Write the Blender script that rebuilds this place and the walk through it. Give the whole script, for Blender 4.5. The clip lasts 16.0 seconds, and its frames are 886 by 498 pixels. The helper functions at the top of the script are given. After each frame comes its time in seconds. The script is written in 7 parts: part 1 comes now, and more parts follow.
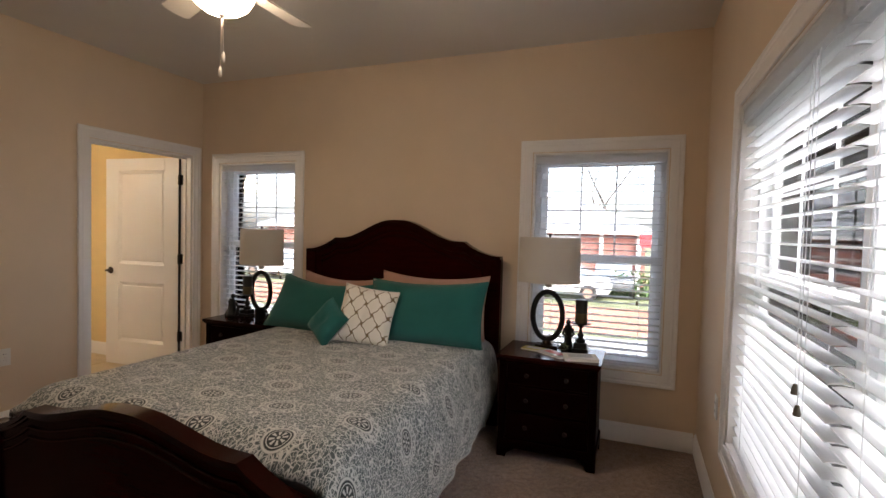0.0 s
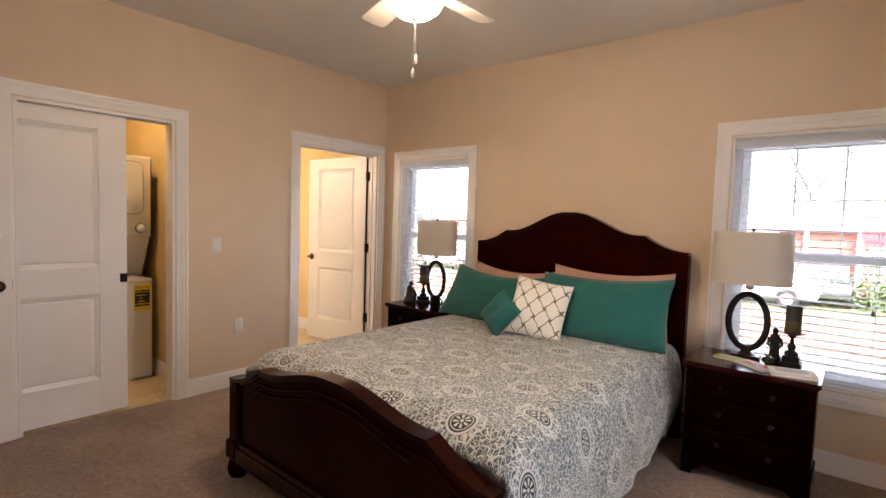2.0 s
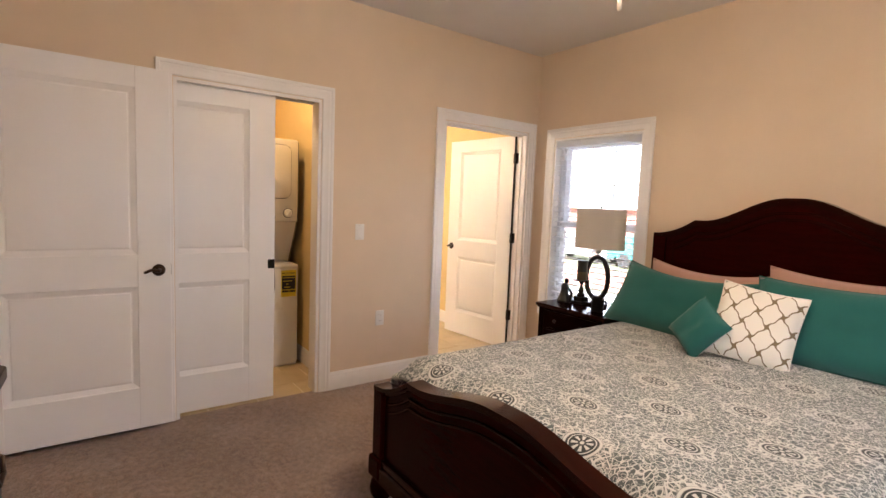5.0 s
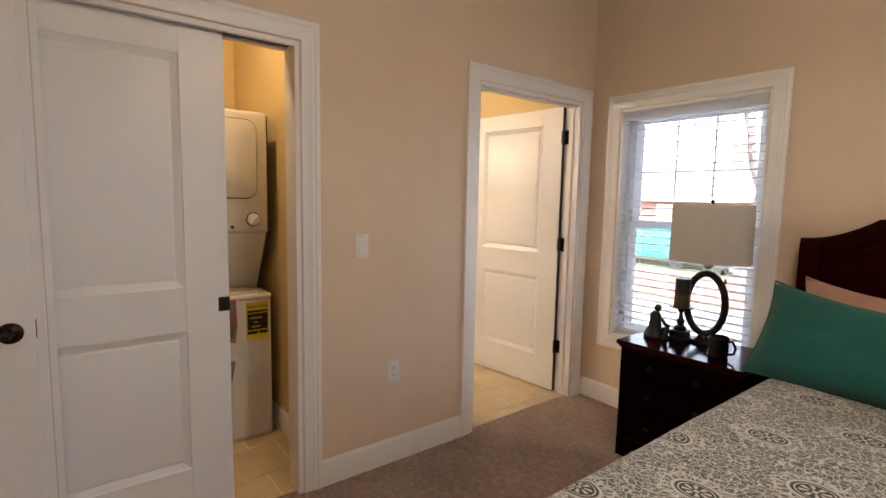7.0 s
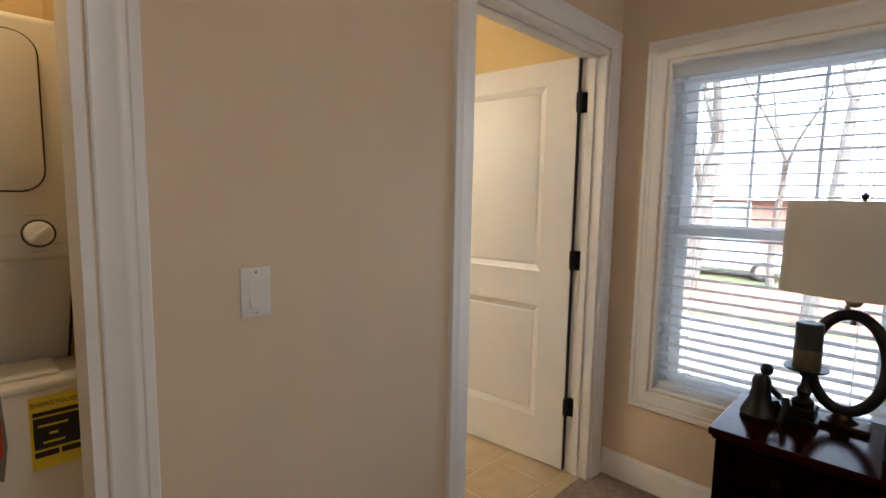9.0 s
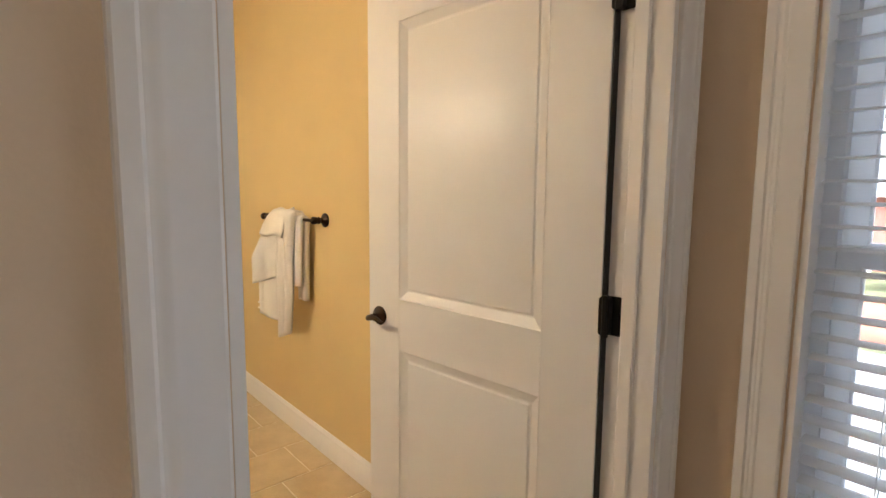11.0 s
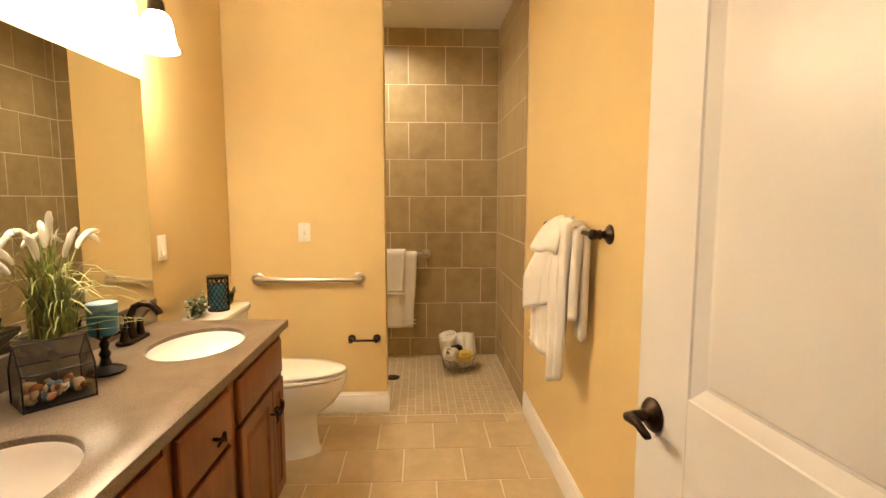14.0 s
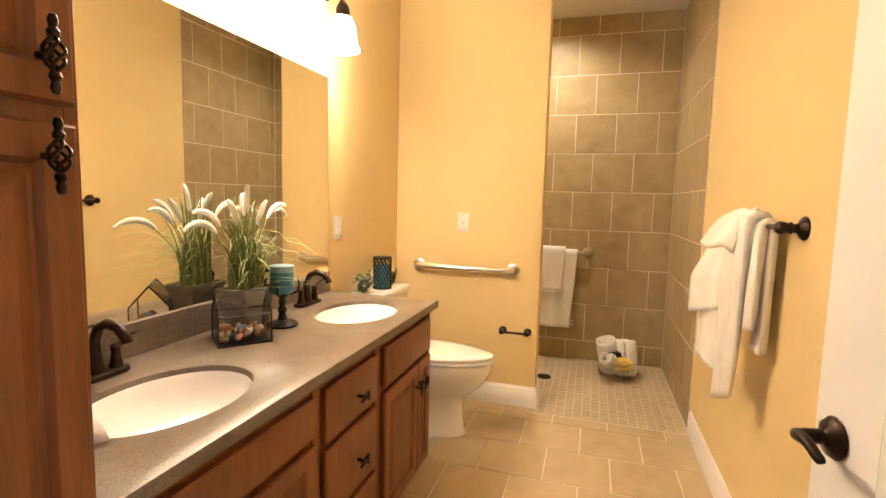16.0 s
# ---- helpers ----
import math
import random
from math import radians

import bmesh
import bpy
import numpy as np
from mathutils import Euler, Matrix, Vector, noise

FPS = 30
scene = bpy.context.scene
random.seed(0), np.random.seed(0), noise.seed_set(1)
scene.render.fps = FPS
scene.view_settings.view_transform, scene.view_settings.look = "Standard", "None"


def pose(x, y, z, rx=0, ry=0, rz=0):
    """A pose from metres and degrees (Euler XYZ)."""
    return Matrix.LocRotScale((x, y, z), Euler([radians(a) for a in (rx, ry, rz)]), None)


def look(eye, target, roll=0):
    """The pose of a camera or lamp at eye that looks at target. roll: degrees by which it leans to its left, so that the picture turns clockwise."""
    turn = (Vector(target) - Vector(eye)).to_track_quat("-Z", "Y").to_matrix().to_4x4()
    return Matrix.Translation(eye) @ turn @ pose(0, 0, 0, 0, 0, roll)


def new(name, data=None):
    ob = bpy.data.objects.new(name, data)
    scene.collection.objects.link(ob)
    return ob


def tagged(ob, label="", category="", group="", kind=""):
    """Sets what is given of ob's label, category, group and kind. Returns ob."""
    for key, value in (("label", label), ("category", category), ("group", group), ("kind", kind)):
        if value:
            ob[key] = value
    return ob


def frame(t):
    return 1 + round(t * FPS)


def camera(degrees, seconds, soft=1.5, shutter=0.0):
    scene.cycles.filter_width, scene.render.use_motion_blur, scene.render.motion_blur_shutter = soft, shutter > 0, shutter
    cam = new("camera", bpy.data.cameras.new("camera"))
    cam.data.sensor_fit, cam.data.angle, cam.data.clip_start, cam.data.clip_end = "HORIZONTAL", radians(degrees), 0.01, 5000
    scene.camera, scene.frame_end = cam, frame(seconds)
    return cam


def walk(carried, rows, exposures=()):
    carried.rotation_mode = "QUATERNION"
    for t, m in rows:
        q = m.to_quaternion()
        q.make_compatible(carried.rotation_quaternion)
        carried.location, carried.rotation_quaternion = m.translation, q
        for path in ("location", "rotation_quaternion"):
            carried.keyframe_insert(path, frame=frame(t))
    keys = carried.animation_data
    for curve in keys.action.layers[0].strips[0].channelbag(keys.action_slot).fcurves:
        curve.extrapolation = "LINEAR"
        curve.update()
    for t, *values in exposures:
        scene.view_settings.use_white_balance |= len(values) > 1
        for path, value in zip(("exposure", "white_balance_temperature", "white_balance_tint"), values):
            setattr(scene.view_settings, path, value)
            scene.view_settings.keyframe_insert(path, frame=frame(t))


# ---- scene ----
cam = camera(83.9, 16.0)
PATH = [
    (0, (3.894, -3.567, 1.41), (3.164, -1.707, 1.337), 1.5),
    (0.5, (3.881, -3.581, 1.417), (3.023, -1.776, 1.325), 1.7),
    (1, (3.859, -3.59, 1.409), (2.823, -1.883, 1.304), 1.7),
    (1.5, (3.832, -3.593, 1.407), (2.665, -1.973, 1.29), 1.8),
    (2, (3.807, -3.597, 1.4), (2.529, -2.063, 1.282), 1.8),
    (2.5, (3.778, -3.602, 1.392), (2.391, -2.167, 1.274), 1.7),
    (3, (3.753, -3.601, 1.378), (2.298, -2.234, 1.259), 1.9),
    (3.5, (3.722, -3.602, 1.365), (2.227, -2.279, 1.237), 2.1),
    (4, (3.643, -3.576, 1.353), (2.105, -2.306, 1.208), 2.4),
    (4.5, (3.473, -3.494, 1.364), (1.879, -2.298, 1.192), 2.4),
    (4.7, (3.398, -3.454, 1.37), (1.784, -2.287, 1.19), 2.3),
    (7, (2.119, -2.931, 1.391), (0.548, -1.71, 1.186), 1.1),
    (7.5, (1.762, -2.796, 1.38), (0.254, -1.497, 1.181), 1.0),
    (8, (1.482, -2.681, 1.375), (0.028, -1.323, 1.174), 1.1),
    (10.5, (0.648, -1.455, 1.379), (-0.716, -0.008, 1.162), 0.8),
    (11, (0.488, -1.205, 1.361), (-0.970, 0.084, 1.151), 0.5),
    (11.5, (0.360, -1.018, 1.353), (-1.232, 0.050, 1.142), 0.7),
    (12, (0.274, -0.935, 1.352), (-1.432, -0.025, 1.138), 0.7),
    (12.5, (0.177, -0.860, 1.350), (-1.641, -0.109, 1.137), 0.7),
    (13, (0.087, -0.812, 1.348), (-1.811, -0.22, 1.136), 0.5),
    (13.5, (0.021, -0.763, 1.345), (-1.931, -0.376, 1.139), 0.2),
    (14, (-0.031, -0.694, 1.362), (-2.018, -0.598, 1.158), 0.0),
    (14.5, (-0.039, -0.64, 1.355), (-2.025, -0.772, 1.157), 0.2),
    (15, (-0.051, -0.604, 1.334), (-2.017, -0.917, 1.142), 0.4),
    (15.5, (-0.054, -0.604, 1.313), (-1.984, -1.09, 1.121), 0.9),
    (16, (-0.057, -0.616, 1.294), (-1.963, -1.189, 1.094), 1.4),
]
walk(cam, [(t, look(e, g, r)) for t, e, g, r in PATH],
     [(0, 0.56, 6250, 13), (1.0, 0.92, 6350, 17), (2.0, 1.5, 6350, 17), (3.0, 1.8, 6300, 18), (4.5, 1.8, 6250, 17), (7.0, 1.32, 6050, 13), (8.2, 1.12, 5800, 8),
      (10.5, 0.55, 5750, 7), (11.0, 0.80, 6000, 9), (11.5, 0.85, 7300, 12), (12.5, 0.95, 7800, 9), (14.0, 1.15, 7000, 11), (16.0, 1.40, 6400, 14)])

# ---- light ----
world = bpy.data.worlds.new("world")
scene.world = world
world.use_nodes = True
wt = world.node_tree
bg = wt.nodes["Background"]
sky = wt.nodes.new("ShaderNodeTexSky")
sky.sky_type, sky.sun_disc = "NISHITA", False
sky.sun_elevation, sky.sun_rotation = radians(38), radians(140)
sky.air_density, sky.dust_density = 1.0, 4.0
pale = wt.nodes.new("ShaderNodeHueSaturation")
pale.inputs["Saturation"].default_value = 0.5
pale.inputs["Value"].default_value = 5.4
wt.links.new(sky.outputs[0], pale.inputs["Color"])
wt.links.new(pale.outputs[0], bg.inputs[0])
bg.inputs[1].default_value = 0.15

sun = new("sun", bpy.data.lights.new("sun", "SUN"))
sun.data.energy, sun.data.angle, sun.data.color = 1.5, radians(20), (1.0, 0.97, 0.93)
sun.rotation_euler = (radians(52), 0, radians(40))

FAN = (2.22, -1.94)
SHADES = (-2.10, -1.83, -1.56, -1.29)
can = new("shower_bulb", bpy.data.lights.new("shower_bulb", "SPOT"))
can.data.energy, can.data.spot_size, can.data.spot_blend, can.data.color = 62, radians(155), 1.0, (1.0, 0.84, 0.64)
can.data.shadow_soft_size = 0.03
can.location = (-3.71, -0.967, 2.737)


# ---- materials ----
class Nodes:
    """Short hand for building a node material."""

    def __init__(self, name):
        self.m = bpy.data.materials.new(name)
        self.m.use_nodes = True
        self.t = self.m.node_tree
        self.b = self.t.nodes["Principled BSDF"]

    def add(self, kind, **values):
        n = self.t.nodes.new(kind)
        for k, v in values.items():
            n.inputs[k].default_value = v
        return n

    def link(self, a, b):
        self.t.links.new(a, b)

    def math(self, op, a, b=0.0, c=0.0):
        n = self.t.nodes.new("ShaderNodeMath")
        n.operation = op
        for i, v in enumerate((a, b, c)):
            if isinstance(v, (int, float)):
                n.inputs[i].default_value = v
            else:
                self.link(v, n.inputs[i])
        return n.outputs[0]

    def coords(self, scale=(1, 1, 1), kind="Object", turn=(0, 0, 0)):
        c = self.t.nodes.new("ShaderNodeTexCoord")
        p = self.t.nodes.new("ShaderNodeMapping")
        p.inputs["Scale"].default_value = scale
        p.inputs["Rotation"].default_value = turn
        self.link(c.outputs[kind], p.inputs["Vector"])
        return p.outputs[0]

    def noise(self, vec, scale, detail=3.0, rough=0.55):
        n = self.add("ShaderNodeTexNoise", Scale=scale, Detail=detail, Roughness=rough)
        self.link(vec, n.inputs["Vector"])
        return n.outputs[0]

    def ramp(self, fac, stops):
        n = self.t.nodes.new("ShaderNodeValToRGB")
        e = n.color_ramp.elements
        while len(e) < len(stops):
            e.new(0.5)
        for i, (p, c) in enumerate(stops):
            e[i].position, e[i].color = p, (*c, 1)
        self.link(fac, n.inputs[0])
        return n.outputs[0]

    def mix(self, fac, a, b):
        n = self.t.nodes.new("ShaderNodeMix")
        n.data_type = "RGBA"
        for i, v in ((0, fac), (6, a), (7, b)):
            if isinstance(v, (int, float)):
                n.inputs[i].default_value = v
            elif isinstance(v, tuple):
                n.inputs[i].default_value = (*v, 1)
            else:
                self.link(v, n.inputs[i])
        return n.outputs[2]

    def bump(self, height, strength, distance):
        n = self.add("ShaderNodeBump", Strength=strength, Distance=distance)
        self.link(height, n.inputs["Height"])
        self.link(n.outputs[0], self.b.inputs["Normal"])

    def color(self, out):
        self.link(out, self.b.inputs["Base Color"])


def surface(name, color, rough=0.5, metal=0.0, vary=0.06, scale=3.0, grain=90.0, bump=0.15, depth=0.002, coat=0.0, sheen=0.0, pieces=0.0):
    """A plain surface with large and fine variation of colour, gloss and relief."""
    n = Nodes(name)
    v = n.coords()
    big, fine = n.noise(v, scale), n.noise(v, grain, 2.0)
    dark = tuple(c * (1 - vary) for c in color)
    lite = tuple(min(1.0, c * (1 + vary)) for c in color)
    col = n.ramp(n.math("ADD", n.math("MULTIPLY", big, 0.7), n.math("MULTIPLY", fine, 0.3)), ((0.32, dark), (0.68, lite)))
    if pieces:
        info = n.t.nodes.new("ShaderNodeObjectInfo")
        hsv = n.t.nodes.new("ShaderNodeHueSaturation")
        n.link(n.math("MULTIPLY_ADD", info.outputs["Random"], pieces, 1 - pieces / 2), hsv.inputs["Value"])
        n.link(col, hsv.inputs["Color"])
        col = hsv.outputs[0]
    n.color(col)
    n.link(n.math("MULTIPLY_ADD", big, 0.16, rough - 0.08), n.b.inputs["Roughness"])
    n.b.inputs["Metallic"].default_value = metal
    n.b.inputs["Coat Weight"].default_value = coat
    n.b.inputs["Coat Roughness"].default_value = 0.12
    n.b.inputs["Sheen Weight"].default_value = sheen
    n.bump(fine, bump, depth)
    return n.m


def wood(name, dark, lite, stretch, rough=0.35, coat=0.3, bump=0.08):
    """Stained wood; stretch says along which axis the grain runs (small number: along)."""
    n = Nodes(name)
    v = n.coords(stretch)
    a, b = n.noise(v, 6.0, 5.0, 0.6), n.noise(v, 40.0, 3.0)
    n.color(n.ramp(n.math("MULTIPLY_ADD", b, 0.35, n.math("MULTIPLY", a, 0.65)), ((0.3, dark), (0.7, lite))))
    n.b.inputs["Roughness"].default_value = rough
    n.b.inputs["Coat Weight"].default_value = coat
    n.b.inputs["Coat Roughness"].default_value = 0.15
    n.bump(b, bump, 0.001)
    return n.m


def fabric(name, color, weave=700.0, vary=0.1, rough=0.9, bump=0.4):
    n = Nodes(name)
    v = n.coords()
    big, fine = n.noise(v, 6.0), n.noise(v, weave, 1.0)
    dark = tuple(c * (1 - vary) for c in color)
    lite = tuple(min(1.0, c * (1 + vary)) for c in color)
    n.color(n.ramp(n.math("MULTIPLY_ADD", fine, 0.5, n.math("MULTIPLY", big, 0.5)), ((0.35, dark), (0.65, lite))))
    n.b.inputs["Roughness"].default_value = rough
    n.b.inputs["Sheen Weight"].default_value = 0.2
    n.bump(fine, bump, 0.001)
    return n.m


def glowing(name, color, strength, rough=0.4):
    n = Nodes(name)
    n.b.inputs["Base Color"].default_value = (0.85, 0.82, 0.76, 1)
    n.b.inputs["Roughness"].default_value = rough
    n.b.inputs["Emission Color"].default_value = (*color, 1)
    n.b.inputs["Emission Strength"].default_value = strength
    return n.m


def translucent(name, color, share):
    """Thin pale vinyl or cloth that passes a share of the light behind it."""
    n = Nodes(name)
    fine = n.noise(n.coords((1, 8, 8)), 40.0, 2.0)
    n.color(n.ramp(fine, ((0.3, tuple(c * 0.96 for c in color)), (0.7, color))))
    n.b.inputs["Roughness"].default_value = 0.45
    glow = n.add("ShaderNodeBsdfTranslucent", Color=(*color, 1))
    mixer = n.t.nodes.new("ShaderNodeMixShader")
    mixer.inputs[0].default_value = share
    n.link(n.b.outputs[0], mixer.inputs[1])
    n.link(glow.outputs[0], mixer.inputs[2])
    n.link(mixer.outputs[0], n.t.nodes["Material Output"].inputs["Surface"])
    return n.m


def thin_glass(name, tint=(1, 1, 1)):
    n = Nodes(name)
    out = n.t.nodes["Material Output"]
    clear = n.add("ShaderNodeBsdfTransparent", Color=(*tint, 1))
    gloss = n.add("ShaderNodeBsdfGlossy", Roughness=0.02)
    fres = n.add("ShaderNodeFresnel", IOR=1.45)
    mixer = n.t.nodes.new("ShaderNodeMixShader")
    n.link(fres.outputs[0], mixer.inputs[0])
    n.link(clear.outputs[0], mixer.inputs[1])
    n.link(gloss.outputs[0], mixer.inputs[2])
    n.link(mixer.outputs[0], out.inputs["Surface"])
    n.t.nodes.remove(n.b)
    return n.m


def carpet_material():
    n = Nodes("carpet")
    v = n.coords()
    tuft, blot, big = n.noise(v, 150.0, 2.0, 0.7), n.noise(v, 32.0, 3.0, 0.6), n.noise(v, 2.2, 3.0)
    f = n.math("ADD", n.math("MULTIPLY", tuft, 0.5), n.math("MULTIPLY_ADD", blot, 0.3, n.math("MULTIPLY", big, 0.2)))
    n.color(n.ramp(f, ((0.37, (0.085, 0.047, 0.031)), (0.5, (0.235, 0.145, 0.100)), (0.62, (0.44, 0.31, 0.225)))))
    n.b.inputs["Roughness"].default_value = 0.95
    n.b.inputs["Sheen Weight"].default_value = 0.3
    n.bump(n.math("ADD", tuft, n.math("MULTIPLY", blot, 0.8)), 0.9, 0.012)
    return n.m


def tile_material(name, dark, lite, rough):
    n = Nodes(name)
    info = n.t.nodes.new("ShaderNodeObjectInfo")
    isl = n.t.nodes.new("ShaderNodeNewGeometry")
    v = n.coords()
    shift = n.t.nodes.new("ShaderNodeVectorMath")
    shift.operation = "ADD"
    n.link(v, shift.inputs[0])
    comb = n.t.nodes.new("ShaderNodeCombineXYZ")
    rnd = n.math("ADD", info.outputs["Random"], isl.outputs["Random Per Island"])
    n.link(n.math("MULTIPLY", rnd, 37.0), comb.inputs[0])
    n.link(comb.outputs[0], shift.inputs[1])
    a, b = n.noise(shift.outputs[0], 7.0, 5.0, 0.6), n.noise(shift.outputs[0], 120.0, 2.0)
    f = n.math("ADD", n.math("MULTIPLY", a, 0.6), n.math("MULTIPLY_ADD", b, 0.18, n.math("MULTIPLY", rnd, 0.13)))
    n.color(n.ramp(f, ((0.3, dark), (0.72, lite))))
    n.link(n.math("MULTIPLY_ADD", a, 0.25, rough - 0.12), n.b.inputs["Roughness"])
    n.bump(n.math("MULTIPLY_ADD", a, 0.6, b), 0.12, 0.003)
    return n.m


def counter_material():
    n = Nodes("counter")
    v = n.coords()
    a, b, c = n.noise(v, 260.0, 2.0, 0.7), n.noise(v, 600.0, 1.0), n.noise(v, 9.0, 4.0)
    f = n.math("ADD", n.math("MULTIPLY", a, 0.45), n.math("MULTIPLY_ADD", b, 0.3, n.math("MULTIPLY", c, 0.25)))
    n.color(n.ramp(f, ((0.36, (0.10, 0.07, 0.05)), (0.5, (0.185, 0.14, 0.102)), (0.64, (0.29, 0.23, 0.175)))))
    n.b.inputs["Roughness"].default_value = 0.36
    n.b.inputs["Specular IOR Level"].default_value = 0.45
    n.bump(b, 0.03, 0.001)
    return n.m


def spread_material():
    """White lace scrolls and oval flower medallions on taupe cloth, by the cloth's own unrolled coordinates in metres."""
    n = Nodes("bedspread_cloth")
    uv = n.t.nodes.new("ShaderNodeUVMap")
    uv.uv_map = "cloth"
    sep = n.t.nodes.new("ShaderNodeSeparateXYZ")
    n.link(uv.outputs[0], sep.inputs[0])
    u, v = sep.outputs[0], sep.outputs[1]

    def cell(val, size, shift):
        return n.math("SUBTRACT", n.math("FRACT", n.math("ADD", n.math("DIVIDE", val, size), shift)), 0.5)

    def smooth(x, lo, hi):
        r = n.t.nodes.new("ShaderNodeMapRange")
        r.interpolation_type = "SMOOTHSTEP"
        r.inputs[1].default_value, r.inputs[2].default_value = lo, hi
        n.link(x, r.inputs[0])
        return r.outputs[0]

    def band(x, at, half):
        return n.math("SUBTRACT", 1.0, smooth(n.math("ABSOLUTE", n.math("SUBTRACT", x, at)), half * 0.5, half * 1.5))

    size = 0.38
    white, shade = None, None
    inside_all = None
    for sh in (0.0, 0.5):
        cx, cy = n.math("MULTIPLY", cell(u, size, sh), size), n.math("MULTIPLY", cell(v, size * 1.25, sh), size * 1.25)
        ey = n.math("MULTIPLY", cy, 1.3)
        r = n.math("SQRT", n.math("ADD", n.math("MULTIPLY", cx, cx), n.math("MULTIPLY", ey, ey)))
        ang = n.math("ARCTAN2", ey, cx)
        petal = n.math("ABSOLUTE", n.math("SINE", n.math("MULTIPLY", ang, 4.0)))
        ring = n.math("MAXIMUM", band(r, 0.060, 0.005), band(r, 0.045, 0.002))
        flower = n.math("MULTIPLY", smooth(petal, 0.62, 0.85), n.math("MULTIPLY", smooth(r, 0.012, 0.016), n.math("SUBTRACT", 1.0, smooth(r, 0.034, 0.038))))
        core = n.math("SUBTRACT", 1.0, smooth(r, 0.006, 0.009))
        inside = n.math("SUBTRACT", 1.0, smooth(r, 0.064, 0.067))
        scallop = n.math("MULTIPLY", band(n.math("MULTIPLY_ADD", petal, 0.018, r), 0.105, 0.003), n.math("SUBTRACT", 1.0, inside))
        leaves = n.math("MULTIPLY", smooth(n.math("SINE", n.math("MULTIPLY", ang, 20.0)), 0.55, 0.8), band(r, 0.085, 0.016))
        w = n.math("MAXIMUM", n.math("MAXIMUM", ring, flower), n.math("MAXIMUM", core, n.math("MAXIMUM", scallop, leaves)))
        white = w if white is None else n.math("MAXIMUM", white, w)
        inside_all = inside if inside_all is None else n.math("MAXIMUM", inside_all, inside)
    warp = n.add("ShaderNodeTexNoise", Scale=16.0, Detail=2.0)
    n.link(uv.outputs[0], warp.inputs["Vector"])
    add = n.t.nodes.new("ShaderNodeVectorMath")
    add.operation = "MULTIPLY_ADD"
    n.link(warp.outputs[1], add.inputs[0])
    add.inputs[1].default_value = (0.05, 0.05, 0)
    n.link(uv.outputs[0], add.inputs[2])
    vor = n.add("ShaderNodeTexVoronoi", Scale=52.0)
    vor.feature = "DISTANCE_TO_EDGE"
    n.link(add.outputs[0], vor.inputs["Vector"])
    vor2 = n.add("ShaderNodeTexVoronoi", Scale=95.0)
    n.link(add.outputs[0], vor2.inputs["Vector"])
    lace = n.math("MAXIMUM", n.math("SUBTRACT", 1.0, smooth(vor.outputs["Distance"], 0.035, 0.075)), n.math("MULTIPLY", band(vor2.outputs["Distance"], 0.42, 0.06), 0.7))
    lace = n.math("MULTIPLY", lace, n.math("SUBTRACT", 1.0, inside_all))
    white = n.math("MAXIMUM", white, lace)
    dots = n.math("MULTIPLY", n.math("SUBTRACT", 1.0, smooth(vor2.outputs["Distance"], 0.12, 0.22)), n.math("MULTIPLY", n.math("SUBTRACT", 1.0, white), 0.6))
    ground = n.mix(n.math("MAXIMUM", n.math("MULTIPLY", inside_all, 1.0), dots), (0.080, 0.100, 0.099), (0.016, 0.023, 0.024))
    n.color(n.mix(white, ground, (0.60, 0.60, 0.56)))
    n.b.inputs["Roughness"].default_value = 0.85
    n.b.inputs["Sheen Weight"].default_value = 0.25
    n.bump(white, 0.35, 0.002)
    return n.m


def lattice_material():
    n = Nodes("lattice_cloth")
    uv = n.t.nodes.new("ShaderNodeUVMap")
    uv.uv_map = "cloth"
    sep = n.t.nodes.new("ShaderNodeSeparateXYZ")
    n.link(uv.outputs[0], sep.inputs[0])
    k = 2 * math.pi / 0.105
    u, v = n.math("MULTIPLY", sep.outputs[0], k), n.math("MULTIPLY", sep.outputs[1], k * 0.8)
    f = n.math("ADD", n.math("COSINE", u), n.math("COSINE", v))
    f = n.math("ADD", f, n.math("MULTIPLY", n.math("MULTIPLY", n.math("SINE", n.math("MULTIPLY", u, 2.0)), n.math("SINE", n.math("MULTIPLY", v, 2.0))), 0.30))
    line = n.math("LESS_THAN", n.math("ABSOLUTE", f), 0.20)
    fine = n.noise(n.coords(), 500.0, 1.0)
    n.color(n.mix(line, (0.78, 0.75, 0.68), (0.20, 0.15, 0.085)))
    n.b.inputs["Roughness"].default_value = 0.85
    n.bump(n.math("MULTIPLY_ADD", line, 0.6, fine), 0.4, 0.0015)
    return n.m


M_TAN = surface("tan_paint", (0.725, 0.585, 0.435), 0.75, vary=0.03, grain=160, bump=0.12)
M_GOLD = surface("gold_paint", (0.72, 0.55, 0.265), 0.7, vary=0.03, grain=160, bump=0.12)
M_CEIL = surface("ceiling_paint", (0.72, 0.69, 0.65), 0.9, vary=0.02, grain=120, bump=0.2)
M_TRIM = surface("white_trim_paint", (0.84, 0.825, 0.81), 0.35, vary=0.02, grain=60, bump=0.05)
M_DOOR = surface("white_door_paint", (0.84, 0.83, 0.815), 0.36, vary=0.02, grain=200, bump=0.06)
M_CARPET = carpet_material()
M_TILE = tile_material("taupe_tile", (0.29, 0.21, 0.10), (0.48, 0.375, 0.205), 0.42)
M_FTILE = tile_material("sand_floor_tile", (0.40, 0.30, 0.165), (0.62, 0.49, 0.30), 0.38)
M_MOSAIC = tile_material("mosaic_tile", (0.40, 0.31, 0.185), (0.58, 0.47, 0.30), 0.4)
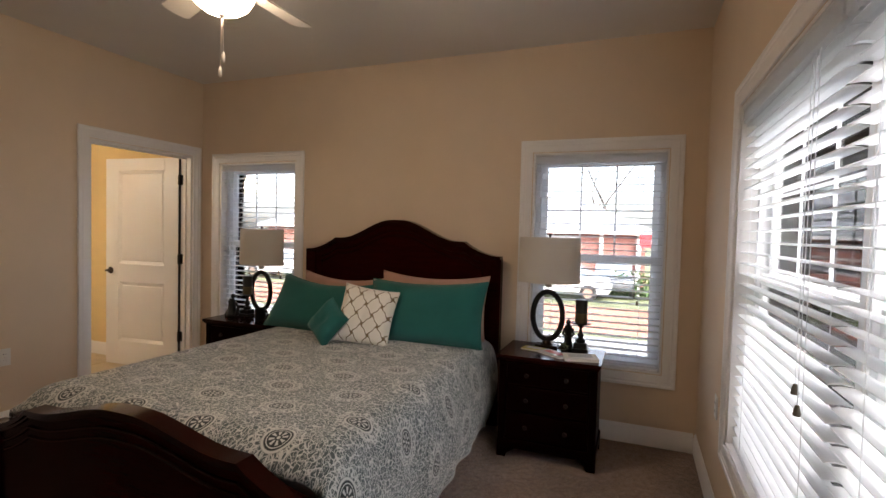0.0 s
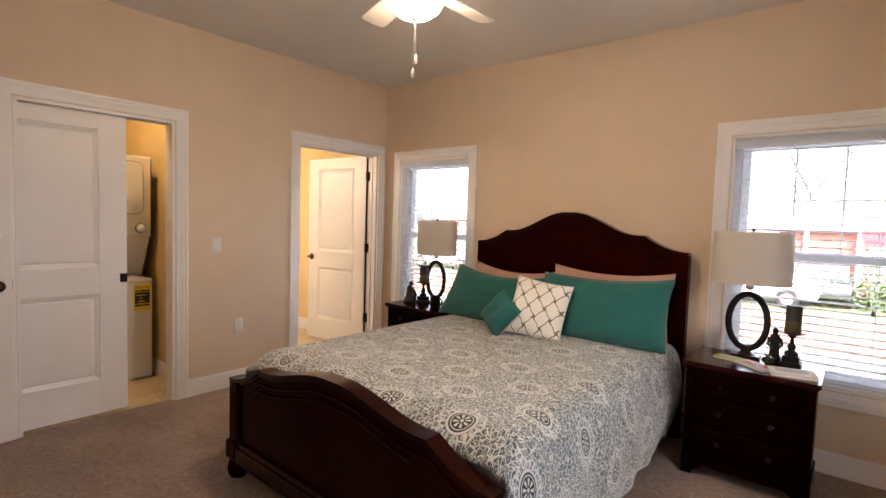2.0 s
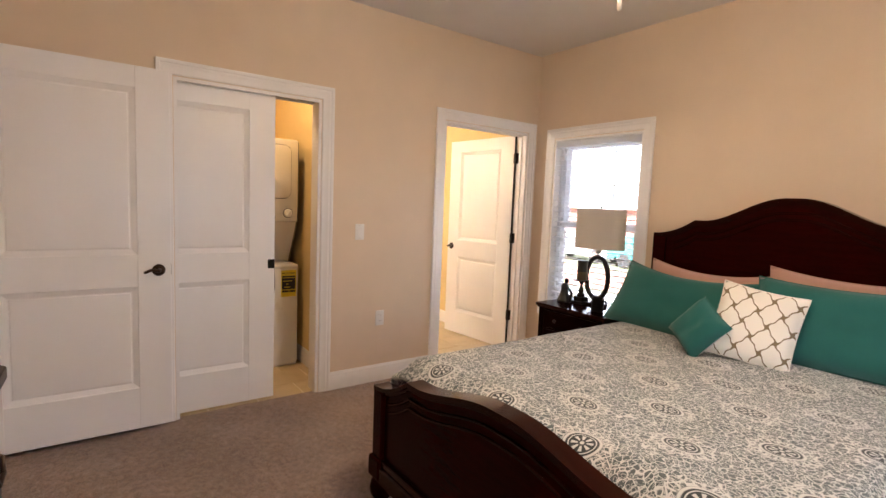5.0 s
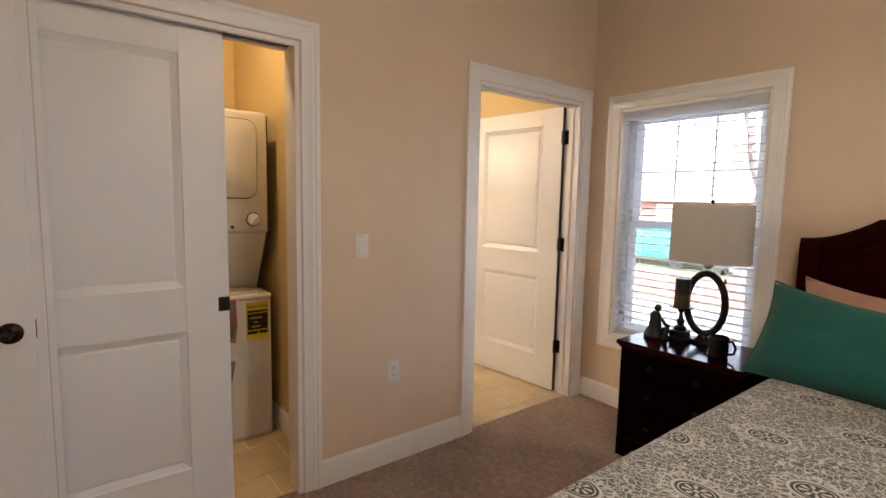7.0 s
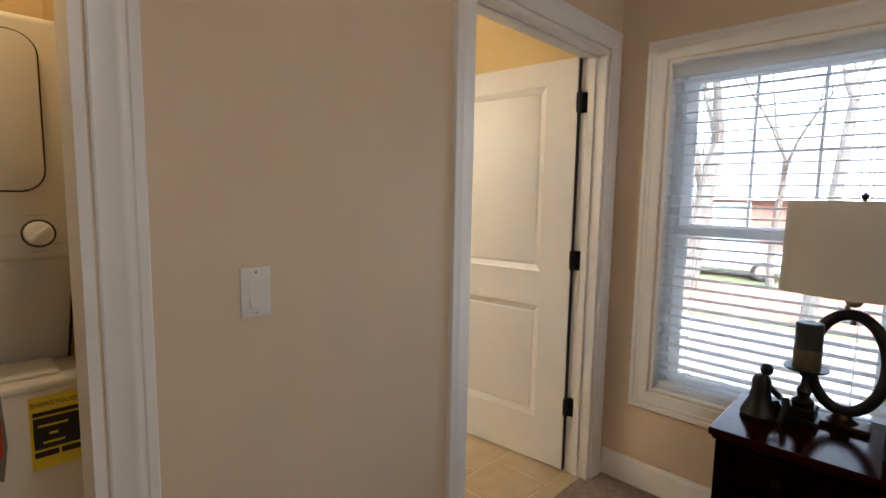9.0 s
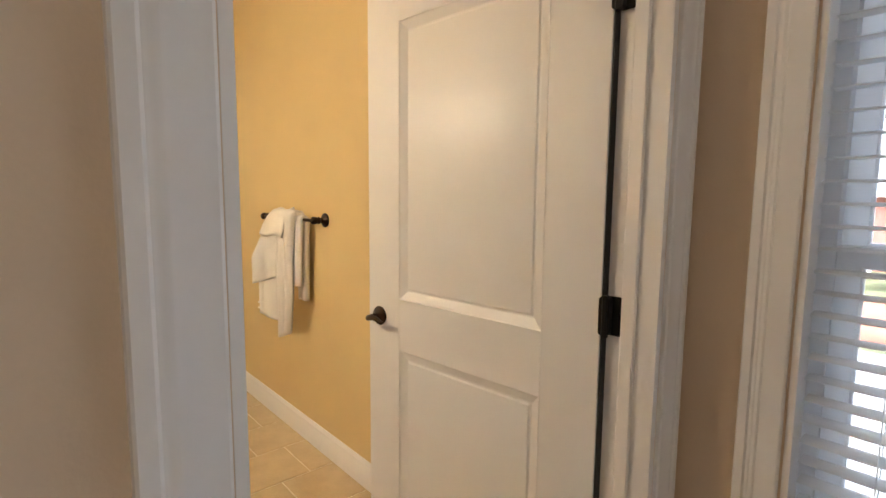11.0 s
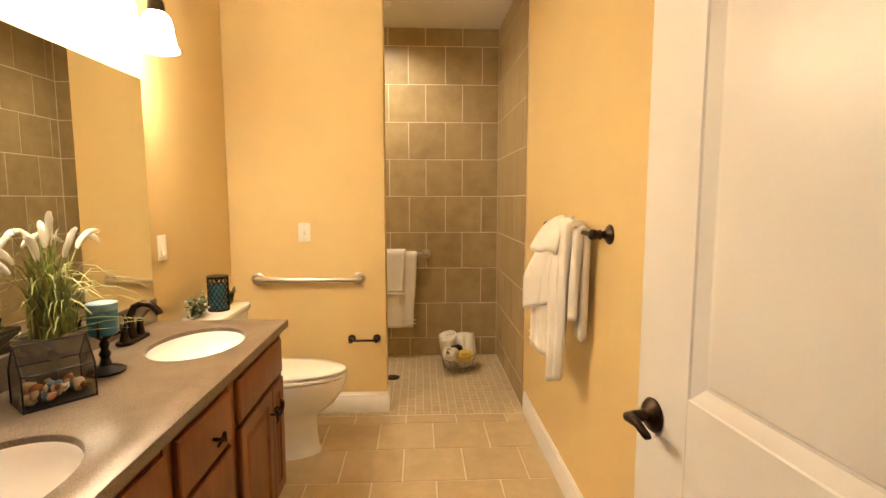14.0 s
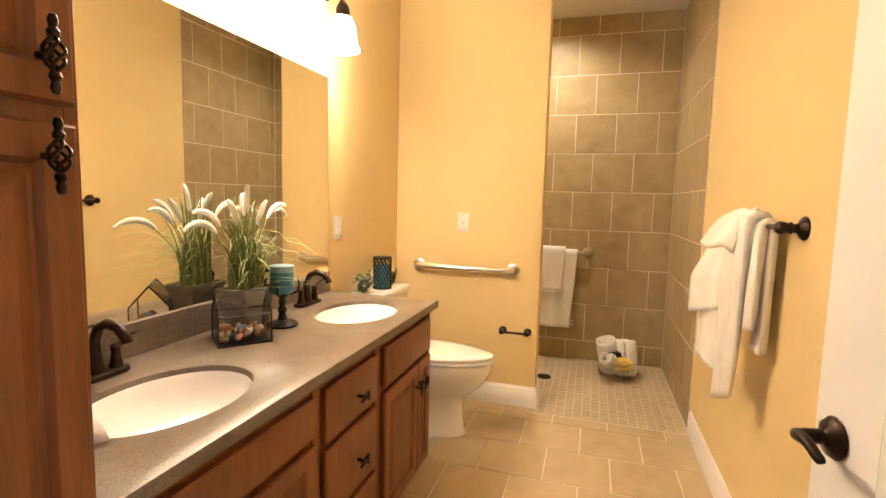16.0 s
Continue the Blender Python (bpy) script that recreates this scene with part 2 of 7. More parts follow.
M_GROUT = surface("pale_grout", (0.78, 0.70, 0.56), 0.9, vary=0.1, scale=12, grain=300, bump=0.3)
M_CHERRY = wood("cherry_wood", (0.14, 0.037, 0.008), (0.28, 0.088, 0.020), (4, 4, 0.5), 0.38, 0.06)
M_MAHOG = wood("mahogany", (0.010, 0.0008, 0.0007), (0.024, 0.0016, 0.0012), (0.8, 8, 8), 0.22, 0.0)
M_MAHOG.node_tree.nodes["Principled BSDF"].inputs["Specular IOR Level"].default_value = 0.06
M_MAHOG.node_tree.nodes["Principled BSDF"].inputs["Specular Tint"].default_value = (1.0, 0.5, 0.42, 1)
# mahogany blackened for the nightstands: the shade on their unlit sides is in the colour
M_SHADEDMAHOG = wood("shaded_mahogany", (0.002, 0.0004, 0.0003), (0.006, 0.0008, 0.0006), (0.8, 8, 8), 0.3, 0.0)
M_SHADEDMAHOG.node_tree.nodes["Principled BSDF"].inputs["Specular IOR Level"].default_value = 0.03
M_SHADEDMAHOG.node_tree.nodes["Principled BSDF"].inputs["Specular Tint"].default_value = (1.0, 0.5, 0.42, 1)
M_MAHOGPOLISH = wood("polished_mahogany", (0.008, 0.001, 0.0007), (0.018, 0.002, 0.0013), (0.8, 8, 8), 0.15, 0.0)
M_MAHOGPOLISH.node_tree.nodes["Principled BSDF"].inputs["Specular IOR Level"].default_value = 0.22
M_MAHOGPOLISH.node_tree.nodes["Principled BSDF"].inputs["Specular Tint"].default_value = (1.0, 0.62, 0.52, 1)
M_BRONZE = surface("dark_bronze", (0.035, 0.022, 0.015), 0.38, 0.85, vary=0.5, scale=30, grain=200)
M_BLACK = surface("black_iron", (0.006, 0.0055, 0.005), 0.42, 0.0, vary=0.3, scale=30, grain=200)
M_BLACK.node_tree.nodes["Principled BSDF"].inputs["Specular IOR Level"].default_value = 0.3
M_NICKEL = surface("brushed_steel", (0.60, 0.56, 0.50), 0.3, 1.0, vary=0.06, scale=30, grain=300, bump=0.05)
M_PORC = surface("white_porcelain", (0.93, 0.925, 0.91), 0.12, vary=0.01, bump=0.01, coat=0.5)
M_COUNTER = counter_material()
M_MIRROR = surface("mirror_silver", (0.82, 0.83, 0.77), 0.08, 1.0, vary=0.0, bump=0.0)
M_MIRROR.node_tree.nodes["Principled BSDF"].inputs["Roughness"].default_value = 0.0
for k in list(M_MIRROR.node_tree.links):
    if k.to_socket.name in ("Roughness", "Normal"):
        M_MIRROR.node_tree.links.remove(k)
M_GLASS = thin_glass("clear_glass")
M_TEAL = fabric("teal_cloth", (0.006, 0.105, 0.095))
M_PINK = fabric("dusty_pink_cloth", (0.42, 0.24, 0.18))
M_GREYWHITE = fabric("pale_grey_cloth", (0.45, 0.44, 0.42))
M_TOWEL = fabric("white_terry", (0.80, 0.77, 0.71), 300, 0.06, 0.95, 1.0)
M_SPREAD = spread_material()
M_LATTICE = lattice_material()
M_SHADE = translucent("cream_lampshade", (0.74, 0.69, 0.61), 0.4)
M_ENAMEL = surface("white_enamel", (0.74, 0.72, 0.67), 0.3, vary=0.02, bump=0.03)
M_ENAMEL2 = surface("ivory_enamel", (0.62, 0.59, 0.52), 0.35, vary=0.02, bump=0.03)
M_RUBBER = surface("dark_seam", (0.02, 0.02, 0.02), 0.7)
M_SLAT = translucent("white_blind_slat", (0.88, 0.89, 0.90), 0.72)
M_VINYL = translucent("white_vinyl", (0.86, 0.87, 0.88), 0.4)
M_PLASTIC = surface("white_plastic", (0.78, 0.76, 0.72), 0.35, vary=0.01, bump=0.02)
M_FANGLASS = glowing("lit_frosted_bowl", (1.0, 0.76, 0.51), 42.0)
M_CLOSETGLOW = glowing("lit_closet_dome", (1.0, 0.72, 0.40), 40.0)
M_SHADEGLASS = glowing("lit_frosted_shade", (1.0, 0.83, 0.63), 24.0)
M_CANGLOW = glowing("lit_downlight", (1.0, 0.9, 0.75), 17.0)
M_FANWHITE = surface("white_fan", (0.72, 0.68, 0.62), 0.4, vary=0.02)
M_BLUEWAX = surface("blue_wax", (0.05, 0.22, 0.32), 0.45, vary=0.1, scale=20)
M_PALEWAX = surface("pale_wax", (0.24, 0.42, 0.50), 0.45, vary=0.1, scale=20)
M_DARKWAX = surface("grey_gold_wax", (0.018, 0.018, 0.017), 0.4, vary=0.3, scale=20)
M_GOLDWAX = surface("tarnished_gold", (0.12, 0.095, 0.05), 0.4, 0.5, vary=0.3, scale=20)
M_GREEN = surface("grass_green", (0.24, 0.27, 0.075), 0.5, vary=0.35, scale=40)
M_LEAF = surface("grey_green_leaf", (0.16, 0.20, 0.10), 0.6, vary=0.3, scale=40)
M_PLUME = surface("ivory_plume", (0.88, 0.86, 0.78), 0.9, vary=0.06, grain=500, bump=0.8)
M_POT = surface("grey_brown_planter", (0.15, 0.12, 0.09), 0.55, vary=0.2, scale=12)
M_SOIL = surface("dark_moss", (0.02, 0.022, 0.012), 0.95, vary=0.4, scale=30)
M_SHELL = surface("shell", (0.36, 0.27, 0.17), 0.5, vary=0.3, scale=25, pieces=0.9)
M_SHELLBLUE = surface("blue_shell", (0.10, 0.20, 0.27), 0.5, vary=0.3, scale=25)
M_SHELLPINK = surface("rose_shell", (0.50, 0.22, 0.14), 0.5, vary=0.3, scale=25)
M_YELLOW = surface("yellow_card", (0.72, 0.56, 0.03), 0.5, vary=0.03)
M_INK = surface("black_ink", (0.012, 0.012, 0.012), 0.5)
M_RED = surface("red_plastic", (0.55, 0.05, 0.025), 0.4)
M_PAPER = surface("grey_paper", (0.50, 0.49, 0.46), 0.6, vary=0.15, scale=14)
M_FILM = thin_glass("plastic_film", (0.72, 0.72, 0.70))
M_SPONGE = surface("yellow_sponge", (0.70, 0.52, 0.10), 0.9, vary=0.15, grain=200, bump=0.8)
M_WIRE = surface("silver_wire", (0.5, 0.47, 0.42), 0.35, 0.9)
M_DRESSER = wood("espresso_veneer", (0.010, 0.007, 0.006), (0.026, 0.018, 0.015), (0.8, 8, 8), 0.35, 0.05)
M_DRESSER.node_tree.nodes["Principled BSDF"].inputs["Specular IOR Level"].default_value = 0.2
M_BOOKY = surface("yellow_green_book", (0.42, 0.40, 0.06), 0.5, vary=0.1)
# outside
M_LAWN = surface("winter_lawn", (0.15, 0.165, 0.08), 0.95, vary=0.5, scale=0.8, grain=12, bump=0.8, depth=0.05)
M_GRAVEL = surface("grey_gravel", (0.30, 0.295, 0.28), 0.95, vary=0.35, scale=0.7, grain=9, bump=0.8, depth=0.03)
M_CLAY = surface("red_clay", (0.42, 0.17, 0.10), 0.95, vary=0.25, scale=0.6, grain=7, bump=0.6, depth=0.04)
M_BRICK = surface("red_brick", (0.29, 0.13, 0.105), 0.9, vary=0.2, scale=2.0, grain=30)
M_ROOF = surface("grey_shingle", (0.34, 0.355, 0.37), 0.9, vary=0.15, scale=1.5, grain=20)
M_SIDING = surface("blue_grey_siding", (0.52, 0.57, 0.60), 0.7, vary=0.06)
M_WINDARK = surface("dark_pane", (0.30, 0.36, 0.41), 0.1)
M_BARK = surface("grey_bark", (0.12, 0.11, 0.10), 0.95, vary=0.35, scale=6, grain=40, bump=0.8, depth=0.02)
M_CARWHITE = surface("white_car_paint", (0.75, 0.75, 0.75), 0.25, coat=0.5, vary=0.01)
M_CARDARK = surface("dark_car_paint", (0.06, 0.065, 0.07), 0.25, coat=0.5, vary=0.02)
M_TEALCAR = surface("turquoise_tarp", (0.04, 0.40, 0.36), 0.6, vary=0.15)
M_REDSIGN = surface("red_awning", (0.45, 0.03, 0.03), 0.6, vary=0.1)
M_HEDGE = surface("green_hedge", (0.07, 0.13, 0.04), 0.9, vary=0.5, scale=5)


# ---- builders ----
def box(a, b, bevel=0.0, seg=1):
    bm = bmesh.new()
    bmesh.ops.create_cube(bm, size=1)
    for v in bm.verts:
        v.co = [a[i] + (v.co[i] + 0.5) * (b[i] - a[i]) for i in range(3)]
    if bevel:
        bmesh.ops.bevel(bm, geom=bm.edges[:], offset=bevel, segments=seg, affect="EDGES", profile=0.5)
    return bm


def merge(*bms):
    out = bms[0]
    for other in bms[1:]:
        me = bpy.data.meshes.new("scrap")
        other.to_mesh(me)
        other.free()
        out.from_mesh(me)
        bpy.data.meshes.remove(me)
    return out


def moved(bm, m):
    bmesh.ops.transform(bm, matrix=m, verts=bm.verts)
    return bm


def lathe(profile, seg=24, at=(0, 0, 0)):
    """A body of revolution round z from (radius, height) pairs."""
    bm = bmesh.new()
    rings = []
    for r, z in profile:
        if r < 1e-5:
            rings.append([bm.verts.new((at[0], at[1], at[2] + z))])
        else:
            rings.append([bm.verts.new((at[0] + r * math.cos(2 * math.pi * i / seg), at[1] + r * math.sin(2 * math.pi * i / seg), at[2] + z)) for i in range(seg)])
    for a, b in zip(rings, rings[1:]):
        for i in range(seg):
            j = (i + 1) % seg
            if len(a) == 1 and len(b) > 1:
                bm.faces.new((a[0], b[i], b[j]))
            elif len(b) == 1 and len(a) > 1:
                bm.faces.new((a[i], b[0], a[j]))
            elif len(a) > 1:
                bm.faces.new((a[i], b[i], b[j], a[j]))
    for ring in (rings[0], rings[-1]):
        if len(ring) > 1:
            bm.faces.new(ring)
    bmesh.ops.recalc_face_normals(bm, faces=bm.faces)
    return bm


def tube(points, radius, seg=10, closed=False, flat=1.0):
    """A round bar along points; radius is a number or one for each point."""
    pts = [Vector(p) for p in points]
    n = len(pts)
    radii = radius if isinstance(radius, (list, tuple)) else [radius] * n
    bm, rings, up = bmesh.new(), [], None
    for i, p in enumerate(pts):
        if closed:
            d = pts[(i + 1) % n] - pts[i - 1]
        else:
            d = pts[min(i + 1, n - 1)] - pts[max(i - 1, 0)]
        d.normalize()
        if up is None:
            up = Vector((0, 0, 1)) if abs(d.z) < 0.9 else Vector((1, 0, 0))
        up = (up - d * up.dot(d)).normalized()
        side = d.cross(up)
        rings.append([bm.verts.new(p + radii[i] * (math.cos(2 * math.pi * k / seg) * up * flat + math.sin(2 * math.pi * k / seg) * side)) for k in range(seg)])
    pairs = list(zip(rings, rings[1:])) + ([(rings[-1], rings[0])] if closed else [])
    for a, b in pairs:
        for k in range(seg):
            bm.faces.new((a[k], a[(k + 1) % seg], b[(k + 1) % seg], b[k]))
    if not closed:
        bm.faces.new(rings[0])
        bm.faces.new(rings[-1])
    bmesh.ops.recalc_face_normals(bm, faces=bm.faces)
    return bm


def prism(outline, axis, lo, hi, bevel=0.0):
    """An outline of pairs, carried along an axis from lo to hi. The pairs are the two other axes in order."""
    bm = bmesh.new()

    def at(p, w):
        return {"x": (w, p[0], p[1]), "y": (p[0], w, p[1]), "z": (p[0], p[1], w)}[axis]
    a = [bm.verts.new(at(p, lo)) for p in outline]
    b = [bm.verts.new(at(p, hi)) for p in outline]
    bm.faces.new(a)
    bm.faces.new(b)
    for i in range(len(a)):
        j = (i + 1) % len(a)
        bm.faces.new((a[i], a[j], b[j], b[i]))
    bmesh.ops.recalc_face_normals(bm, faces=bm.faces)
    if bevel:
        bmesh.ops.bevel(bm, geom=[e for e in bm.edges if e.calc_face_angle(0) > 0.6], offset=bevel, segments=2, affect="EDGES", profile=0.5)
    return bm


def ring_frame(x0, z0, x1, z1, profile, cap=False, closed=False):
    """A mitred frame in the xz plane round a rectangle: (how far outside the rectangle, y) pairs."""
    bm, loops = bmesh.new(), []
    for d, y in profile:
        loops.append([bm.verts.new(p) for p in ((x0 - d, y, z0 - d), (x1 + d, y, z0 - d), (x1 + d, y, z1 + d), (x0 - d, y, z1 + d))])
    if closed:
        loops.append(loops[0])
    for a, b in zip(loops, loops[1:]):
        for i in range(4):
            bm.faces.new((a[i], a[(i + 1) % 4], b[(i + 1) % 4], b[i]))
    if cap:
        bm.faces.new(loops[-1])
    bmesh.ops.recalc_face_normals(bm, faces=bm.faces)
    return bm


def arch_frame(x0, x1, z1, profile, z0=0.0):
    """A mitred casing in the xz plane round the top and sides of a doorway."""
    bm, loops = bmesh.new(), []
    for d, y in profile:
        loops.append([bm.verts.new(p) for p in ((x0 - d, y, z0), (x0 - d, y, z1 + d), (x1 + d, y, z1 + d), (x1 + d, y, z0))])
    loops.append(loops[0])
    for a, b in zip(loops, loops[1:]):
        for i in range(3):
            bm.faces.new((a[i], a[i + 1], b[i + 1], b[i]))
    for i in (0, 3):
        bm.faces.new([lp[i] for lp in loops[:-1]])
    bmesh.ops.recalc_face_normals(bm, faces=bm.faces)
    return bm


def round_rect(w, h, r, cx, cz, n=6):
    out = []
    for sx, sz, a0 in ((1, 1, 0), (-1, 1, 90), (-1, -1, 180), (1, -1, 270)):
        for k in range(n + 1):
            a = radians(a0 + 90 * k / n)
            out.append((cx + sx * (w / 2 - r) + r * math.cos(a), cz + sz * (h / 2 - r) + r * math.sin(a)))
    return out


def to_object(name, bm, material, smooth=None):
    me = bpy.data.meshes.new(name)
    bm.to_mesh(me)
    bm.free()
    me.materials.append(material)
    ob = new(name, me)
    if smooth:
        for p in me.polygons:
            p.use_smooth = True
        me.set_sharp_from_angle(angle=radians(smooth))
    return ob


def part(name, bm, material, parent, label="", smooth=35):
    ob = to_object(name, bm, material, smooth)
    ob.parent = parent
    return tagged(ob, label=label)


def thing(name, label, category, m=None, group="", kind=""):
    ob = new(name)
    ob.empty_display_size = 0.1
    if m is not None:
        ob.matrix_basis = m
    return tagged(ob, label, category, group, kind)


def solid(name, bm, material, label, category, m=None, group="", smooth=35):
    ob = to_object(name, bm, material, smooth)
    if m is not None:
        ob.matrix_basis = m
    return tagged(ob, label, category, group)


def structure(name, bm, material, label="", smooth=None):
    return tagged(to_object(name, bm, material, smooth), label=label, kind="structure")


def same(name, mesh, parent, place, turn=None):
    """One more piece on a shared mesh."""
    ob = new(name, mesh)
    ob.parent = parent
    ob.location = place
    if turn:
        ob.rotation_euler = turn
    return ob


# ---- the rooms ----
H = 2.745
NORTH, EAST, SOUTH = 0.0, 4.30, -4.0
MIRROR_Y, TOWEL_Y = -1.855, -0.02
GRAB_X, SHOWER_X = -3.10, -4.21
DOOR_Y = (-1.048, -0.118)
CLOSET_Y = (-2.98, -2.09)
HEAD = 2.045


def wall(along, lo, hi, across, openings, top=H):
    """A wall along x or y; across: its two faces; openings: (lo, hi, sill, head)."""
    bms, at = [], lo

    def block(a, b, z0, z1):
        if along == "x":
            bms.append(box((a, across[0], z0), (b, across[1], z1)))
        else:
            bms.append(box((across[0], a, z0), (across[1], b, z1)))
    for a, b, z0, z1 in sorted(openings):
        block(at, a, 0, top)
        if z0 > 0:
            block(a, b, 0, z0)
        block(a, b, z1, top)
        at = b
    block(at, hi, 0, top)
    return merge(*bms)


WIN_Z = (0.49, 1.985)
WIN1, WIN2 = (0.225, 1.09), (3.18, 4.075)
WIN3 = (-3.33, -1.075)
structure("wall_north", wall("x", -4.4, 4.46, (0, 0.16), [(*WIN1, *WIN_Z), (*WIN2, *WIN_Z)]), M_TAN, "tan painted bedroom wall with two windows")
structure("wall_east", wall("y", SOUTH, 0, (EAST, 4.46), [(*WIN3, *WIN_Z)]), M_TAN, "tan painted wall with a wide window")
structure("wall_south", wall("x", -1.6, 4.46, (SOUTH - 0.12, SOUTH), []), M_TAN, "plain tan painted wall")
structure("wall_west", wall("y", CLOSET_Y[0], 0, (-0.06, 0), [(*DOOR_Y, 0, HEAD), (*CLOSET_Y, 0, HEAD)]), M_TAN, "tan painted wall with two doorways")
structure("wall_pocket_front", box((-0.022, SOUTH, 0), (0, CLOSET_Y[0], H)), M_TAN, "tan painted wall in front of the pocket")
structure("wall_pocket_back", box((-0.12, SOUTH, 0), (-0.098, CLOSET_Y[0], H)), M_GOLD, "gold painted closet wall behind the pocket")
structure("wall_bath_east", wall("y", CLOSET_Y[0], 0, (-0.12, -0.06), [(*DOOR_Y, 0, HEAD), (*CLOSET_Y, 0, HEAD)]), M_GOLD, "gold painted inner wall with doorways")
structure("wall_bath_north", box((-3.11, TOWEL_Y, 0), (-0.12, 0, H)), M_GOLD, "gold painted bathroom wall with a towel bar")
structure("wall_bath_south", box((-4.4, -1.945, 0), (-0.12, MIRROR_Y, H)), M_GOLD, "gold painted bathroom wall behind the mirror")
structure("wall_grab", box((-3.22, MIRROR_Y, 0), (GRAB_X, -0.905, H), 0.004), M_GOLD, "gold painted partition with a grab bar")
structure("wall_shower_west", box((-4.4, MIRROR_Y, 0), (SHOWER_X - 0.0022, 0, H)), M_GROUT, "grouted shower end wall")
structure("wall_shower_north", box((SHOWER_X - 0.0022, TOWEL_Y - 0.0058, 0), (-3.11, 0, H)), M_GROUT, "grouted shower side wall")
structure("wall_closet_west", box((-1.6, SOUTH, 0), (-1.5, -1.945, H)), M_GOLD, "gold painted closet end wall")
structure("ceiling", box((-4.4, SOUTH - 0.12, H), (4.46, 0.16, H + 0.12)), M_CEIL, "white painted flat ceiling")
structure("floor_bedroom", box((-0.035, SOUTH, -0.12), (EAST, 0, 0)), M_CARPET, "beige cut-pile carpet")
structure("floor_bath_bed", box((-4.4, SOUTH, -0.12), (-0.035, 0, -0.0025)), M_GROUT, "pale grout bed under the floor tiles")

# baseboards: (depth, height) outline
BASE = ((0, 0), (0.015, 0), (0.015, 0.095), (0.012, 0.101), (0.012, 0.112), (0.006, 0.122), (0.004, 0.13), (0, 0.13))


def baseboard(axis, lo, hi, face, sign):
    pts = [(face + sign * d, z) for d, z in BASE]
    structure("baseboard", prism(pts, axis, lo, hi), M_TRIM, "white moulded baseboard", 30)


CAS = 0.084
baseboard("x", 0.016, EAST - 0.016, 0, -1)
baseboard("y", SOUTH, -0.0, EAST, -1)
baseboard("y", CLOSET_Y[1] + CAS + 0.006, DOOR_Y[0] - CAS - 0.006, 0, 1)
baseboard("y", DOOR_Y[1] + CAS + 0.006, -0.016, 0, 1)
baseboard("y", SOUTH, CLOSET_Y[0] - CAS - 0.006, 0, 1)
baseboard("x", -3.06, -0.14, TOWEL_Y, -1)
baseboard("x", -3.08, -2.2, MIRROR_Y, 1)
baseboard("y", MIRROR_Y + 0.016, -0.905, GRAB_X, 1)
baseboard("x", -3.22, GRAB_X + 0.015, -0.905, 1)
baseboard("x", -1.5, -0.12, -1.945, -1)


# door casings, in the wall's own plane: x along the wall, y into the room
CASING = ((0.006, 0.0), (0.006, 0.009), (0.010, 0.012), (0.048, 0.013), (0.052, 0.0155), (0.058, 0.016), (0.062, 0.0145), (0.067, 0.0145), (0.071, 0.0185), (0.087, 0.0185), (0.090, 0.016), (0.090, 0.0))


def doorway(name, y0, y1, label):
    """Casing on the bedroom side, jambs and stops of a doorway in the west wall."""
    door = thing(name, label, "", kind="structure")
    turn = pose(0, 0, 0, 0, 0, -90)  # along x -> -y, into the room y -> +x
    part("casing", moved(arch_frame(-y1, -y0, HEAD, CASING), turn), M_TRIM, door)
    back = [(d, -0.12 - y) for d, y in CASING]
    part("casing", moved(arch_frame(-y1, -y0, HEAD, back), turn), M_TRIM, door)
    return door


d1 = doorway("door_1", *DOOR_Y, "white moulded casing and jamb of the bathroom doorway")
part("jamb", box((-0.121, DOOR_Y[0] - 0.002, 0), (0.001, DOOR_Y[0] + 0.012, HEAD)), M_TRIM, d1)
part("jamb", box((-0.121, DOOR_Y[1] - 0.018, 0), (0.001, DOOR_Y[1] + 0.002, HEAD)), M_TRIM, d1)
part("head_jamb", box((-0.121, DOOR_Y[0] + 0.012, HEAD - 0.018), (0.001, DOOR_Y[1] - 0.018, HEAD + 0.002)), M_TRIM, d1)
for ya, yb in ((DOOR_Y[0] + 0.012, DOOR_Y[0] + 0.022), (DOOR_Y[1] - 0.029, DOOR_Y[1] - 0.018)):
    part("stop", box((-0.082, ya, 0), (-0.047, yb, HEAD - 0.018), 0.003), M_TRIM, d1)
part("stop", box((-0.082, DOOR_Y[0] + 0.022, HEAD - 0.029), (-0.047, DOOR_Y[1] - 0.029, HEAD - 0.018), 0.003), M_TRIM, d1)

d2 = doorway("door_2", *CLOSET_Y, "white moulded casing and split jamb of the laundry closet")
part("jamb", box((-0.121, CLOSET_Y[1] - 0.018, 0), (0.001, CLOSET_Y[1] + 0.002, HEAD)), M_TRIM, d2)
for xa, xb in ((-0.121, -0.085), (-0.022, 0.001)):
    part("split_jamb", box((xa, CLOSET_Y[0] - 0.002, 0), (xb, CLOSET_Y[0] + 0.018, HEAD)), M_TRIM, d2)
    part("head_jamb", box((xa, CLOSET_Y[0] + 0.018, HEAD - 0.018), (xb, CLOSET_Y[1] - 0.018, HEAD + 0.002)), M_TRIM, d2)
part("track", box((-0.080, CLOSET_Y[0], HEAD - 0.010), (-0.026, CLOSET_Y[1] - 0.02, HEAD)), M_BLACK, d2)


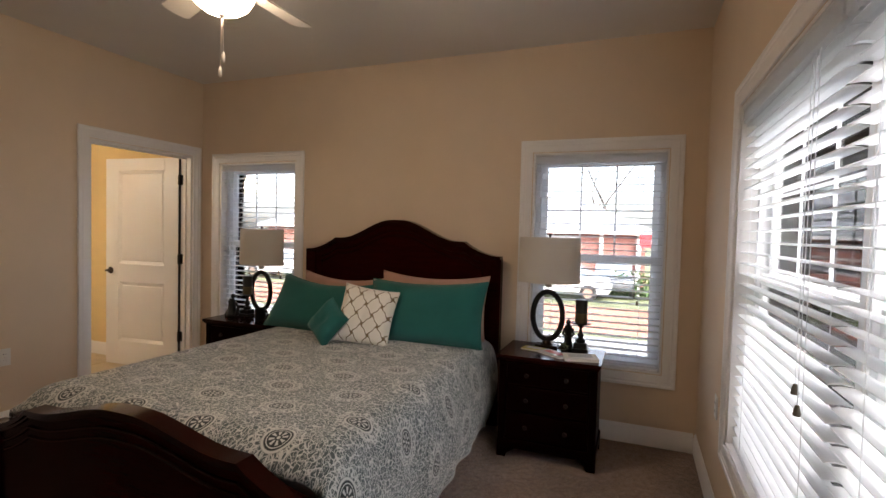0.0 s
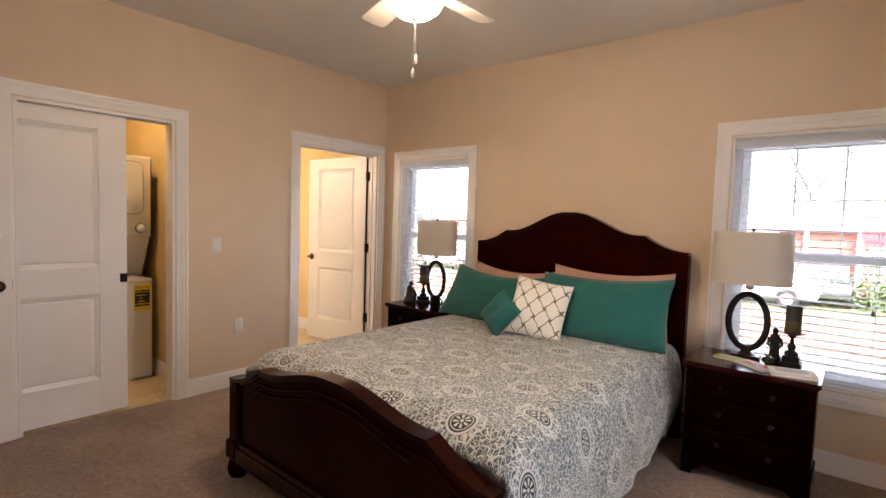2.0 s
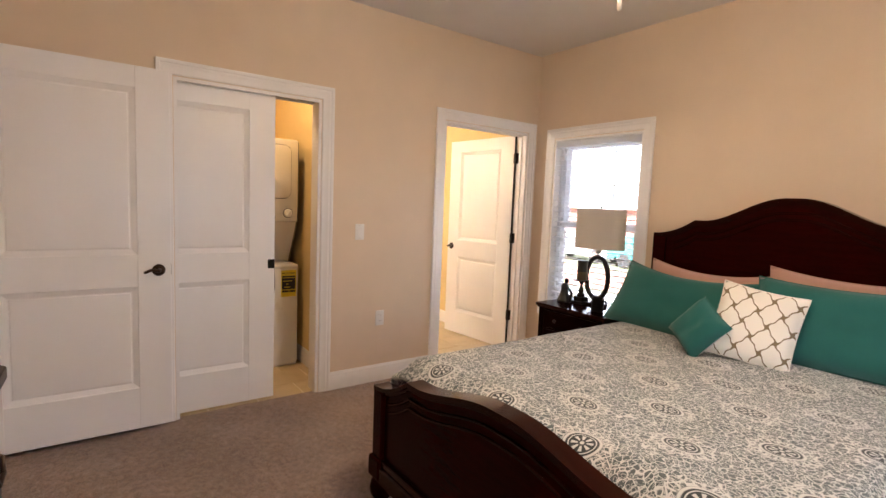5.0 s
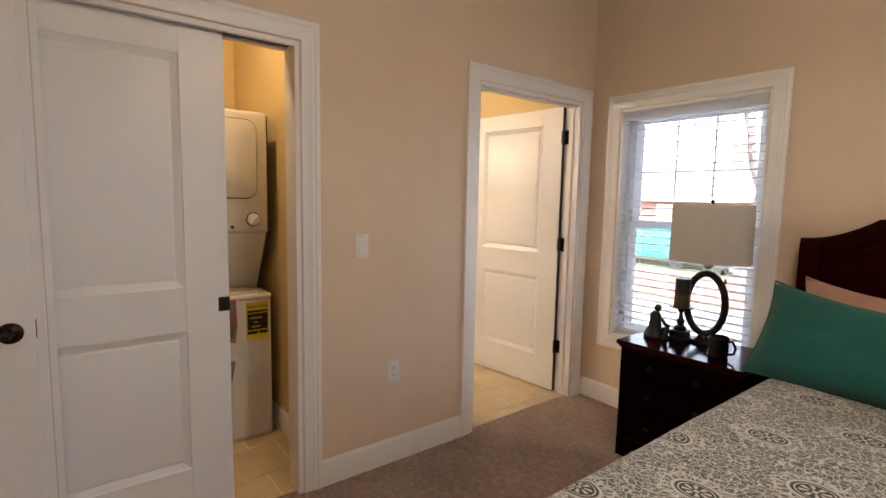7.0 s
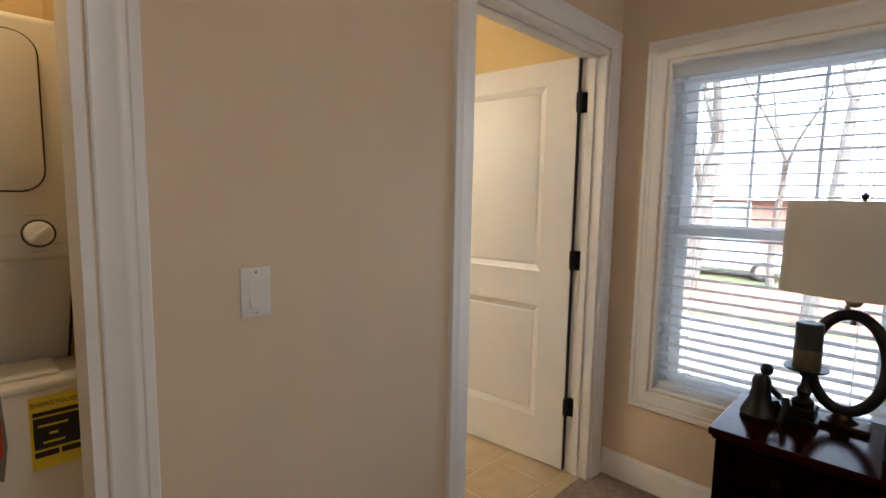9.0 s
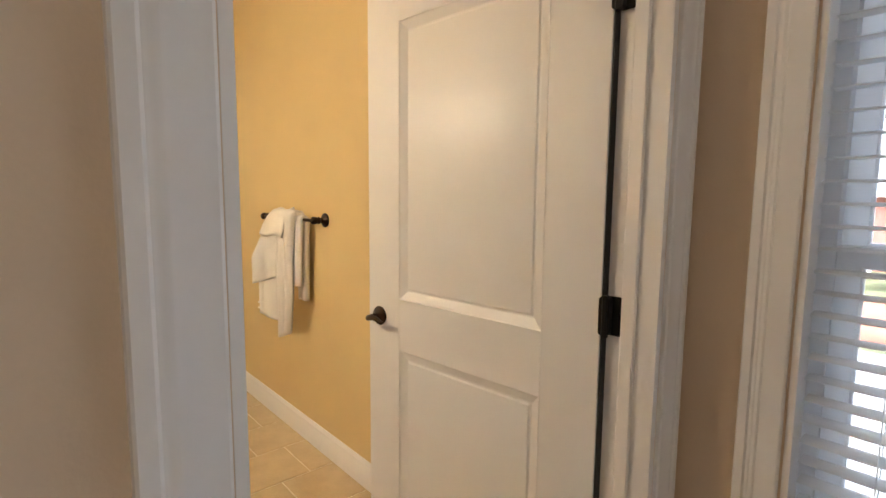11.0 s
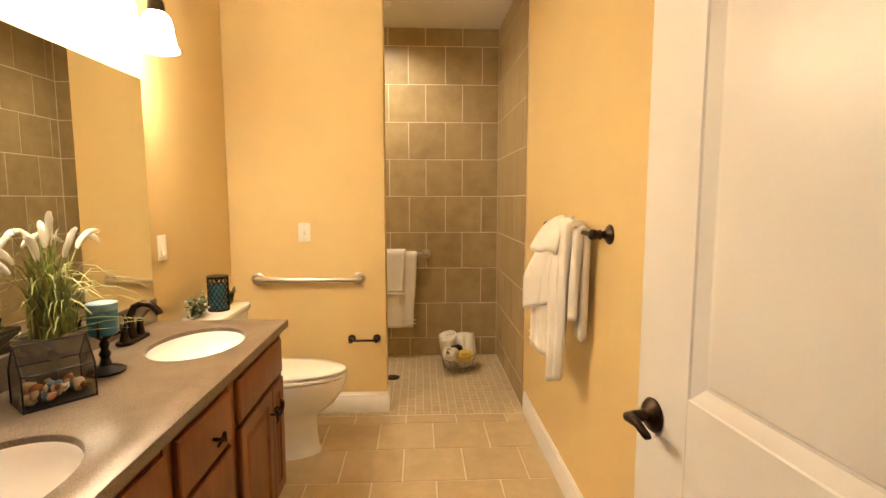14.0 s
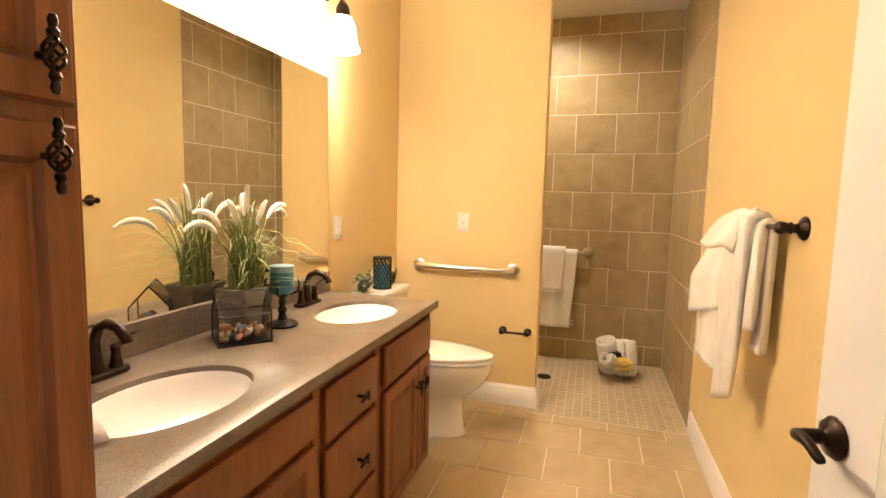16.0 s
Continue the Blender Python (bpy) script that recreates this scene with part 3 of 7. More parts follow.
# ---- doors ----
def panel_door(name, width, label, m):
    """A two-panel moulded door; x from hinge to free edge, y through the leaf, z up."""
    door = thing(name, label, "door", m)
    h, t, s = 2.02, 0.035, 0.163
    z = (0.0, 0.235, 0.818, 0.997, h - 0.115, h)
    bms = [box((0, 0, z[0]), (s, t, z[5]), 0.0015), box((width - s, 0, z[0]), (width, t, z[5]), 0.0015)]
    for a, b in ((z[0], z[1]), (z[2], z[3]), (z[4], z[5])):
        bms.append(box((s, 0, a), (width - s, t, b)))
    part("leaf", merge(*bms), M_DOOR, door, smooth=None)
    for a, b, nm in ((z[1], z[2], "lower_panel"), (z[3], z[4], "upper_panel")):
        both = []
        for y0, sg in ((0, 1), (t, -1)):
            prof = [(0.0, y0), (-0.003, y0 + sg * 0.003), (-0.024, y0 + sg * 0.011), (-0.028, y0 + sg * 0.013), (-0.034, y0 + sg * 0.013), (-0.038, y0 + sg * 0.009), (-0.044, y0 + sg * 0.008)]
            both.append(ring_frame(s, a, width - s, b, prof, cap=True))
        part(nm, merge(*both), M_DOOR, door, smooth=10)
    return door


def lever(parent, x, z, y, sign, toward):
    """A bronze lever set: y the face it sits on, sign its outward way, toward +1 or -1 along x."""
    rose = moved(lathe(((0, 0), (0.033, 0), (0.034, 0.004), (0.028, 0.012), (0.016, 0.016), (0.012, 0.020), (0.011, 0.045), (0, 0.046)), 20), pose(x, y, z, -90 * sign, 0, 0))
    handle = part("handle_set", rose, M_BRONZE, parent, "dark bronze rose and lever")
    pts = [(x + toward * a, y + sign * b, z + c) for a, b, c in ((0, 0.044, 0), (0.004, 0.056, 0.001), (0.022, 0.060, 0.006), (0.044, 0.060, 0.007), (0.054, 0.059, 0.003), (0.064, 0.057, -0.003), (0.072, 0.056, -0.005), (0.078, 0.055, -0.004))]
    part("lever", tube(pts, (0.010, 0.0105, 0.0095, 0.0085, 0.008, 0.008, 0.0075, 0.004), 12), M_BRONZE, handle)


def hinge(parent, x, y, z):
    bm = merge(box((x - 0.004, y - 0.006, z - 0.046), (x + 0.030, y + 0.002, z + 0.046), 0.003), tube([(x + 0.0, y - 0.004, z - 0.048), (x, y - 0.004, z + 0.048)], 0.008, 10))
    part("hinge", bm, M_BLACK, parent, "black butt hinge")


# bathroom door, swung into the bathroom on the north jamb
bath_door = panel_door("bathroom_door", 0.885, "white two-panel door standing open into bathroom", pose(-0.128, -0.126, 0.012, 0, 0, 185))
lever(bath_door, 0.885 - 0.062, 0.925, 0.035, 1, -1)
lever(bath_door, 0.885 - 0.062, 0.925, 0.0, -1, -1)
for hz in (0.330, 1.068, 1.813):
    leafs = merge(prism(round_rect(0.062, 0.094, 0.013, -0.033, hz), "y", 0.010, 0.017), prism(round_rect(0.026, 0.094, 0.008, -0.008, hz), "y", 0.0172, 0.036), tube([(-0.010, 0.032, hz - 0.05), (-0.010, 0.032, hz + 0.05)], 0.009, 10))
    part("hinge", leafs, M_BLACK, bath_door, "black butt hinge")
# added dark strip: stands for the shade in the gap between leaf and jamb
part("edge_gap", box((-0.004, 0.004, 0.0), (-0.0008, 0.032, 2.02)), M_RUBBER, bath_door, "dark strip standing for shade in hinge gap")

# pocket door, drawn part of the way across the closet
pocket = panel_door("pocket_door", 0.90, "white two-panel pocket door partly slid open", pose(-0.080, -3.285, 0.018, 0, 0, 90) @ pose(0, -0.035, 0))
pull = merge(box((0.857, -0.0025, 0.885), (0.9015, 0.0375, 0.945), 0.002), box((0.866, -0.004, 0.893), (0.892, 0.039, 0.937), 0.002))
part("edge_pull", pull, M_BLACK, pocket, "black square pocket door pull")

# bedroom door, folded back along the west wall
entry = panel_door("bedroom_door", 0.91, "white two-panel door folded back against wall", pose(0.050, -3.922, 0.032, 0, 0, 90) @ pose(0, -0.035, 0))
lever(entry, 0.91 - 0.062, 0.908, 0.0, -1, -1)
part("latch", box((0.9095, 0.010, 0.88), (0.9125, 0.026, 0.94)), M_BRONZE, entry)
for hz in (0.25, 1.02, 1.80):
    hinge(entry, -0.004, 0.03, hz)


# ---- windows and blinds ----
def window_unit(win, xa, xb):
    """Two sashes between xa and xb; y runs outward from the room's face of the wall."""
    z0, z1, mid = WIN_Z[0] + 0.012, WIN_Z[1] - 0.012, 1.245
    part("window_frame", ring_frame(xa, z0, xb, z1, ((0.0, 0.075), (-0.03, 0.075), (-0.03, 0.155), (0.0, 0.155)), closed=True), M_VINYL, win, smooth=None)
    for za, zb, y in ((mid - 0.02, z1 - 0.03, 0.120), (z0 + 0.03, mid + 0.02, 0.090)):
        sash = part("sash", ring_frame(xa + 0.03, za, xb - 0.03, zb, ((0.0, y), (-0.042, y), (-0.046, y + 0.006), (-0.046, y + 0.026), (0.0, y + 0.028)), closed=True), M_VINYL, win, smooth=None)
        pane = part("pane", box((xa + 0.07, y + 0.013, za + 0.04), (xb - 0.07, y + 0.016, zb - 0.04)), M_GLASS, sash, smooth=None)
        pane.visible_shadow = False
        if za > 1.0:
            w = (xb - xa - 0.152)
            for k in (1, 2):
                x = xa + 0.076 + w * k / 3
                part("muntin", box((x - 0.006, y + 0.006, za + 0.044), (x + 0.006, y + 0.012, zb - 0.044)), M_VINYL, sash, smooth=None)
            zc = (za + zb) / 2
            part("muntin", box((xa + 0.076, y + 0.005, zc - 0.006), (xb - 0.076, y + 0.011, zc + 0.006)), M_VINYL, sash, smooth=None)


def blind(xa, xb, m, label, tilt):
    bl = thing("window_blind", label, "blind", m, "white slatted blinds")
    z1 = WIN_Z[1] - 0.004
    part("valance", prism(((0.006, z1 - 0.070), (0.016, z1 - 0.074), (0.016, z1), (0.002, z1), (0.002, z1 - 0.012), (0.006, z1 - 0.02)), "x", xa + 0.004, xb - 0.004), M_SLAT, bl, "cream valance over the blind", smooth=None)
    part("headrail", box((xa + 0.008, 0.018, z1 - 0.055), (xb - 0.008, 0.066, z1 - 0.012)), M_SLAT, bl, smooth=None)
    w = xb - xa - 0.016
    pts = [(-0.025, 0.0), (-0.012, 0.0028), (0.0, 0.0036), (0.012, 0.0028), (0.025, 0.0), (0.025, -0.0025), (0.0, 0.0008), (-0.025, -0.0025)]
    bm = prism(pts, "x", -w / 2, w / 2)
    slat = bpy.data.meshes.new("slat")
    bm.to_mesh(slat)
    bm.free()
    slat.materials.append(M_SLAT)
    n = 31
    rnd = random.Random(int(1000 * (xa + 9)))
    ztop, zlow = z1 - 0.085, WIN_Z[0] + 0.045
    for i in range(n):
        z = ztop + (zlow - ztop) * i / (n - 1)
        same("slat", slat, bl, ((xa + xb) / 2 + rnd.uniform(-0.001, 0.001), 0.042, z), (radians(tilt + rnd.uniform(-2, 2)), radians(rnd.uniform(-0.12, 0.12)), 0))
    part("bottom_rail", box((xa + 0.008, 0.020, WIN_Z[0] + 0.012), (xb - 0.008, 0.064, WIN_Z[0] + 0.030), 0.004), M_SLAT, bl, smooth=None)
    for f in (0.16, 0.84):
        x = xa + (xb - xa) * f
        for y in (0.0165, 0.0675):
            part("ladder_cord", tube([(x, y, zlow - 0.02), (x, y, z1 - 0.05)], 0.0012, 5), M_SLAT, bl)
    for f, zz in ((0.80, 1.02), (0.825, 0.97)):
        x = xa + (xb - xa) * f
        part("lift_cord", tube([(x, 0.012, z1 - 0.06), (x, 0.010, zz)], 0.0013, 5), M_SLAT, bl)
        part("tassel", lathe(((0, 0.03), (0.005, 0.028), (0.010, 0.004), (0.009, 0), (0, 0)), 10, (x, 0.010, zz - 0.03)), M_POT, bl, "small brown wooden tassel")
    return bl


def window(name, xa, xb, m, label, splits=1, tilt=3):
    win = thing(name, label, "", m, kind="structure")
    part("casing", ring_frame(xa, WIN_Z[0], xb, WIN_Z[1], [(d, -y) for d, y in CASING], closed=True), M_TRIM, win, smooth=None)
    part("jamb", ring_frame(xa, WIN_Z[0], xb, WIN_Z[1], ((0.001, -0.001), (-0.012, -0.001), (-0.012, 0.157), (0.001, 0.157)), closed=True), M_TRIM, win, smooth=None)
    part("sill", box((xa + 0.012, -0.006, WIN_Z[0] + 0.001), (xb - 0.012, 0.08, WIN_Z[0] + 0.013), 0.003), M_TRIM, win, smooth=None)
    edges = [xa + 0.012 + (xb - xa - 0.024) * k / splits for k in range(splits + 1)]
    for k in range(splits):
        a, b = edges[k] + (0.005 if k else 0), edges[k + 1] - (0.005 if k < splits - 1 else 0)
        window_unit(win, a, b)
        blind(a, b, m, "white two-inch slatted blind hanging open in window", tilt)
        if k:
            part("mullion", box((edges[k] - 0.004, 0.074, WIN_Z[0] + 0.013), (edges[k] + 0.004, 0.157, WIN_Z[1] - 0.012)), M_TRIM, win, smooth=None)
    return win


window("window_1", *WIN1, Matrix(), "white double-hung window beside the bathroom corner")
window("window_2", *WIN2, Matrix(), "white double-hung window by the nightstand")
window("window_3", -WIN3[1], -WIN3[0], pose(EAST, 0, 0, 0, 0, -90), "wide white twin window with two blinds", 2, 0)


# ---- plates on the walls ----
def wall_plate(m, label, kind, group=""):
    """A plate in the xz plane that faces -y."""
    p = thing("wall_switch" if kind != "outlet" else "wall_outlet", label, "switch" if kind != "outlet" else "outlet", m, group)
    part("plate", box((-0.036, -0.006, -0.058), (0.036, 0, 0.058), 0.003, 2), M_PLASTIC, p)
    if kind == "rocker":
        part("rocker", prism(((-0.0065, -0.033), (-0.012, -0.033), (-0.007, 0.0), (-0.0065, 0.033), (-0.0055, 0.033), (-0.0055, -0.033)), "x", -0.016, 0.016), M_PLASTIC, p)
    elif kind == "toggle":
        part("toggle", box((-0.004, -0.017, -0.002), (0.004, -0.005, 0.012), 0.002), M_PLASTIC, p)
        part("slot", box((-0.006, -0.0066, -0.012), (0.006, -0.0061, 0.012)), M_PAPER, p)
    else:
        for dz in (-0.02, 0.02):
            part("socket", moved(lathe(((0, 0), (0.016, 0), (0.016, 0.002), (0, 0.002)), 20), pose(0, -0.006, dz, 90, 0, 0)), M_PLASTIC, p)
            for dx in (-0.006, 0.006):
                part("slot", box((dx - 0.001, -0.0088, dz - 0.004), (dx + 0.001, -0.0081, dz + 0.004)), M_INK, p)
    for dz in (-0.047, 0.047) if kind != "outlet" else (0.0,):
        part("screw", moved(lathe(((0, 0), (0.003, 0), (0.003, 0.001), (0, 0.001)), 8), pose(0, -0.006, dz, 90, 0, 0)), M_NICKEL, p)
    return p


wall_plate(pose(0, -1.785, 1.15, 0, 0, 90), "white rocker light switch on tan wall", "rocker")
wall_plate(pose(0, -1.60, 0.492, 0, 0, 90), "white duplex outlet low on tan wall", "outlet")
wall_plate(pose(EAST, -0.77, 0.56, 0, 0, -90), "white duplex outlet beside the wide window", "outlet")
wall_plate(pose(GRAB_X, -1.40, 1.155, 0, 0, 90), "white toggle switch above the grab bar", "toggle")
wall_plate(pose(-2.30, MIRROR_Y, 1.14, 0, 0, 180), "white rocker switch beside the bathroom mirror", "rocker")


# ---- bed ----
BEDX = 2.146


def camel(a, low, step, peak):
    """Height of a camel-back board at the distance a from its middle."""
    if a > 0.556:
        s = max(0.0, (0.84 - a) / 0.284)
        return low + (step - low) * s ** 2.0
    s = min(1.0, max(0.0, (0.50 - a) / 0.46))
    return step + (peak - step) * (s * s * (3 - 2 * s))


def camel_line(low, step, peak, lower=0.0, half=0.84, n=60):
    us = sorted(set([round(-half + 2 * half * i / n, 4) for i in range(n + 1)] + [-0.556, -0.5565, 0.556, 0.5565]))
    return [(u, camel(abs(u), low, step, peak) - lower) for u in us if abs(u) <= half]


def strip(line, y0, y1, thick):
    """A cap that follows a line in the xz plane."""
    return prism([(u, z) for u, z in line] + [(u, z - thick) for u, z in reversed(line)], "y", y0, y1)


def bead(line, y, r):
    return tube([(u, y, z) for u, z in line], r, 6)


bed = thing("bed", "dark mahogany bed with camel-back headboard and footboard", "bed", pose(BEDX, 0, 0))
hb = camel_line(1.235, 1.335, 1.487)
board = part("headboard", prism([(-0.80, 0.25)] + [(u * 0.985, z - 0.02) for u, z in hb] + [(0.80, 0.25)], "y", -0.095, -0.055), M_MAHOG, bed, smooth=25)
part("crown", merge(strip(hb, -0.125, -0.05, 0.022), strip([(u, z - 0.022) for u, z in hb], -0.112, -0.055, 0.018)), M_MAHOGPOLISH, board, smooth=25)
for low in (0.085, 0.125):
    part("moulding", bead(camel_line(1.235, 1.335, 1.487, low, 0.70), -0.098, 0.008), M_MAHOGPOLISH, board)
for sx in (-1, 1):
    part("moulding", tube([(sx * 0.70, -0.098, 0.75), (sx * 0.70, -0.098, 1.155)], 0.008, 6), M_MAHOGPOLISH, board)
    part("post", merge(box((sx * 0.80 - 0.045, -0.122, 0.02), (sx * 0.80 + 0.045, -0.050, 1.215), 0.006, 2), box((sx * 0.80 - 0.055, -0.13, 0.0), (sx * 0.80 + 0.055, -0.045, 0.16), 0.008, 2)), M_MAHOG, bed, smooth=None)
fb = camel_line(0.531, 0.632, 0.712)
foot = part("footboard", prism([(-0.80, 0.09)] + [(u * 0.985, z - 0.02) for u, z in fb] + [(0.80, 0.09)], "y", -2.315, -2.275), M_MAHOG, bed, smooth=25)
part("crown", merge(strip(fb, -2.335, -2.255, 0.020), strip([(u, z - 0.02) for u, z in fb], -2.325, -2.27, 0.014)), M_MAHOGPOLISH, foot, smooth=25)
for low in (0.075, 0.115):
    part("moulding", bead(camel_line(0.531, 0.632, 0.712, low, 0.72), -2.318, 0.007), M_MAHOGPOLISH, foot)
part("base_moulding", merge(box((-0.80, -2.345, 0.09), (0.80, -2.315, 0.17), 0.008, 2), box((-0.80, -2.335, 0.17), (0.80, -2.315, 0.20), 0.006, 2)), M_MAHOGPOLISH, foot, smooth=None)
for sx in (-1, 1):
    part("post", merge(box((sx * 0.80 - 0.04, -2.335, 0.12), (sx * 0.80 + 0.04, -2.26, 0.515), 0.006, 2), box((sx * 0.80 - 0.052, -2.350, 0.10), (sx * 0.80 + 0.052, -2.25, 0.20), 0.012, 3)), M_MAHOG, bed, smooth=None)
    part("bun_foot", lathe(((0, 0), (0.040, 0), (0.052, 0.02), (0.056, 0.05), (0.050, 0.08), (0.040, 0.10), (0, 0.10)), 20, (sx * 0.80, -2.30, 0)), M_MAHOG, bed)
    part("side_rail", box((sx * 0.79 - 0.014, -2.26, 0.16), (sx * 0.79 + 0.014, -0.12, 0.36), 0.004), M_MAHOG, bed, smooth=None)
part("box_spring", box((-0.76, -2.25, 0.22), (0.76, -0.13, 0.40), 0.03, 3), M_GREYWHITE, bed)
part("mattress", box((-0.76, -2.15, 0.40), (0.76, -0.13, 0.62), 0.05, 4), M_GREYWHITE, bed)


def bedspread():
    bm = bmesh.new()
    lay = bm.loops.layers.uv.new("cloth")
    nu, nv = 90, 110
    flat, rad, drop = 0.745, 0.075, 0.50
    half = flat + rad * math.pi / 2 + drop
    y0, y1 = -2.225, -0.17
    grid, uvs = [], {}
    for j in range(nv + 1):
        v = j / nv
        y = y0 + (y1 - y0) * v
        row = []
        for i in range(nu + 1):
            u = -half + 2 * half * i / nu
            a, sg = abs(u), (1 if u > 0 else -1)
            if a <= flat:
                x, z = a, 0.0
            elif a <= flat + rad * math.pi / 2:
                t = (a - flat) / rad
                x, z = flat + rad * math.sin(t), -rad * (1 - math.cos(t))
            else:
                x, z = flat + rad, -rad - (a - flat - rad * math.pi / 2)
            down = max(0.0, -z - 0.03)
            wave = math.sin(y * 9.0 + sg) * 0.5 + math.sin(y * 17.3 + 2.0 * sg) * 0.3 + math.sin(y * 4.1)
            x += 0.070 * math.sin(math.pi * min(1.0, down / 0.60)) + down * 0.045 * wave + 0.005 * math.sin(y * 23 + z * 9) * min(1, down * 6)
            puff = 0.012 * noise.noise((u * 2.2, y * 2.2, 3.0)) + 0.005 * noise.noise((u * 7, y * 7, 9.0))
            top = 0.655 + puff * (1 if a < flat else 0.3)
            yy = y
            if v < 0.06:
                k = 1 - v / 0.06
                top -= 0.085 * k * k * (1.0 if a < flat + rad else 0.4)
                yy = y - 0.02 * k
            if v > 0.93:
                top -= 0.02 * ((v - 0.93) / 0.07) ** 2
            yy -= 0.22 * down * max(0.0, v - 0.7) / 0.3
            zz = max(0.035, top + z)
            vert = bm.verts.new((sg * x, yy, zz))
            uvs[vert] = (u, y)
            row.append(vert)
        grid.append(row)
    for a, b in zip(grid, grid[1:]):
        for i in range(nu):
            f = bm.faces.new((a[i], a[i + 1], b[i + 1], b[i]))
            for lp in f.loops:
                lp[lay].uv = uvs[lp.vert]
    grid_co = [tuple(v.co) for row in grid for v in row]
    ob = solid("bedspread", bm, M_SPREAD, "grey and white lace-patterned bedspread draped over the bed", "bedspread", pose(BEDX, 0, 0), smooth=180)
    s = ob.modifiers.new("thickness", "SOLIDIFY")
    s.thickness, s.offset = 0.012, -1
    for side in (0, nu):
        edge = [grid_co[j * (nu + 1) + side] for j in range(0, nv + 1, 2)]
        part("hem", tube(edge, 0.007, 6), M_SPREAD, ob)
    return ob


bedspread()


def pillow(name, w, h, t, m, front, back, label, category="pillow", sag=0.0, group=""):
    """A stuffed pillow in its own xz plane, bottom edge at z 0, front towards -y; front and back covers are parts."""
    p = thing(name, label, category, m, group)
    n = 22
    for side, mat, nm in ((-1, front, "front_cover"), (1, back, "back_cover")):
        bm = bmesh.new()
        lay = bm.loops.layers.uv.new("cloth")
        uvs, rows = {}, []
        for j in range(n + 1):
            row = []
            for i in range(n + 1):
                a, b = 2 * i / n - 1, 2 * j / n - 1
                # pinched edges between the corners
                px = a * (1 - 0.06 * (1 - b * b)) * w / 2
                pz = b * (1 - 0.07 * (1 - a * a)) * h / 2
                d = t / 2 * max(0.0, (1 - a ** 4) * (1 - b ** 4)) ** 0.55
                d += 0.012 * noise.noise((a * 2.4 + w * 7, b * 2.4, side * 2.0)) * (1 - a * a) * (1 - b * b)
                z = pz + h / 2 - sag * (1 - b) * 0.0 - sag * (b + 1) / 2 * (1 - a * a)
                vert = bm.verts.new((px, side * d, z))
                uvs[vert] = (px, pz)
                row.append(vert)
            rows.append(row)
        for a, b in zip(rows, rows[1:]):
            for i in range(n):
                f = bm.faces.new((a[i], a[i + 1], b[i + 1], b[i]))
                for lp in f.loops:
                    lp[lay].uv = uvs[lp.vert]
        bmesh.ops.recalc_face_normals(bm, faces=bm.faces)
        part(nm, bm, mat, p, smooth=180)
    edge = []
    for k in range(80):
        s = k / 80 * 4
        q, r = int(s), s - int(s)
        a, b = ((2 * r - 1, -1), (1, 2 * r - 1), (1 - 2 * r, 1), (-1, 1 - 2 * r))[q]
        z = b * (1 - 0.07 * (1 - a * a)) * h / 2 + h / 2 - sag * (b + 1) / 2 * (1 - a * a)
        edge.append((a * (1 - 0.06 * (1 - b * b)) * w / 2, 0, z))
    part("piping", tube(edge, 0.004, 5, closed=True), front, p)
    return p


pillow("pillow", 0.84, 0.455, 0.20, pose(2.52, -0.32, 0.655, -14, 0, 1), M_PINK, M_PINK, "dusty pink pillow leaning on the headboard", group="pink pillows", sag=0.03)
pillow("pillow", 0.84, 0.43, 0.20, pose(1.78, -0.32, 0.645, -16, 0, -1), M_PINK, M_PINK, "dusty pink pillow leaning on the headboard", group="pink pillows", sag=0.05)
pillow("teal_pillow", 0.86, 0.455, 0.19, pose(2.575, -0.60, 0.650, -24, -1.5, 2), M_TEAL, M_GREYWHITE, "long teal pillow standing upright on bed", group="teal pillows", sag=0.02)
pillow("teal_pillow", 0.88, 0.45, 0.19, pose(1.70, -0.60, 0.645, -32, 2, -3), M_TEAL, M_GREYWHITE, "long teal pillow sagging towards the bathroom side", group="teal pillows", sag=0.05)
pillow("lattice_cushion", 0.37, 0.39, 0.13, pose(2.235, -0.80, 0.655, -22, 8, 14), M_LATTICE, M_GREYWHITE, "white square cushion with brown lattice pattern", "cushion")
pillow("teal_cushion", 0.225, 0.255, 0.13, pose(1.955, -0.88, 0.695, -24, 33, -22), M_TEAL, M_GREYWHITE, "small teal cushion with pale grey back", "cushion")


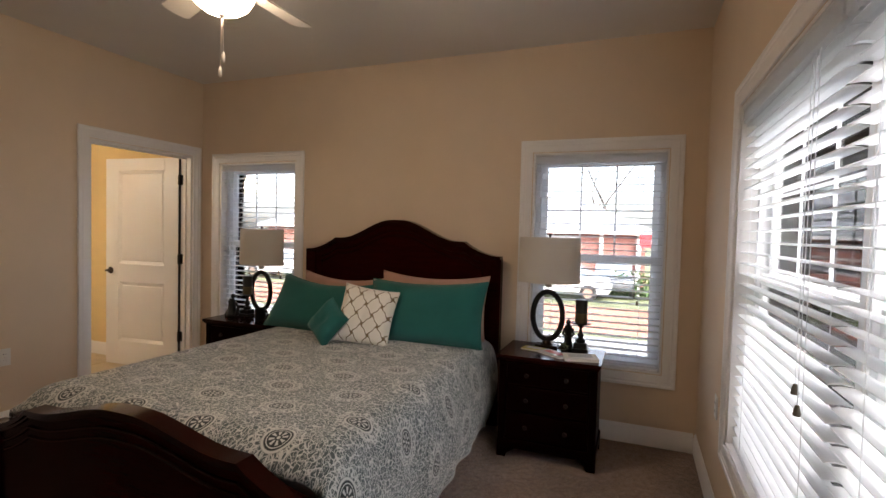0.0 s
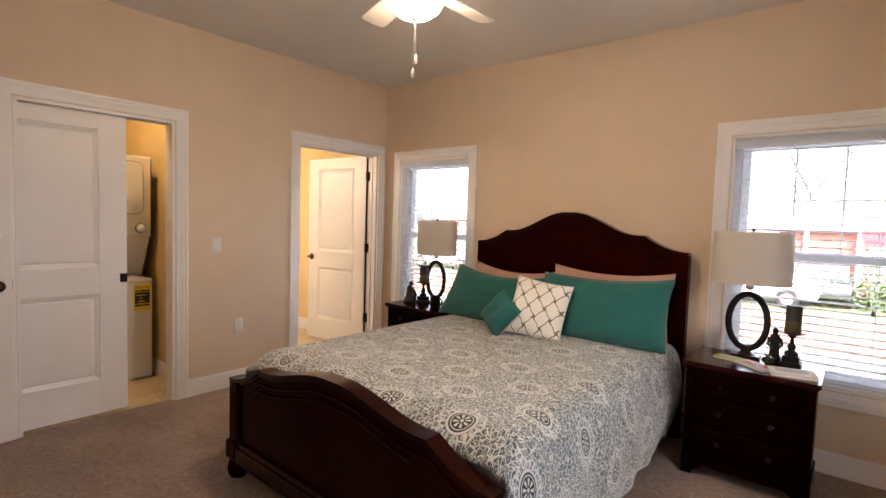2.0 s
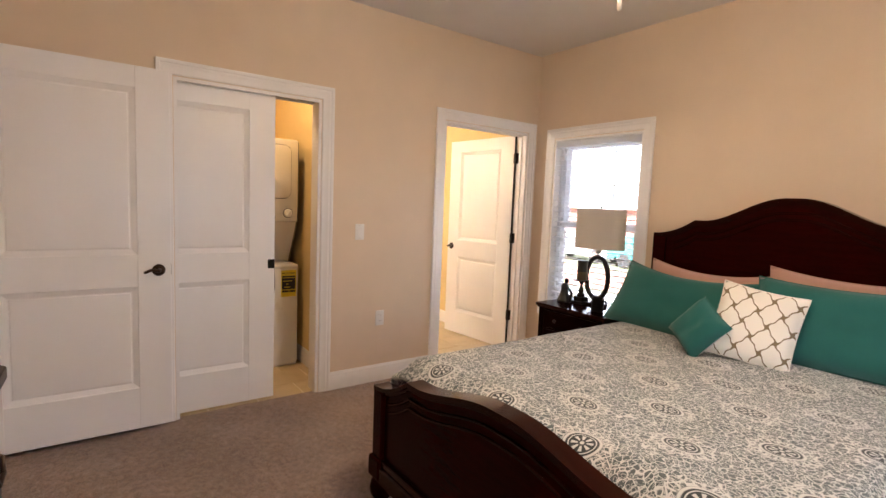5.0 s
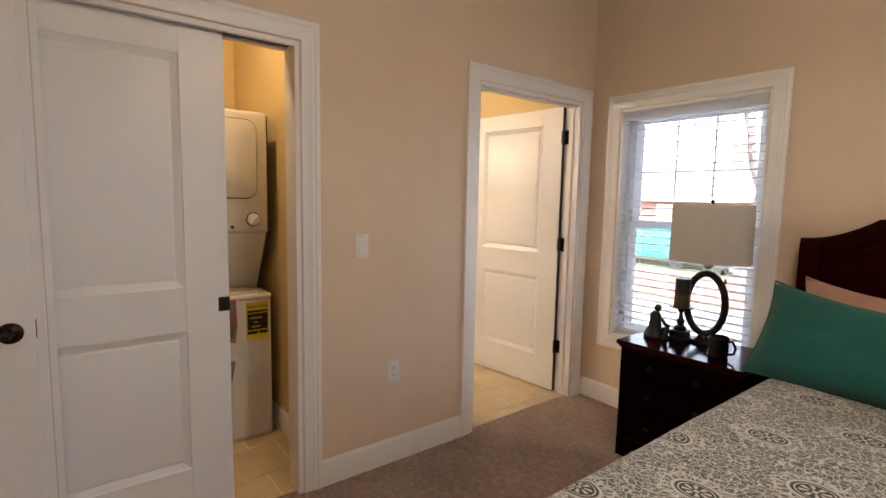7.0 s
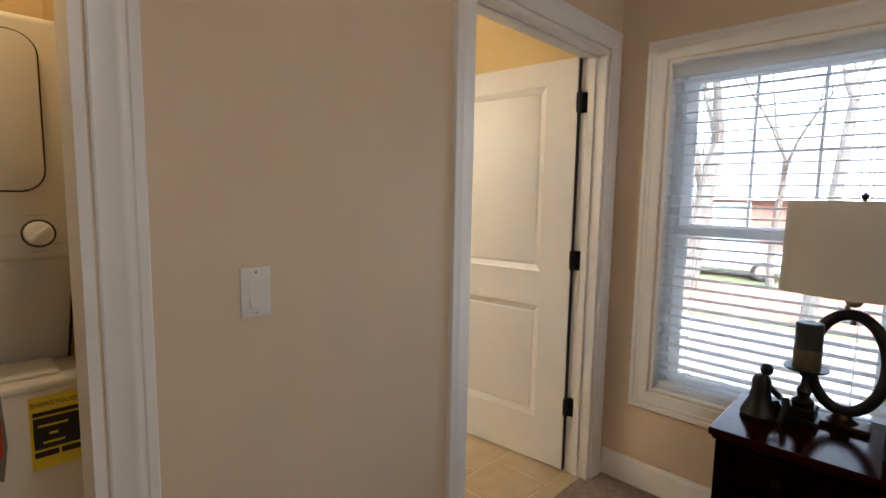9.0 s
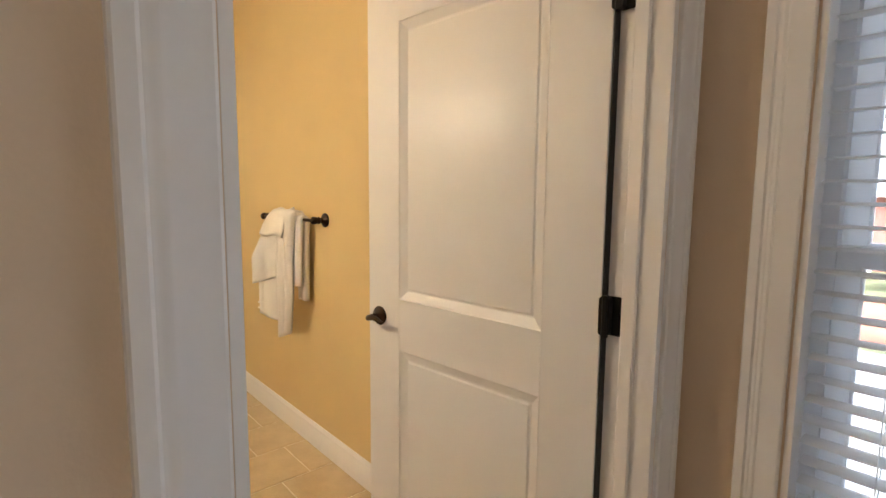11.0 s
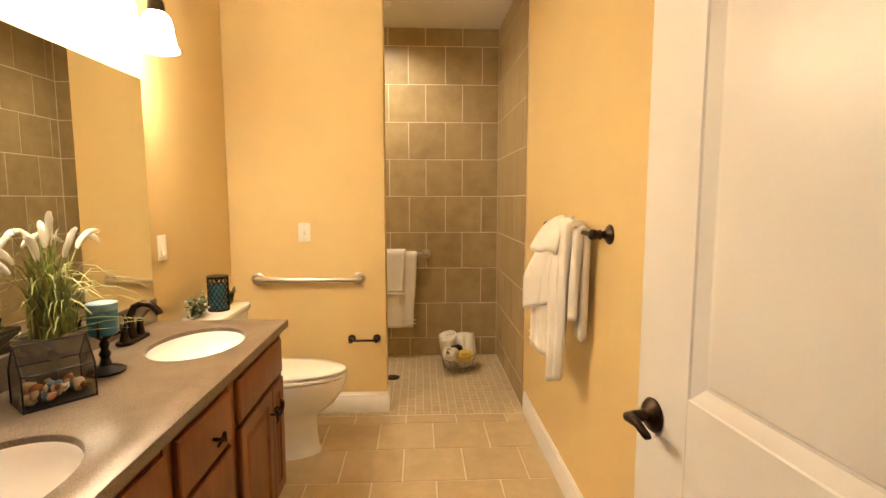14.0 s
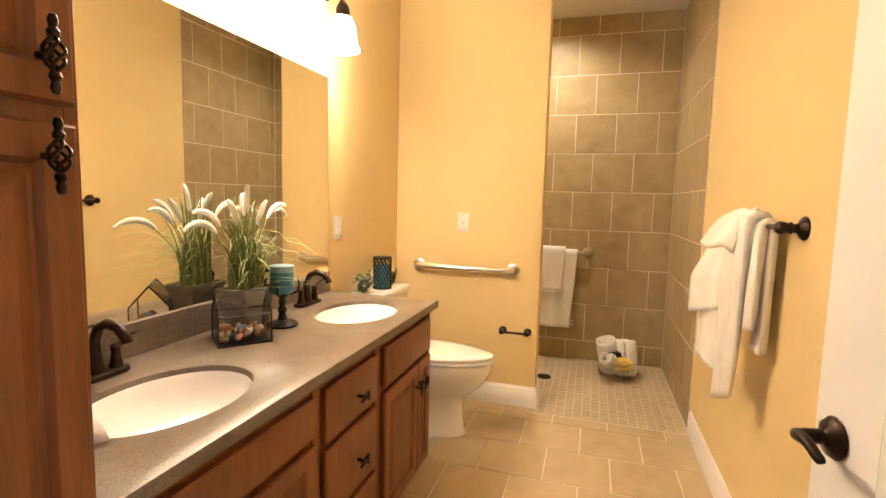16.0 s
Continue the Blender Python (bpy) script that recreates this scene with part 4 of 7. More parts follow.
# ---- nightstands and what stands on them ----
def nightstand(m, label):
    ns = thing("nightstand", label, "nightstand", m, "nightstands")
    part("top", merge(box((-0.315, -0.235, 0.625), (0.315, 0.215, 0.650), 0.005, 2), box((-0.305, -0.225, 0.612), (0.305, 0.21, 0.625), 0.004, 2)), M_MAHOGPOLISH, ns, smooth=None)
    # everything below the top takes the blackened wood, with its shade in the colour
    part("body", box((-0.29, -0.20, 0.09), (0.29, 0.205, 0.612), 0.004), M_SHADEDMAHOG, ns, smooth=None)
    part("base_moulding", box((-0.30, -0.215, 0.06), (0.30, 0.207, 0.115), 0.008, 2), M_SHADEDMAHOG, ns, smooth=None)
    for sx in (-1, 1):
        part("pilaster", box((sx * 0.275 - 0.022, -0.214, 0.115), (sx * 0.275 + 0.022, -0.199, 0.61), 0.005, 2), M_SHADEDMAHOG, ns, smooth=None)
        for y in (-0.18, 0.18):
            part("bracket_foot", prism(((sx * 0.30, 0.0), (sx * 0.245, 0.0), (sx * 0.235, 0.03), (sx * 0.19, 0.06), (sx * 0.30, 0.06)), "y", y - 0.03, y + 0.025), M_SHADEDMAHOG, ns)
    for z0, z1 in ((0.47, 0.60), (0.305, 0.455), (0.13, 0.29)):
        dr = part("drawer", box((-0.245, -0.216, z0), (0.245, -0.199, z1), 0.006, 2), M_SHADEDMAHOG, ns, smooth=None)
        for dx in (-0.12, 0.12):
            part("knob", moved(lathe(((0, 0), (0.006, 0), (0.006, 0.01), (0.014, 0.015), (0.014, 0.022), (0, 0.026)), 14), pose(dx, -0.216, (z0 + z1) / 2, 90, 0, 0)), M_BLACK, dr)
    return ns


nightstand(pose(3.415, -0.355, 0), "dark mahogany nightstand beside bed, under the window")
nightstand(pose(0.955, -0.345, 0), "dark mahogany nightstand beside bed near the bathroom")
TOP = 0.650


def table_lamp(x, y, label):
    lamp = thing("table_lamp", label, "lamp", pose(x, y, TOP), "pair of ring lamps")
    part("base", merge(box((-0.075, -0.045, 0), (0.075, 0.045, 0.018), 0.005, 2), lathe(((0, 0.018), (0.045, 0.018), (0.03, 0.03), (0.022, 0.045), (0, 0.045)), 20)), M_BRONZE, lamp, smooth=None)
    ring = []
    for k in range(48):
        a = 2 * math.pi * k / 48
        ring.append((0.098 * math.sin(a), 0, 0.212 - 0.160 * math.cos(a)))
    part("ring", tube(ring, 0.018, 12, closed=True), M_BLACK, lamp, "black-bronze oval ring body")
    part("ball", lathe([(0.0, 0.395)] + [(0.024 * math.sin(math.pi * k / 10), 0.419 - 0.024 * math.cos(math.pi * k / 10)) for k in range(1, 10)] + [(0.0, 0.443)], 18), M_NICKEL, lamp, "silver ball joint")
    part("stem", tube([(0, 0, 0.44), (0, 0, 0.735)], 0.005, 8), M_NICKEL, lamp)
    bm = bmesh.new()
    rings = []
    for sx, sy, z in ((0.205, 0.135, 0.435), (0.200, 0.130, 0.735), (0.197, 0.127, 0.735), (0.202, 0.132, 0.435)):
        rings.append([bm.verts.new((sx * math.cos(2 * math.pi * k / 40), sy * math.sin(2 * math.pi * k / 40), z)) for k in range(40)])
    for a, b in zip(rings, rings[1:] + rings[:1]):
        for k in range(40):
            bm.faces.new((a[k], a[(k + 1) % 40], b[(k + 1) % 40], b[k]))
    bmesh.ops.recalc_face_normals(bm, faces=bm.faces)
    shade = part("shade", bm, M_SHADE, lamp, "cream linen oval drum shade")
    part("spider", merge(tube([(-0.198, 0, 0.728), (0.198, 0, 0.728)], 0.002, 6), tube([(0, -0.128, 0.728), (0, 0.128, 0.728)], 0.002, 6)), M_NICKEL, shade)
    part("finial", lathe(((0, 0.735), (0.006, 0.735), (0.005, 0.740), (0.010, 0.748), (0.010, 0.754), (0.004, 0.760), (0, 0.762)), 12), M_BRONZE, lamp)
    return lamp


table_lamp(0.945, -0.25, "bronze oval-ring table lamp with cream drum shade")
table_lamp(3.355, -0.24, "bronze oval-ring table lamp with cream drum shade")


def pillar_candle(x, y, label):
    c = thing("candle_holder", label, "candle holder", pose(x, y, TOP), "pillar candle holders")
    part("base", merge(box((-0.05, -0.05, 0), (0.05, 0.05, 0.02), 0.004, 2), box((-0.04, -0.04, 0.02), (0.04, 0.04, 0.055), 0.004, 2)), M_BLACK, c, smooth=None)
    part("stem", lathe(((0, 0.055), (0.03, 0.055), (0.033, 0.07), (0.016, 0.085), (0.022, 0.105), (0.011, 0.125), (0.009, 0.15), (0.018, 0.16), (0.020, 0.172), (0, 0.172)), 18), M_BLACK, c)
    part("plate", lathe(((0, 0.172), (0.03, 0.172), (0.062, 0.180), (0.064, 0.186), (0, 0.184)), 24), M_BLACK, c)
    part("candle", lathe(((0, 0.184), (0.039, 0.184), (0.039, 0.335), (0.034, 0.337), (0, 0.331)), 24), M_DARKWAX, c, "dark pillar candle with gold lower half")
    part("gold_band", lathe(((0.0392, 0.186), (0.0398, 0.188), (0.0398, 0.235), (0.0392, 0.25)), 24), M_GOLDWAX, c)
    return c


pillar_candle(3.575, -0.25, "black turned candle holder with dark pillar candle")
pillar_candle(0.845, -0.30, "black turned candle holder with dark pillar candle")


def figurine(x, y, turn, label, seated):
    """A small dark figure as one plain mesh."""
    if seated:
        bm = merge(lathe(((0, 0), (0.055, 0), (0.058, 0.012), (0.05, 0.03), (0.035, 0.06), (0.028, 0.10), (0.030, 0.125), (0.018, 0.145), (0, 0.15)), 14),
                   lathe([(0, 0)] + [(0.020 * math.sin(math.pi * k / 8), 0.021 * (1 - math.cos(math.pi * k / 8))) for k in range(1, 8)] + [(0, 0.042)], 12, (0.012, 0, 0.145)),
                   tube([(0.0, 0.02, 0.125), (0.03, 0.028, 0.09), (0.055, 0.015, 0.075)], 0.010, 8),
                   tube([(-0.01, 0.0, 0.03), (0.045, 0.02, 0.05), (0.065, 0.01, 0.004)], 0.014, 8),
                   tube([(0.06, -0.02, 0.0), (0.075, -0.01, 0.05), (0.07, 0.0, 0.085)], 0.012, 8))
    else:
        bm = merge(lathe(((0, 0), (0.035, 0), (0.034, 0.02), (0.026, 0.05), (0.022, 0.09), (0.028, 0.13), (0.024, 0.15), (0.010, 0.165), (0, 0.165)), 14),
                   lathe([(0, 0)] + [(0.016 * math.sin(math.pi * k / 8), 0.019 * (1 - math.cos(math.pi * k / 8))) for k in range(1, 8)] + [(0, 0.038)], 12, (0, 0, 0.160)),
                   tube([(-0.026, 0, 0.14), (-0.034, -0.01, 0.10), (-0.01, -0.03, 0.085)], 0.008, 8),
                   tube([(0.026, 0, 0.14), (0.034, -0.01, 0.10), (0.01, -0.03, 0.085)], 0.008, 8))
    return solid("figurine", bm, M_BLACK, label, "figurine", pose(x, y, TOP, 0, 0, turn))


figurine(0.735, -0.36, 0, "small dark kneeling figurine on the nightstand", True)
figurine(3.495, -0.24, 10, "small dark standing figurine beside the candle", False)


def greenery_ball(x, y):
    g = thing("leaf_bundle", "small dark clump of artificial leaves beside figurine", "decoration", pose(x, y, TOP))
    rnd = random.Random(5)
    bm = bmesh.new()
    for k in range(70):
        th, ph = rnd.uniform(0, 6.28), rnd.uniform(0.1, 1.5)
        d = Vector((math.cos(th) * math.cos(ph), math.sin(th) * math.cos(ph), math.sin(ph)))
        c = d * rnd.uniform(0.012, 0.036) + Vector((0, 0, 0.012))
        s = d.cross(Vector((0.3, 0.2, 1))).normalized() * 0.007
        tip = c + d * 0.018 + Vector((0, 0, rnd.uniform(-0.008, 0.004)))
        bm.faces.new([bm.verts.new(q) for q in (c - d * 0.006, c + s, tip, c - s)])
    part("leaves", bm, M_LEAF, g, smooth=None)
    part("core", lathe([(0, 0)] + [(0.03 * math.sin(math.pi * k / 8), 0.022 * (1 - math.cos(math.pi * k / 8))) for k in range(1, 8)] + [(0, 0.044)], 10), M_SOIL, g)


greenery_ball(3.475, -0.33)

mug = thing("mug", "black ceramic mug standing beside the lamp", "mug", pose(1.10, -0.43, TOP))
part("cup", lathe(((0, 0), (0.040, 0), (0.044, 0.006), (0.044, 0.098), (0.042, 0.100), (0.039, 0.098), (0.039, 0.012), (0, 0.010)), 28), M_BLACK, mug)
part("handle", tube([(0.040, -0.004, 0.082), (0.066, -0.006, 0.086), (0.080, -0.007, 0.060), (0.072, -0.006, 0.030), (0.041, -0.004, 0.020)], 0.0065, 8), M_BLACK, mug)


def magazine(x, y, z, w, d, h, turn, mat, label):
    g = thing("magazine", label, "magazine", pose(x, y, z, 0, 0, turn))
    part("pages", box((-w / 2 + 0.003, -d / 2 + 0.002, 0.0015), (w / 2 - 0.001, d / 2 - 0.002, h - 0.0015)), M_TOWEL, g, smooth=None)
    part("cover", merge(box((-w / 2, -d / 2, h - 0.0015), (w / 2, d / 2, h)), box((-w / 2, -d / 2, 0), (w / 2, d / 2, 0.0015)), box((-w / 2, -d / 2, 0.0015), (-w / 2 + 0.0025, d / 2, h - 0.0015))), mat, g, smooth=None)
    part("picture", box((-w * 0.36, -d * 0.2, h + 0.0002), (w * 0.36, d * 0.38, h + 0.0006)), M_RED if mat is M_PAPER else M_PAPER, g, smooth=None)


magazine(3.60, -0.475, TOP, 0.20, 0.14, 0.018, 14, M_TOWEL, "white magazine lying on the nightstand top")
magazine(3.435, -0.44, TOP, 0.20, 0.10, 0.012, -38, M_PAPER, "folded grey and red leaflet on nightstand")
magazine(3.29, -0.36, TOP, 0.14, 0.09, 0.010, -12, M_BOOKY, "small brown booklet beside the lamp foot")


# ---- ceiling fan ----
fan = thing("ceiling_fan", "white ceiling fan with five blades and lit bowl", "ceiling fan", pose(FAN[0], FAN[1], 0))
part("canopy", lathe(((0, H), (0.07, H), (0.066, H - 0.03), (0.03, H - 0.06), (0, H - 0.06)), 28), M_FANWHITE, fan)
part("downrod", tube([(0, 0, H - 0.06), (0, 0, H - 0.16)], 0.013, 12), M_FANWHITE, fan)
part("motor", lathe(((0, 2.59), (0.05, 2.59), (0.10, 2.57), (0.125, 2.53), (0.125, 2.49), (0.10, 2.46), (0.07, 2.455), (0, 2.455)), 32), M_FANWHITE, fan)
part("light_fitter", lathe(((0, 2.455), (0.06, 2.455), (0.08, 2.425), (0.10, 2.415), (0.10, 2.402), (0, 2.402)), 32), M_FANWHITE, fan)
part("glass_bowl", lathe(((0.112, 2.405), (0.130, 2.398), (0.128, 2.378), (0.108, 2.343), (0.073, 2.318), (0.03, 2.308), (0.0, 2.306)), 36), M_FANGLASS, fan, "glowing frosted glass bowl")
part("finial", lathe(((0, 2.308), (0.014, 2.305), (0.016, 2.299), (0.008, 2.291), (0, 2.289)), 14), M_FANWHITE, fan)
for k in range(5):
    a = radians(160 - 72 * k)
    turn = pose(0, 0, 2.455, 0, 0, math.degrees(a))
    outline = [(0.15, -0.045), (0.20, -0.055), (0.50, -0.066), (0.525, -0.05), (0.53, 0.0), (0.525, 0.05), (0.50, 0.066), (0.20, 0.055), (0.15, 0.045)]
    bl = part("blade", moved(prism(outline, "z", -0.003, 0.003), turn @ pose(0, 0, 0, 12, 0, 0)), M_FANWHITE, fan, smooth=None)
    part("blade_arm", moved(merge(box((0.09, -0.014, -0.012), (0.19, 0.014, -0.004), 0.003), box((0.16, -0.035, -0.010), (0.22, 0.035, -0.0035), 0.003)), turn @ pose(0, 0, 0, 8, 0, 0)), M_FANWHITE, bl, smooth=None)
for dx, z in ((0.010, 2.10), (-0.006, 2.04)):
    part("pull_chain", tube([(dx * 0.4, 0, 2.292), (dx, 0, z + 0.04)], 0.0016, 6), M_NICKEL, fan)
    part("pull_knob", lathe(((0, 0.045), (0.004, 0.044), (0.0075, 0.03), (0.0075, 0.006), (0.004, 0), (0, 0)), 12, (dx, 0, z)), M_FANWHITE, fan, "white pull-chain knob")


# ---- dresser by the south wall ----
dr = thing("dresser", "dark espresso dresser with bronze drop handles", "dresser", pose(2.52, -3.80, 0, 0, 0, -1.8))
DW = 0.68
corner_outline = []
for cx, cy, a0 in ((DW - 0.03, 0.205, 0), (-DW + 0.03, 0.205, 90), (-DW + 0.03, -0.185, 180), (DW - 0.03, -0.185, 270)):
    for k in range(6):
        a = radians(a0 + 18 * k)
        corner_outline.append((cx + 0.03 * math.cos(a), cy + 0.03 * math.sin(a)))
part("top", prism(corner_outline, "z", 0.958, 0.985, 0.004), M_DRESSER, dr, smooth=30)
part("body", box((-DW + 0.02, -0.21, 0.08), (DW - 0.02, 0.205, 0.958), 0.004), M_DRESSER, dr, smooth=None)
part("plinth", box((-DW + 0.05, -0.20, 0.0), (DW - 0.05, 0.185, 0.08), 0.003), M_DRESSER, dr, smooth=None)
for row in range(4):
    z0 = 0.11 + row * 0.21
    for sx in (-1, 1):
        d = part("drawer", box((min(sx * 0.015, sx * 0.645), 0.200, z0), (max(sx * 0.015, sx * 0.645), 0.219, z0 + 0.195), 0.005, 2), M_DRESSER, dr, smooth=None)
        for hx in (0.18, 0.48):
            x = sx * hx
            zc = z0 + 0.11
            part("drop_handle", merge(tube([(x - 0.04, 0.222, zc), (x - 0.04, 0.240, zc - 0.01), (x - 0.025, 0.244, zc - 0.04), (x + 0.025, 0.244, zc - 0.04), (x + 0.04, 0.240, zc - 0.01), (x + 0.04, 0.222, zc)], 0.005, 8),
                                      box((x - 0.052, 0.218, zc - 0.012), (x - 0.028, 0.226, zc + 0.012), 0.003), box((x + 0.028, 0.218, zc - 0.012), (x + 0.052, 0.226, zc + 0.012), 0.003)), M_BRONZE, d)
bowl = thing("candle_bowl", "waisted yellow-green candle bowl on the dresser", "candle holder", pose(2.885, -3.652, 0.985))
part("wax_body", lathe(((0, 0.006), (0.046, 0.006), (0.044, 0.012), (0.038, 0.030), (0.037, 0.040), (0.043, 0.058), (0, 0.058)), 28), M_BOOKY, bowl, "yellow-green waxy body")
part("base_rim", lathe(((0, 0), (0.055, 0), (0.056, 0.003), (0.046, 0.0058), (0, 0.0058)), 28), M_PAPER, bowl, "grey base rim")
part("top_rim", lathe(((0, 0.0583), (0.045, 0.0583), (0.057, 0.066), (0.058, 0.070), (0.052, 0.070), (0.044, 0.064), (0, 0.064)), 28), M_PAPER, bowl, "grey flared top rim")


# ---- stacked washer and dryer in the closet ----
ws = thing("stacked_laundry", "white stacked washer and dryer in the closet", "washer dryer", pose(-0.66, -2.305, 0))
part("washer_body", merge(box((-0.62, -0.30, 0.02), (0, 0.30, 0.815), 0.012, 3), box((-0.615, -0.298, 0.0), (-0.02, 0.298, 0.03))), M_ENAMEL, ws)
part("washer_top", merge(box((-0.625, -0.303, 0.805), (0.004, 0.303, 0.838), 0.014, 3)), M_ENAMEL, ws)
part("washer_lid", box((-0.40, -0.24, 0.838), (-0.03, 0.24, 0.850), 0.006, 2), M_ENAMEL, ws)
part("bridge", prism(((-0.62, 0.838), (-0.20, 0.838), (-0.165, 0.90), (-0.02, 1.16), (-0.02, 1.20), (-0.62, 1.20)), "y", -0.285, 0.285, 0.008), M_ENAMEL2, ws)
part("bridge_seam", prism(((-0.60, 0.838), (-0.21, 0.838), (-0.17, 0.90), (-0.03, 1.16), (-0.03, 1.19), (-0.60, 1.19)), "y", 0.2855, 0.2925), M_RUBBER, ws)
part("dryer_body", box((-0.62, -0.295, 1.18), (0, 0.295, 1.838), 0.02, 3), M_ENAMEL2, ws)
part("side_shadow_gap", box((-0.60, 0.2955, 1.20), (-0.012, 0.2975, 1.82)), M_RUBBER, ws)


part("door_seam", prism(round_rect(0.47, 0.425, 0.06, 0.0, 1.58), "x", 0.0, 0.0025), M_RUBBER, ws)
part("dryer_door", prism(round_rect(0.46, 0.415, 0.055, 0.0, 1.58), "x", 0.001, 0.014, 0.003), M_ENAMEL2, ws)
part("control_knob", moved(merge(lathe(((0, 0), (0.034, 0), (0.032, 0.018), (0.026, 0.022), (0, 0.022)), 24), box((-0.006, -0.030, 0.018), (0.006, 0.030, 0.028), 0.002)), pose(0, 0.21, 1.255, 0, 90, 0) @ pose(0, 0, 0, 0, 0, 40)), M_ENAMEL, ws, "round cycle dial")
part("dial_ring", moved(lathe(((0.034, 0.0005), (0.039, 0.0005), (0.039, 0.0018), (0.034, 0.0018)), 28), pose(0, 0.21, 1.255, 0, 90, 0)), M_RUBBER, ws)
part("start_button", moved(lathe(((0, 0), (0.009, 0), (0.008, 0.008), (0, 0.008)), 14), pose(0, 0.10, 1.215, 0, 90, 0)), M_RUBBER, ws)
for k, (yy, zz, w) in enumerate(((0.21, 1.305, 0.05), (0.15, 1.25, 0.03), (0.25, 1.225, 0.025), (0.10, 1.195, 0.03), (0.21, 1.205, 0.04))):
    part("dial_mark", box((0.0005, yy - w / 2, zz - 0.002), (0.0012, yy + w / 2, zz + 0.002)), M_PAPER, ws)
label_sheet = thing("energy_label", "yellow and black energy label on the washer front", "label", pose(-0.6595, -2.082, 0.685, 0, 0, 90))
part("sheet", box((-0.062, -0.0012, -0.108), (0.062, -0.0004, 0.108)), M_YELLOW, label_sheet, smooth=None)
for z0, z1, xa, xb in ((0.050, 0.062, -0.055, 0.055), (-0.048, 0.044, -0.055, 0.055), (-0.072, -0.055, -0.055, 0.0), (-0.072, -0.055, 0.006, 0.055)):
    part("printed_block", box((xa, -0.0018, z0), (xb, -0.0013, z1)), M_INK, label_sheet, smooth=None)
for z, w in ((0.02, 0.07), (-0.005, 0.02), (-0.03, 0.05)):
    part("printed_line", box((-w / 2 - 0.01, -0.0024, z - 0.003), (w / 2 - 0.01, -0.0019, z + 0.003)), M_YELLOW, label_sheet, smooth=None)
txt = bpy.data.curves.new("label_text", "FONT")
txt.body, txt.size, txt.align_x, txt.extrude = "ENERGYGUIDE", 0.0175, "CENTER", 0.0003
tob = new("label_text", txt)
me = bpy.data.meshes.new_from_object(tob)
bpy.data.objects.remove(tob)
me.materials.append(M_INK)
lt = new("lettering", me)
lt.parent = label_sheet
lt.matrix_basis = pose(0, -0.0016, 0.078, 90, 0, 0)
bag = thing("manual_packet", "clear plastic packet with leaflets and red edge", "packet", pose(-0.6595, -2.255, 0.70, 0, 0, 90))
part("film", prism(((-0.065, -0.10), (0.05, -0.12), (0.062, -0.02), (0.055, 0.12), (-0.06, 0.12)), "y", -0.012, -0.010), M_FILM, bag, smooth=None)
part("leaflet", merge(box((-0.05, -0.009, -0.02), (0.03, -0.005, 0.105), 0.001), box((-0.04, -0.005, -0.09), (0.045, -0.001, 0.0), 0.001)), M_PAPER, bag, smooth=None)
part("red_edge", merge(box((0.044, -0.014, -0.05), (0.051, -0.0125, 0.122)), box((-0.055, -0.014, 0.114), (0.0435, -0.0125, 0.120)), moved(box((-0.05, -0.016, -0.003), (0.05, -0.0145, 0.003)), pose(0, 0, 0.02, 0, -30, 0))), M_RED, bag, smooth=None)
bag2 = thing("plastic_bag", "small clear plastic bag hanging on the washer", "bag", pose(-0.6595, -2.26, 0.43, 0, 0, 90))
part("film", prism(((-0.06, -0.06), (-0.02, -0.09), (0.03, -0.07), (0.05, 0.05), (0.0, 0.04), (-0.06, 0.08)), "y", -0.014, -0.004), M_FILM, bag2, smooth=None)
part("leaflet", prism(((-0.05, -0.04), (-0.02, -0.06), (0.02, -0.05), (0.035, 0.03), (-0.05, 0.05)), "y", -0.010, -0.006), M_PAPER, bag2, smooth=None)


# ---- vanity ----
VX0, VX1, VY = -2.15, -0.565, -1.30
van = thing("vanity_cabinet", "cherry wood double-sink vanity with bronze pulls", "vanity", pose(0, 0, 0))
part("body", merge(box((VX0, MIRROR_Y + 0.002, 0.10), (VX0 + 0.016, VY - 0.004, 0.800)), box((VX1 - 0.016, MIRROR_Y + 0.002, 0.10), (VX1, VY - 0.004, 0.800)),
                   box((VX0 + 0.016, MIRROR_Y + 0.002, 0.10), (VX1 - 0.016, VY - 0.02, 0.118)), box((VX0 + 0.016, VY - 0.020, 0.10), (VX1 - 0.016, VY - 0.004, 0.800))), M_CHERRY, van, smooth=None)
part("toe_kick", box((VX0 + 0.02, MIRROR_Y + 0.002, 0.0), (VX1, VY - 0.07, 0.10)), M_CHERRY, van, smooth=None)
for xa, xb in ((VX0, -2.125), (-1.605, -1.555), (-1.20, -1.165), (-0.60, VX1)):
    part("stile", box((xa, VY - 0.004, 0.10), (xb, VY, 0.800), 0.001), M_CHERRY, van, smooth=None)


def raised_front(x0, x1, z0, z1, y, panel):
    """A cabinet front with a moulded edge, and a raised panel if asked for; faces +y."""
    t = 0.018
    if not panel:
        prof = [(0.0, y), (0.0, y + t - 0.006), (-0.004, y + t - 0.002), (-0.010, y + t)]
    else:
        prof = [(0.0, y), (0.0, y + t - 0.005), (-0.004, y + t), (-0.045, y + t), (-0.049, y + t - 0.004), (-0.053, y + t - 0.010), (-0.060, y + t - 0.010), (-0.080, y + t - 0.002)]
    return ring_frame(x0, z0, x1, z1, prof, cap=True)


